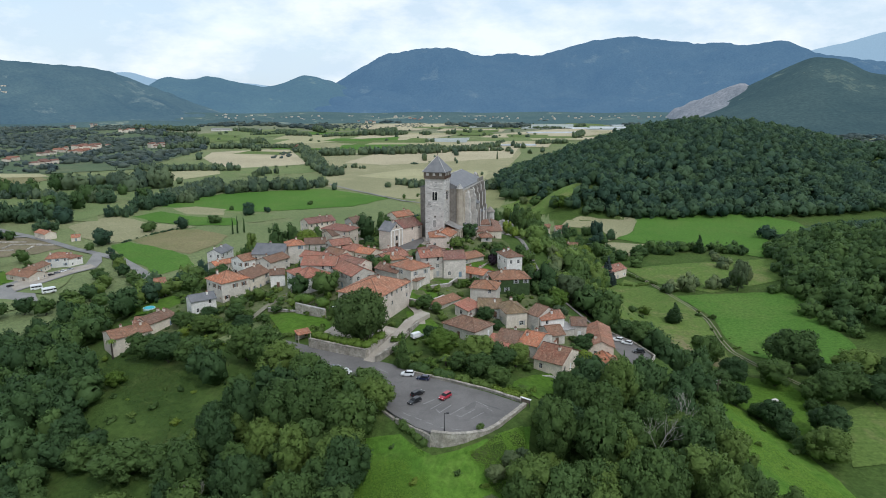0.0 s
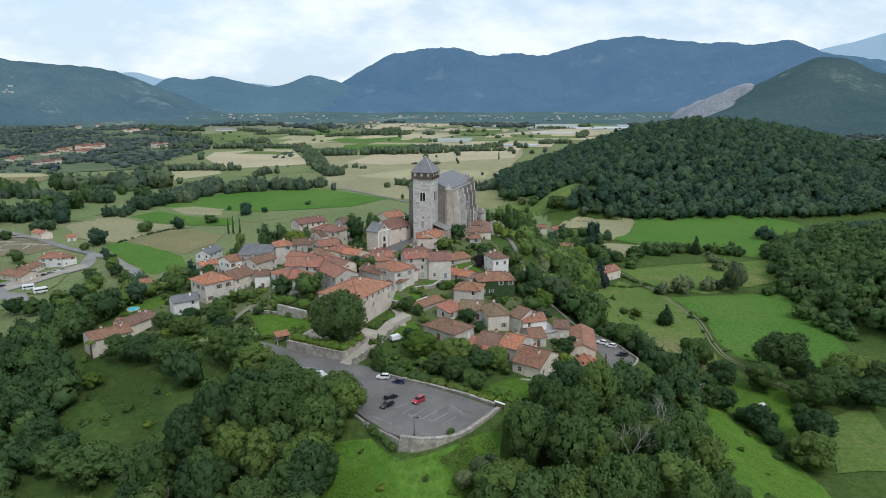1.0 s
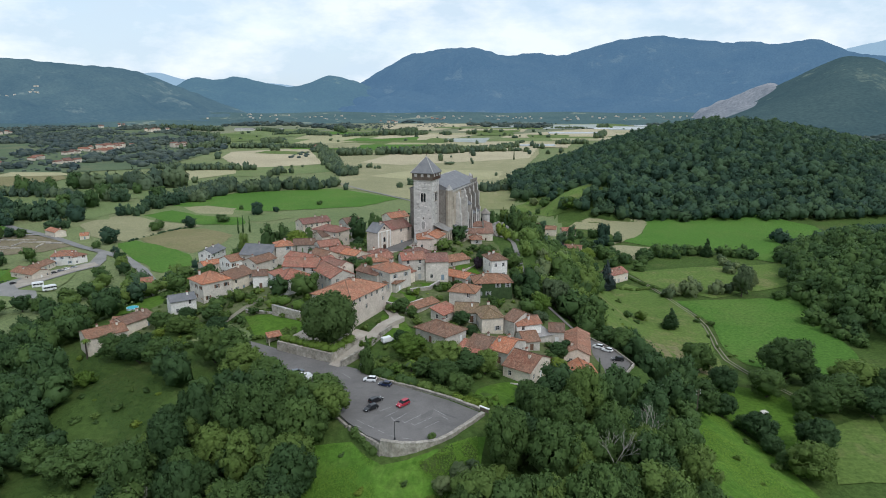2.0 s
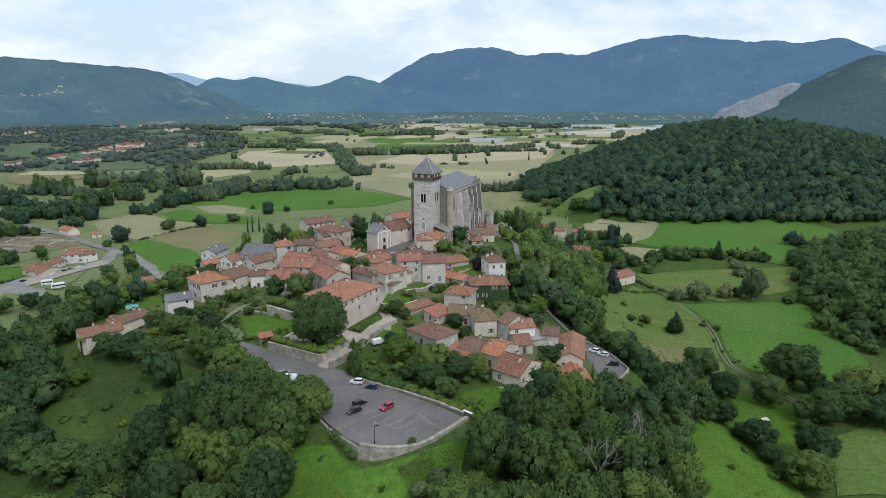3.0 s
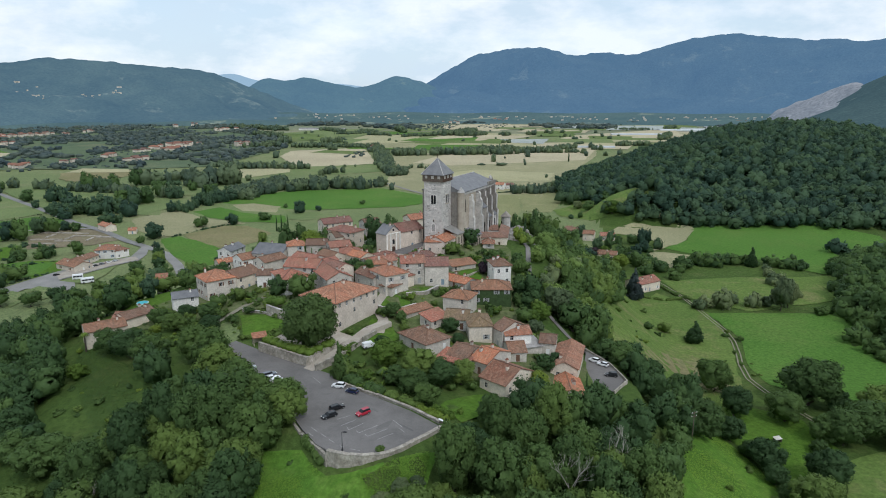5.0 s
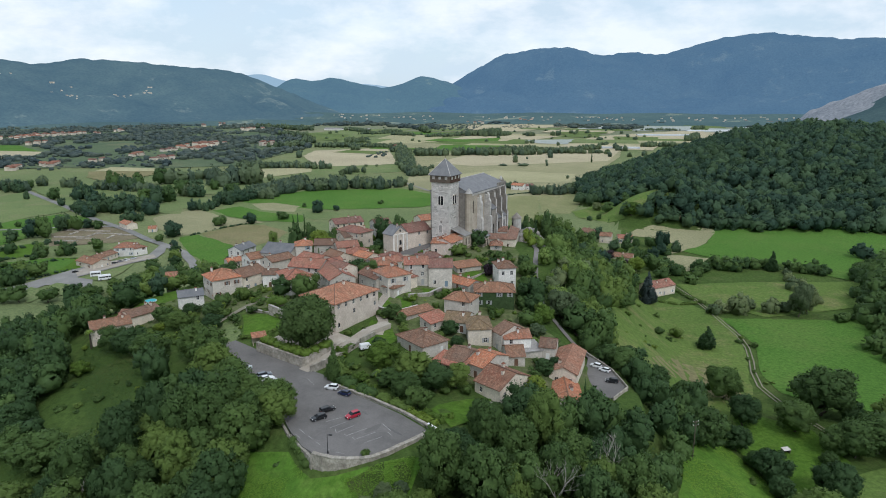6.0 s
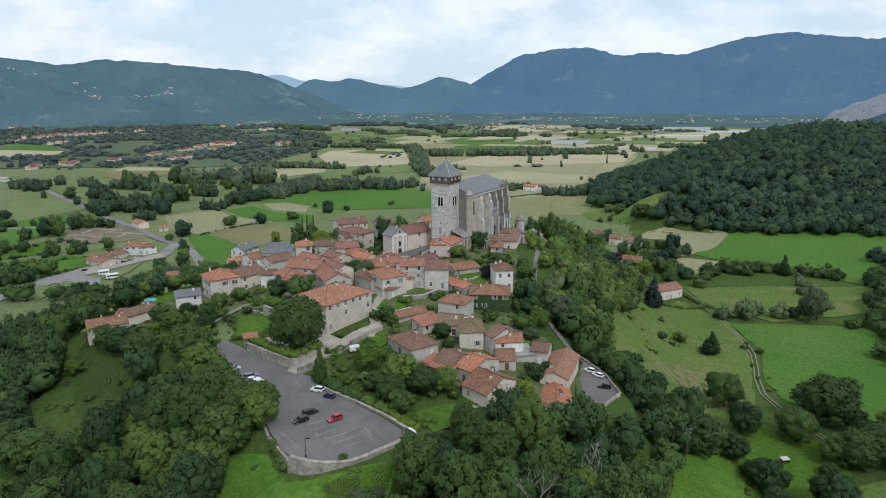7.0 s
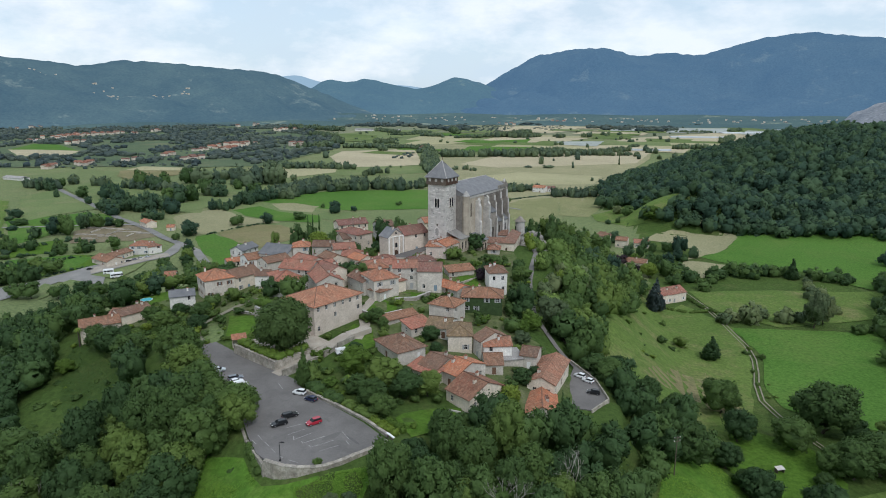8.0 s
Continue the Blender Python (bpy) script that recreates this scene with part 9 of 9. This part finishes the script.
SINGLE += [("oak", -430, 471, 7.3, 9.2), ("dark", -394, 442, 7.1, 5.9), ("oak", -343, 406, 5.9, 9.2), ("dark", -379, 450, 3.0, 5.3), ("oak", -338, 419, 7.0, 15.6), ("dark", -330, 421, 7.4, 16.5), ("oak", -334, 444, 7.2, 16.1), ("dark", -327, 448, 7.1, 14.0), ("oak", -322, 457, 4.6, 8.0),
           ("dark", -313, 457, 5.1, 7.0), ("dark", -458, 579, 7.4, 13.1), ("oak", -420, 544, 4.1, 8.6), ("dark", -547, 646, 4.6, 11.2), ("oak", -485, 573, 3.4, 9.4), ("dark", -311, 520, 6.6, 9.7), ("dark", -309, 757, 5.1, 9.2), ("dark", -304, 658, 7.1, 10.8), ("oak", -307, 645, 3.8, 8.1),
           ("oak", -356, 616, 5.8, 11.3), ("oak", -169, 555, 6.2, 11.6), ("dark", -192, 580, 2.4, 4.2), ("oak", -157, 570, 3.4, 5.6), ("dark", -187, 520, 6.7, 7.2), ("oak", -204, 498, 6.3, 9.5), ("dark", -225, 485, 6.8, 9.5), ("dark", -127, 616, 2.2, 3.2), ("dark", -391, 1043, 8.3, 14.4),
           ("dark", -239, 927, 3.3, 4.1), ("oak", -224, 930, 2.5, 4.1), ("oak", -119, 705, 4.7, 9.9), ("dark", -127, 609, 2.8, 3.8), ("dark", -39, 646, 2.0, 5.1), ("dark", -26, 657, 1.7, 4.0), ("oak", -29, 1024, 5.4, 12.3), ("dark", -43, 974, 6.8, 3.4), ("oak", -14, 1080, 2.4, 4.6),
           ("oak", -238, 440, 8.2, 12.5), ("dark", -238, 424, 3.6, 6.5), ("oak", -252, 328, 7.1, 10.8), ("dark", -302, 354, 2.6, 3.4), ("oak", -309, 348, 3.1, 4.3), ("oak", -319, 383, 1.6, 3.2), ("oak", 21, 1144, 6.4, 12.5), ("oak", 19, 1014, 2.2, 7.7), ("oak", -32, 1053, 5.4, 12.5),
           ("dark", -45, 974, 5.9, 2.5), ("dark", -14, 974, 10.9, 4.9), ("oak", 119, 1190, 6.1, 11.0), ("oak", 72, 1284, 5.5, 9.8), ("dark", 50, 839, 2.9, 5.6), ("dark", 104, 1656, 5.7, 9.8), ("dark", 102, 1818, 7.1, 9.2), ("dark", 170, 1611, 4.2, 5.5), ("dark", 197, 1700, 5.9, 8.7),
           ("dark", 47, 1663, 4.3, 5.6), ("dark", -59, 1554, 3.4, 5.3), ("dark", -175, 1918, 3.3, 6.5), ("oak", -34, 2049, 5.3, 8.7), ("dark", 124, 1561, 10.8, 7.9), ("dark", 92, 1632, 3.5, 5.5), ("dark", 70, 1760, 5.4, 9.1), ("dark", 106, 1840, 7.3, 9.5), ("dark", 158, 1928, 3.4, 9.9),
           ("dark", 116, 1641, 3.6, 7.1), ("dark", 195, 1663, 5.9, 8.6), ("oak", 120, 1142, 5.5, 9.9), ("oak", 154, 1153, 5.1, 9.0), ("oak", 78, 1276, 5.6, 9.9), ("oak", 183, 1200, 5.3, 9.4), ("dark", 179, 1176, 4.7, 9.2), ("oak", 23, 1110, 5.8, 11.5), ("oak", 21, 982, 2.6, 7.6),
           ("oak", 32, 1372, 4.1, 9.3), ("oak", 156, 1267, 6.0, 12.9), ("oak", 141, 1314, 5.7, 13.3), ("dark", -281, 1295, 5.8, 11.3)]
SINGLE += [("dark", -420, 699, 9.3, 20.9), ("oak", -412, 707, 10.8, 20.9), ("dark", -395, 703, 10.7, 20.9), ("oak", -391, 716, 8.6, 20.9), ("dark", -445, 651, 10.4, 20.9), ("oak", -436, 655, 7.6, 19.3), ("dark", -344, 624, 10.7, 18.6), ("oak", -333, 627, 11.3, 18.5), ("dark", -302, 645, 6.9, 12.0), ("oak", -297, 649, 4.4, 9.9), ("dark", -396, 744, 9.6, 15.5), ("oak", -385, 749, 8.1, 14.2), ("dark", -427, 670, 9.1, 18.3), ("oak", -419, 644, 8.1, 16.5), ("dark", -335, 671, 6.6, 11.5), ("oak", -283, 652, 5.6, 9.8), ("dark", -357, 579, 7.8, 14.6), ("oak", -340, 574, 8.8, 15.4), ("dark", -335, 585, 8.9, 17.6), ("oak", -310, 519, 9.6, 14.0)]
FAR_SINGLE = {}
for kind, x, y, r, h in SINGLE:
    if y > 400 and kind in ("oak", "dark"):
        FAR_SINGLE.setdefault(kind, []).append((x, y, r, h * 1.15))
    else:
        tree({"oak": "slope", "dark": "slope_dark"}.get(kind, kind) if y > 240 else kind, x, y, r, h)
for kind, spots in FAR_SINGLE.items():
    wood("field_trees", [q for q in spots if q[1] < 700], MID_ROUND, LEAF_HILL if kind == "oak" else LEAF_DARK, "single broad green trees standing in the fields", 71, -0.06)
    wood("field_trees", [q for q in spots if q[1] >= 700], FAR_ROUND, LEAF_FAR, "single trees standing in the far fields", 72, -0.1)

# woods and scattered trees farther off
# the villages of the plain: place, houses, half their width and half their depth
TOWNS = [(-2272, 2345, 6, 40, 161), (-2293, 2554, 9, 66, 188), (-1230, 1370, 10, 23, 54), (-1251, 1435, 8, 20, 59), (-1235, 1488, 12, 24, 84), (-1039, 1203, 4, 17, 14), (-1185, 1239, 2, 9, 15), (-1157, 1534, 3, 8, 22),
         (-1536, 2030, 8, 27, 116), (-1667, 2251, 8, 49, 94), (-1725, 2481, 12, 48, 170), (-1548, 2460, 4, 20, 110), (-1183, 1668, 2, 7, 26), (-681, 1015, 5, 13, 19), (-674, 914, 3, 8, 16), (-693, 848, 6, 18, 14),
         (-715, 802, 4, 8, 12), (-593, 963, 5, 10, 17), (-692, 1194, 6, 19, 26), (-672, 1245, 16, 20, 42), (-644, 1162, 8, 12, 24), (-1095, 2051, 7, 24, 113), (-866, 1810, 4, 18, 58), (-1274, 2528, 6, 45, 113),
         (-559, 1288, 4, 12, 29), (-1682, 1710, 4, 21, 57), (-682, 1112, 3, 7, 22), (-110, 2531, 9, 31, 102), (-158, 3430, 5, 24, 94), (105, 3233, 6, 22, 163), (163, 2886, 16, 70, 130), (312, 3284, 7, 40, 166),
         (-474, 5261, 3, 28, 222), (-284, 2341, 3, 41, 89), (-2120, 4423, 3, 51, 172), (-1168, 3857, 4, 88, 252), (-1072, 3021, 3, 56, 156), (-596, 3140, 3, 56, 162), (394, 3226, 5, 56, 159), (255, 3102, 12, 68, 157),
         (106, 3026, 6, 32, 150), (765, 2580, 10, 94, 109), (714, 2817, 6, 63, 130), (-272, 1240, 2, 4, 13)]
WOODLAND = [(-899, 742), (-655, 833), (-524, 849), (-428, 904), (-454, 1252), (-638, 1636), (-964, 2083), (-1400, 2600), (-2300, 2000)]
GLADES = [[(-1090, 1030), (-1140, 1190), (-1050, 1190), (-880, 1065), (-840, 995), (-860, 925), (-960, 930)], [(-610, 850), (-524, 848), (-470, 800), (-600, 780)]]


def on_town(x, y):
    return any(abs(x - a) < hw * 1.1 + 8 and -0.15 * b - hd < y - b < hd + 8 for a, b, _, hw, hd in TOWNS)


def patchy(x, y, size, seed):
    return float(grain_noise(np.float64(x), np.float64(y), size, seed))


def bearing(x, y):
    return math.degrees(math.atan2(x - 30, y))


def in_left_woods(x, y):
    n = patchy(x, y, 95.0, 0.4) + 0.6 * patchy(x, y, 37.0, 1.9)
    return inside(x, y, WOODLAND) and n > (-0.42 if y > 900 else -0.3) and not on_town(x, y) and not any(inside(x, y, q) for q in GLADES) and bearing(x, y) > -52


left = scatter(14, -2100, -420, 740, 2700, 18.5, in_left_woods)
band = scatter(16, -1700, 1400, 1750, 2420, 30, lambda x, y: patchy(x, y, 130.0, 3.2) > 0.25 - 0.0009 * (y - 2200) and not on_town(x, y) and not inside(x, y, WOODLAND) and -46 < bearing(x, y) < 33)
loose = scatter(18, -650, 900, 1300, 2400, 60, lambda x, y: float(ground(x, y)) < PLAIN + 1 and plain_rng.random() < 0.2)
gardens = scatter(20, -2000, 900, 800, 2900, 17, lambda x, y: any(abs(x - a) < hw * 1.2 + 10 and -0.15 * b - hd < y - b < hd for a, b, _, hw, hd in TOWNS) and not any(inside(x, y, q) for q in GLADES) and plain_rng.random() < 0.8)
right_band = scatter(19, 560, 1900, 1100, 2500, 32, lambda x, y: 19 < bearing(x, y) < 36)
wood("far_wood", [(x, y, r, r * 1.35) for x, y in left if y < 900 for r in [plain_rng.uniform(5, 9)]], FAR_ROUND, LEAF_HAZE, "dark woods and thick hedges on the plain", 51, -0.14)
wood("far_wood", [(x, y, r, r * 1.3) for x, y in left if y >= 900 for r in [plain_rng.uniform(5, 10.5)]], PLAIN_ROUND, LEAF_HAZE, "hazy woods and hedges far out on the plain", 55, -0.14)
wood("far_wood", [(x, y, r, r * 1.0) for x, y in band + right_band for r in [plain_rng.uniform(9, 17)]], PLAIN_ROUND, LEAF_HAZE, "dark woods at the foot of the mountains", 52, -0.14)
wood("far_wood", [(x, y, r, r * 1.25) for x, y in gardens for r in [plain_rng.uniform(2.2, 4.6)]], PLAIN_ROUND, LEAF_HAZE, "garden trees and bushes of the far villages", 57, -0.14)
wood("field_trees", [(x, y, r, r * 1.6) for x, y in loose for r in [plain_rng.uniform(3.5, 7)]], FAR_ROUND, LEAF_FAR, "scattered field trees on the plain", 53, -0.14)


def far_town(x, y, count, across, deep, seed):
    """A village too far off to tell its houses' parts: small gabled blocks."""
    rng = random.Random(seed)
    walls, roofs = bmesh.new(), bmesh.new()
    for _ in range(int(count * 1.6)):
        hx, hy, w, d, h, turn = x + rng.uniform(-across, across), y + rng.uniform(-deep, deep), rng.uniform(7, 12), rng.uniform(6, 9), rng.uniform(4, 6) if y < 1200 else rng.uniform(5, 9), rng.choice((0, 90)) + rng.gauss(0, 20)
        z = float(far_ground(hx, hy))
        m = pose(hx, hy, z, 0, 0, turn)
        add_box(walls, -w / 2, w / 2, -d / 2, d / 2, -1, h, m)
        v = [roofs.verts.new(m @ Vector(p)) for p in ((-w / 2 - 0.4, -d / 2 - 0.4, h), (w / 2 + 0.4, -d / 2 - 0.4, h), (w / 2 + 0.4, d / 2 + 0.4, h), (-w / 2 - 0.4, d / 2 + 0.4, h), (-w / 2 - 0.4, 0, h + d * 0.26), (w / 2 + 0.4, 0, h + d * 0.26))]
        for f in ((0, 1, 5, 4), (2, 3, 4, 5), (1, 2, 5), (3, 0, 4), (3, 2, 1, 0)):
            roofs.faces.new([v[k] for k in f])
    town = thing("far_village", Matrix(), "far village of small pale houses with red roofs", "village", kind="stuff")
    part("house_walls", walls, WALL["pale"], town)
    part("house_roofs", roofs, ROOF["red"], town)


for k, (x, y, count, across, deep) in enumerate(TOWNS):
    far_town(x, y, count, across, deep, 70 + k)
for x, y, length, tall in ((-629, 1868, 59, 7.2), (-546, 1857, 68, 7.1), (-1185, 1239, 27, 5.3), (-822, 4394, 62, 8.2), (-652, 684, 34, 4.8), (702, 2817, 46, 5.3)):
    shed = thing("barn", pose(x, y, float(far_ground(x, y)), 0, 0, -10), "long pale farm shed far out on the plain", "barn")
    part("wall", box(-length / 2, length / 2, -6, 6, -1, tall * 0.6), WALL["white"], shed)
    bm = bmesh.new()
    add_slab(bm, [(-length / 2 - 0.5, -6.6, tall * 0.6), (length / 2 + 0.5, -6.6, tall * 0.6), (length / 2 + 0.5, 0, tall), (-length / 2 - 0.5, 0, tall)], 0.3)
    add_slab(bm, [(length / 2 + 0.5, 6.6, tall * 0.6), (-length / 2 - 0.5, 6.6, tall * 0.6), (-length / 2 - 0.5, 0, tall), (length / 2 + 0.5, 0, tall)], 0.3)
    part("roof", bm, ROOF["concrete"], shed)
TUNNEL = mottled("dusty_film", (0.4, 0.43, 0.45), (0.52, 0.55, 0.57), 0.05, 0.5, 0.5)
for x, y, turn, w, d in ((620, 1850, 8, 260, 40), (480, 1990, 8, 200, 36), (820, 2010, 6, 280, 34), (660, 2170, 6, 220, 34), (300, 1760, 4, 150, 30), (150, 1330, 4, 75, 26), (1000, 2200, 4, 260, 30)):
    ob = thing("glasshouse", pose(x, y, float(far_ground(x, y)) - 0.2, 0, 0, turn), "long low white polytunnel on the plain", "greenhouse", "glasshouses")
    for k in range(int(d / 9)):
        bm = bmesh.new()
        last = None
        for s in range(7):
            a = math.pi * s / 6
            row = [bm.verts.new((sx * w / 2, -d / 2 + 4.5 + k * 9 - 4.3 * math.cos(a), 3.6 * math.sin(a))) for sx in (-1, 1)]
            if last:
                bm.faces.new((last[0], last[1], row[1], row[0]))
            last = row
        part("tunnel", bm, TUNNEL, ob)
hv = left_hill.data.vertices
hillside = bmesh.new()
hill_rng = random.Random(29)
per_row = len(hv) // 42
for centre in (0.42, 0.5, 0.52, 0.6, 0.64):
    row = hill_rng.randrange(14, 26)
    for _ in range(7):
        v = hv[min(41, max(3, row + hill_rng.randrange(-2, 3))) * per_row + int(per_row * min(0.95, max(0.02, centre + hill_rng.gauss(0, 0.012))))].co
        w, h = hill_rng.uniform(4, 8), hill_rng.uniform(2, 3.6)
        add_box(hillside, -w / 2, w / 2, -4, 4, -8, h, pose(v.x, v.y, v.z + 1, 0, 0, hill_rng.uniform(0, 90)))
for bearing_of, spread, count in ((-30, 1.6, 16), (-24, 2.4, 18), (-18.5, 1.8, 14), (-12.5, 1.6, 18), (-7, 1.4, 8), (-2, 0.9, 18), (3.8, 1.6, 30), (8.5, 1.2, 9), (12.4, 1.0, 14), (15.2, 1.6, 26)):
    rows = foot_hill.data.vertices
    wide_row = len(rows) // 42
    for _ in range(count):
        v = rows[hill_rng.randrange(3, 22) * wide_row + min(wide_row - 1, int((bearing_of + hill_rng.gauss(0, spread) + 46) / 82 * wide_row))].co
        w, h = hill_rng.uniform(3, 8), hill_rng.uniform(1.8, 5)
        add_box(hillside, -w / 2, w / 2, -4, 4, -8, h, pose(v.x + hill_rng.uniform(-15, 15), v.y + hill_rng.uniform(-15, 15), v.z, 0, 0, hill_rng.uniform(-60, 60)))
tagged(part("hillside_houses", hillside, WALL["pale"]), "scattered pale houses on the far wooded slope", "houses", kind="stuff")
# the rock glows bluish too, for the haze in front of it
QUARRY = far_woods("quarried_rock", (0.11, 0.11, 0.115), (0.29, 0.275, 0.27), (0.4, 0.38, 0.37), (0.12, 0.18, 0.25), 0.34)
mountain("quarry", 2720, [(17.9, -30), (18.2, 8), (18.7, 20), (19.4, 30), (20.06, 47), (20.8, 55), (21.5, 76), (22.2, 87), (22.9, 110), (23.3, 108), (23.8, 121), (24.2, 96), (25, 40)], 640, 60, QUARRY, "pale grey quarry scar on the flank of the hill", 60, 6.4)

# the tree shapes that were never planted
for kind, shapes in MASTERS.items():
    for k, unplanted in enumerate(shapes):
        if (kind, k) not in used_masters:
            for ob in unplanted.children_recursive:
                bpy.data.objects.remove(ob)
            bpy.data.objects.remove(unplanted)
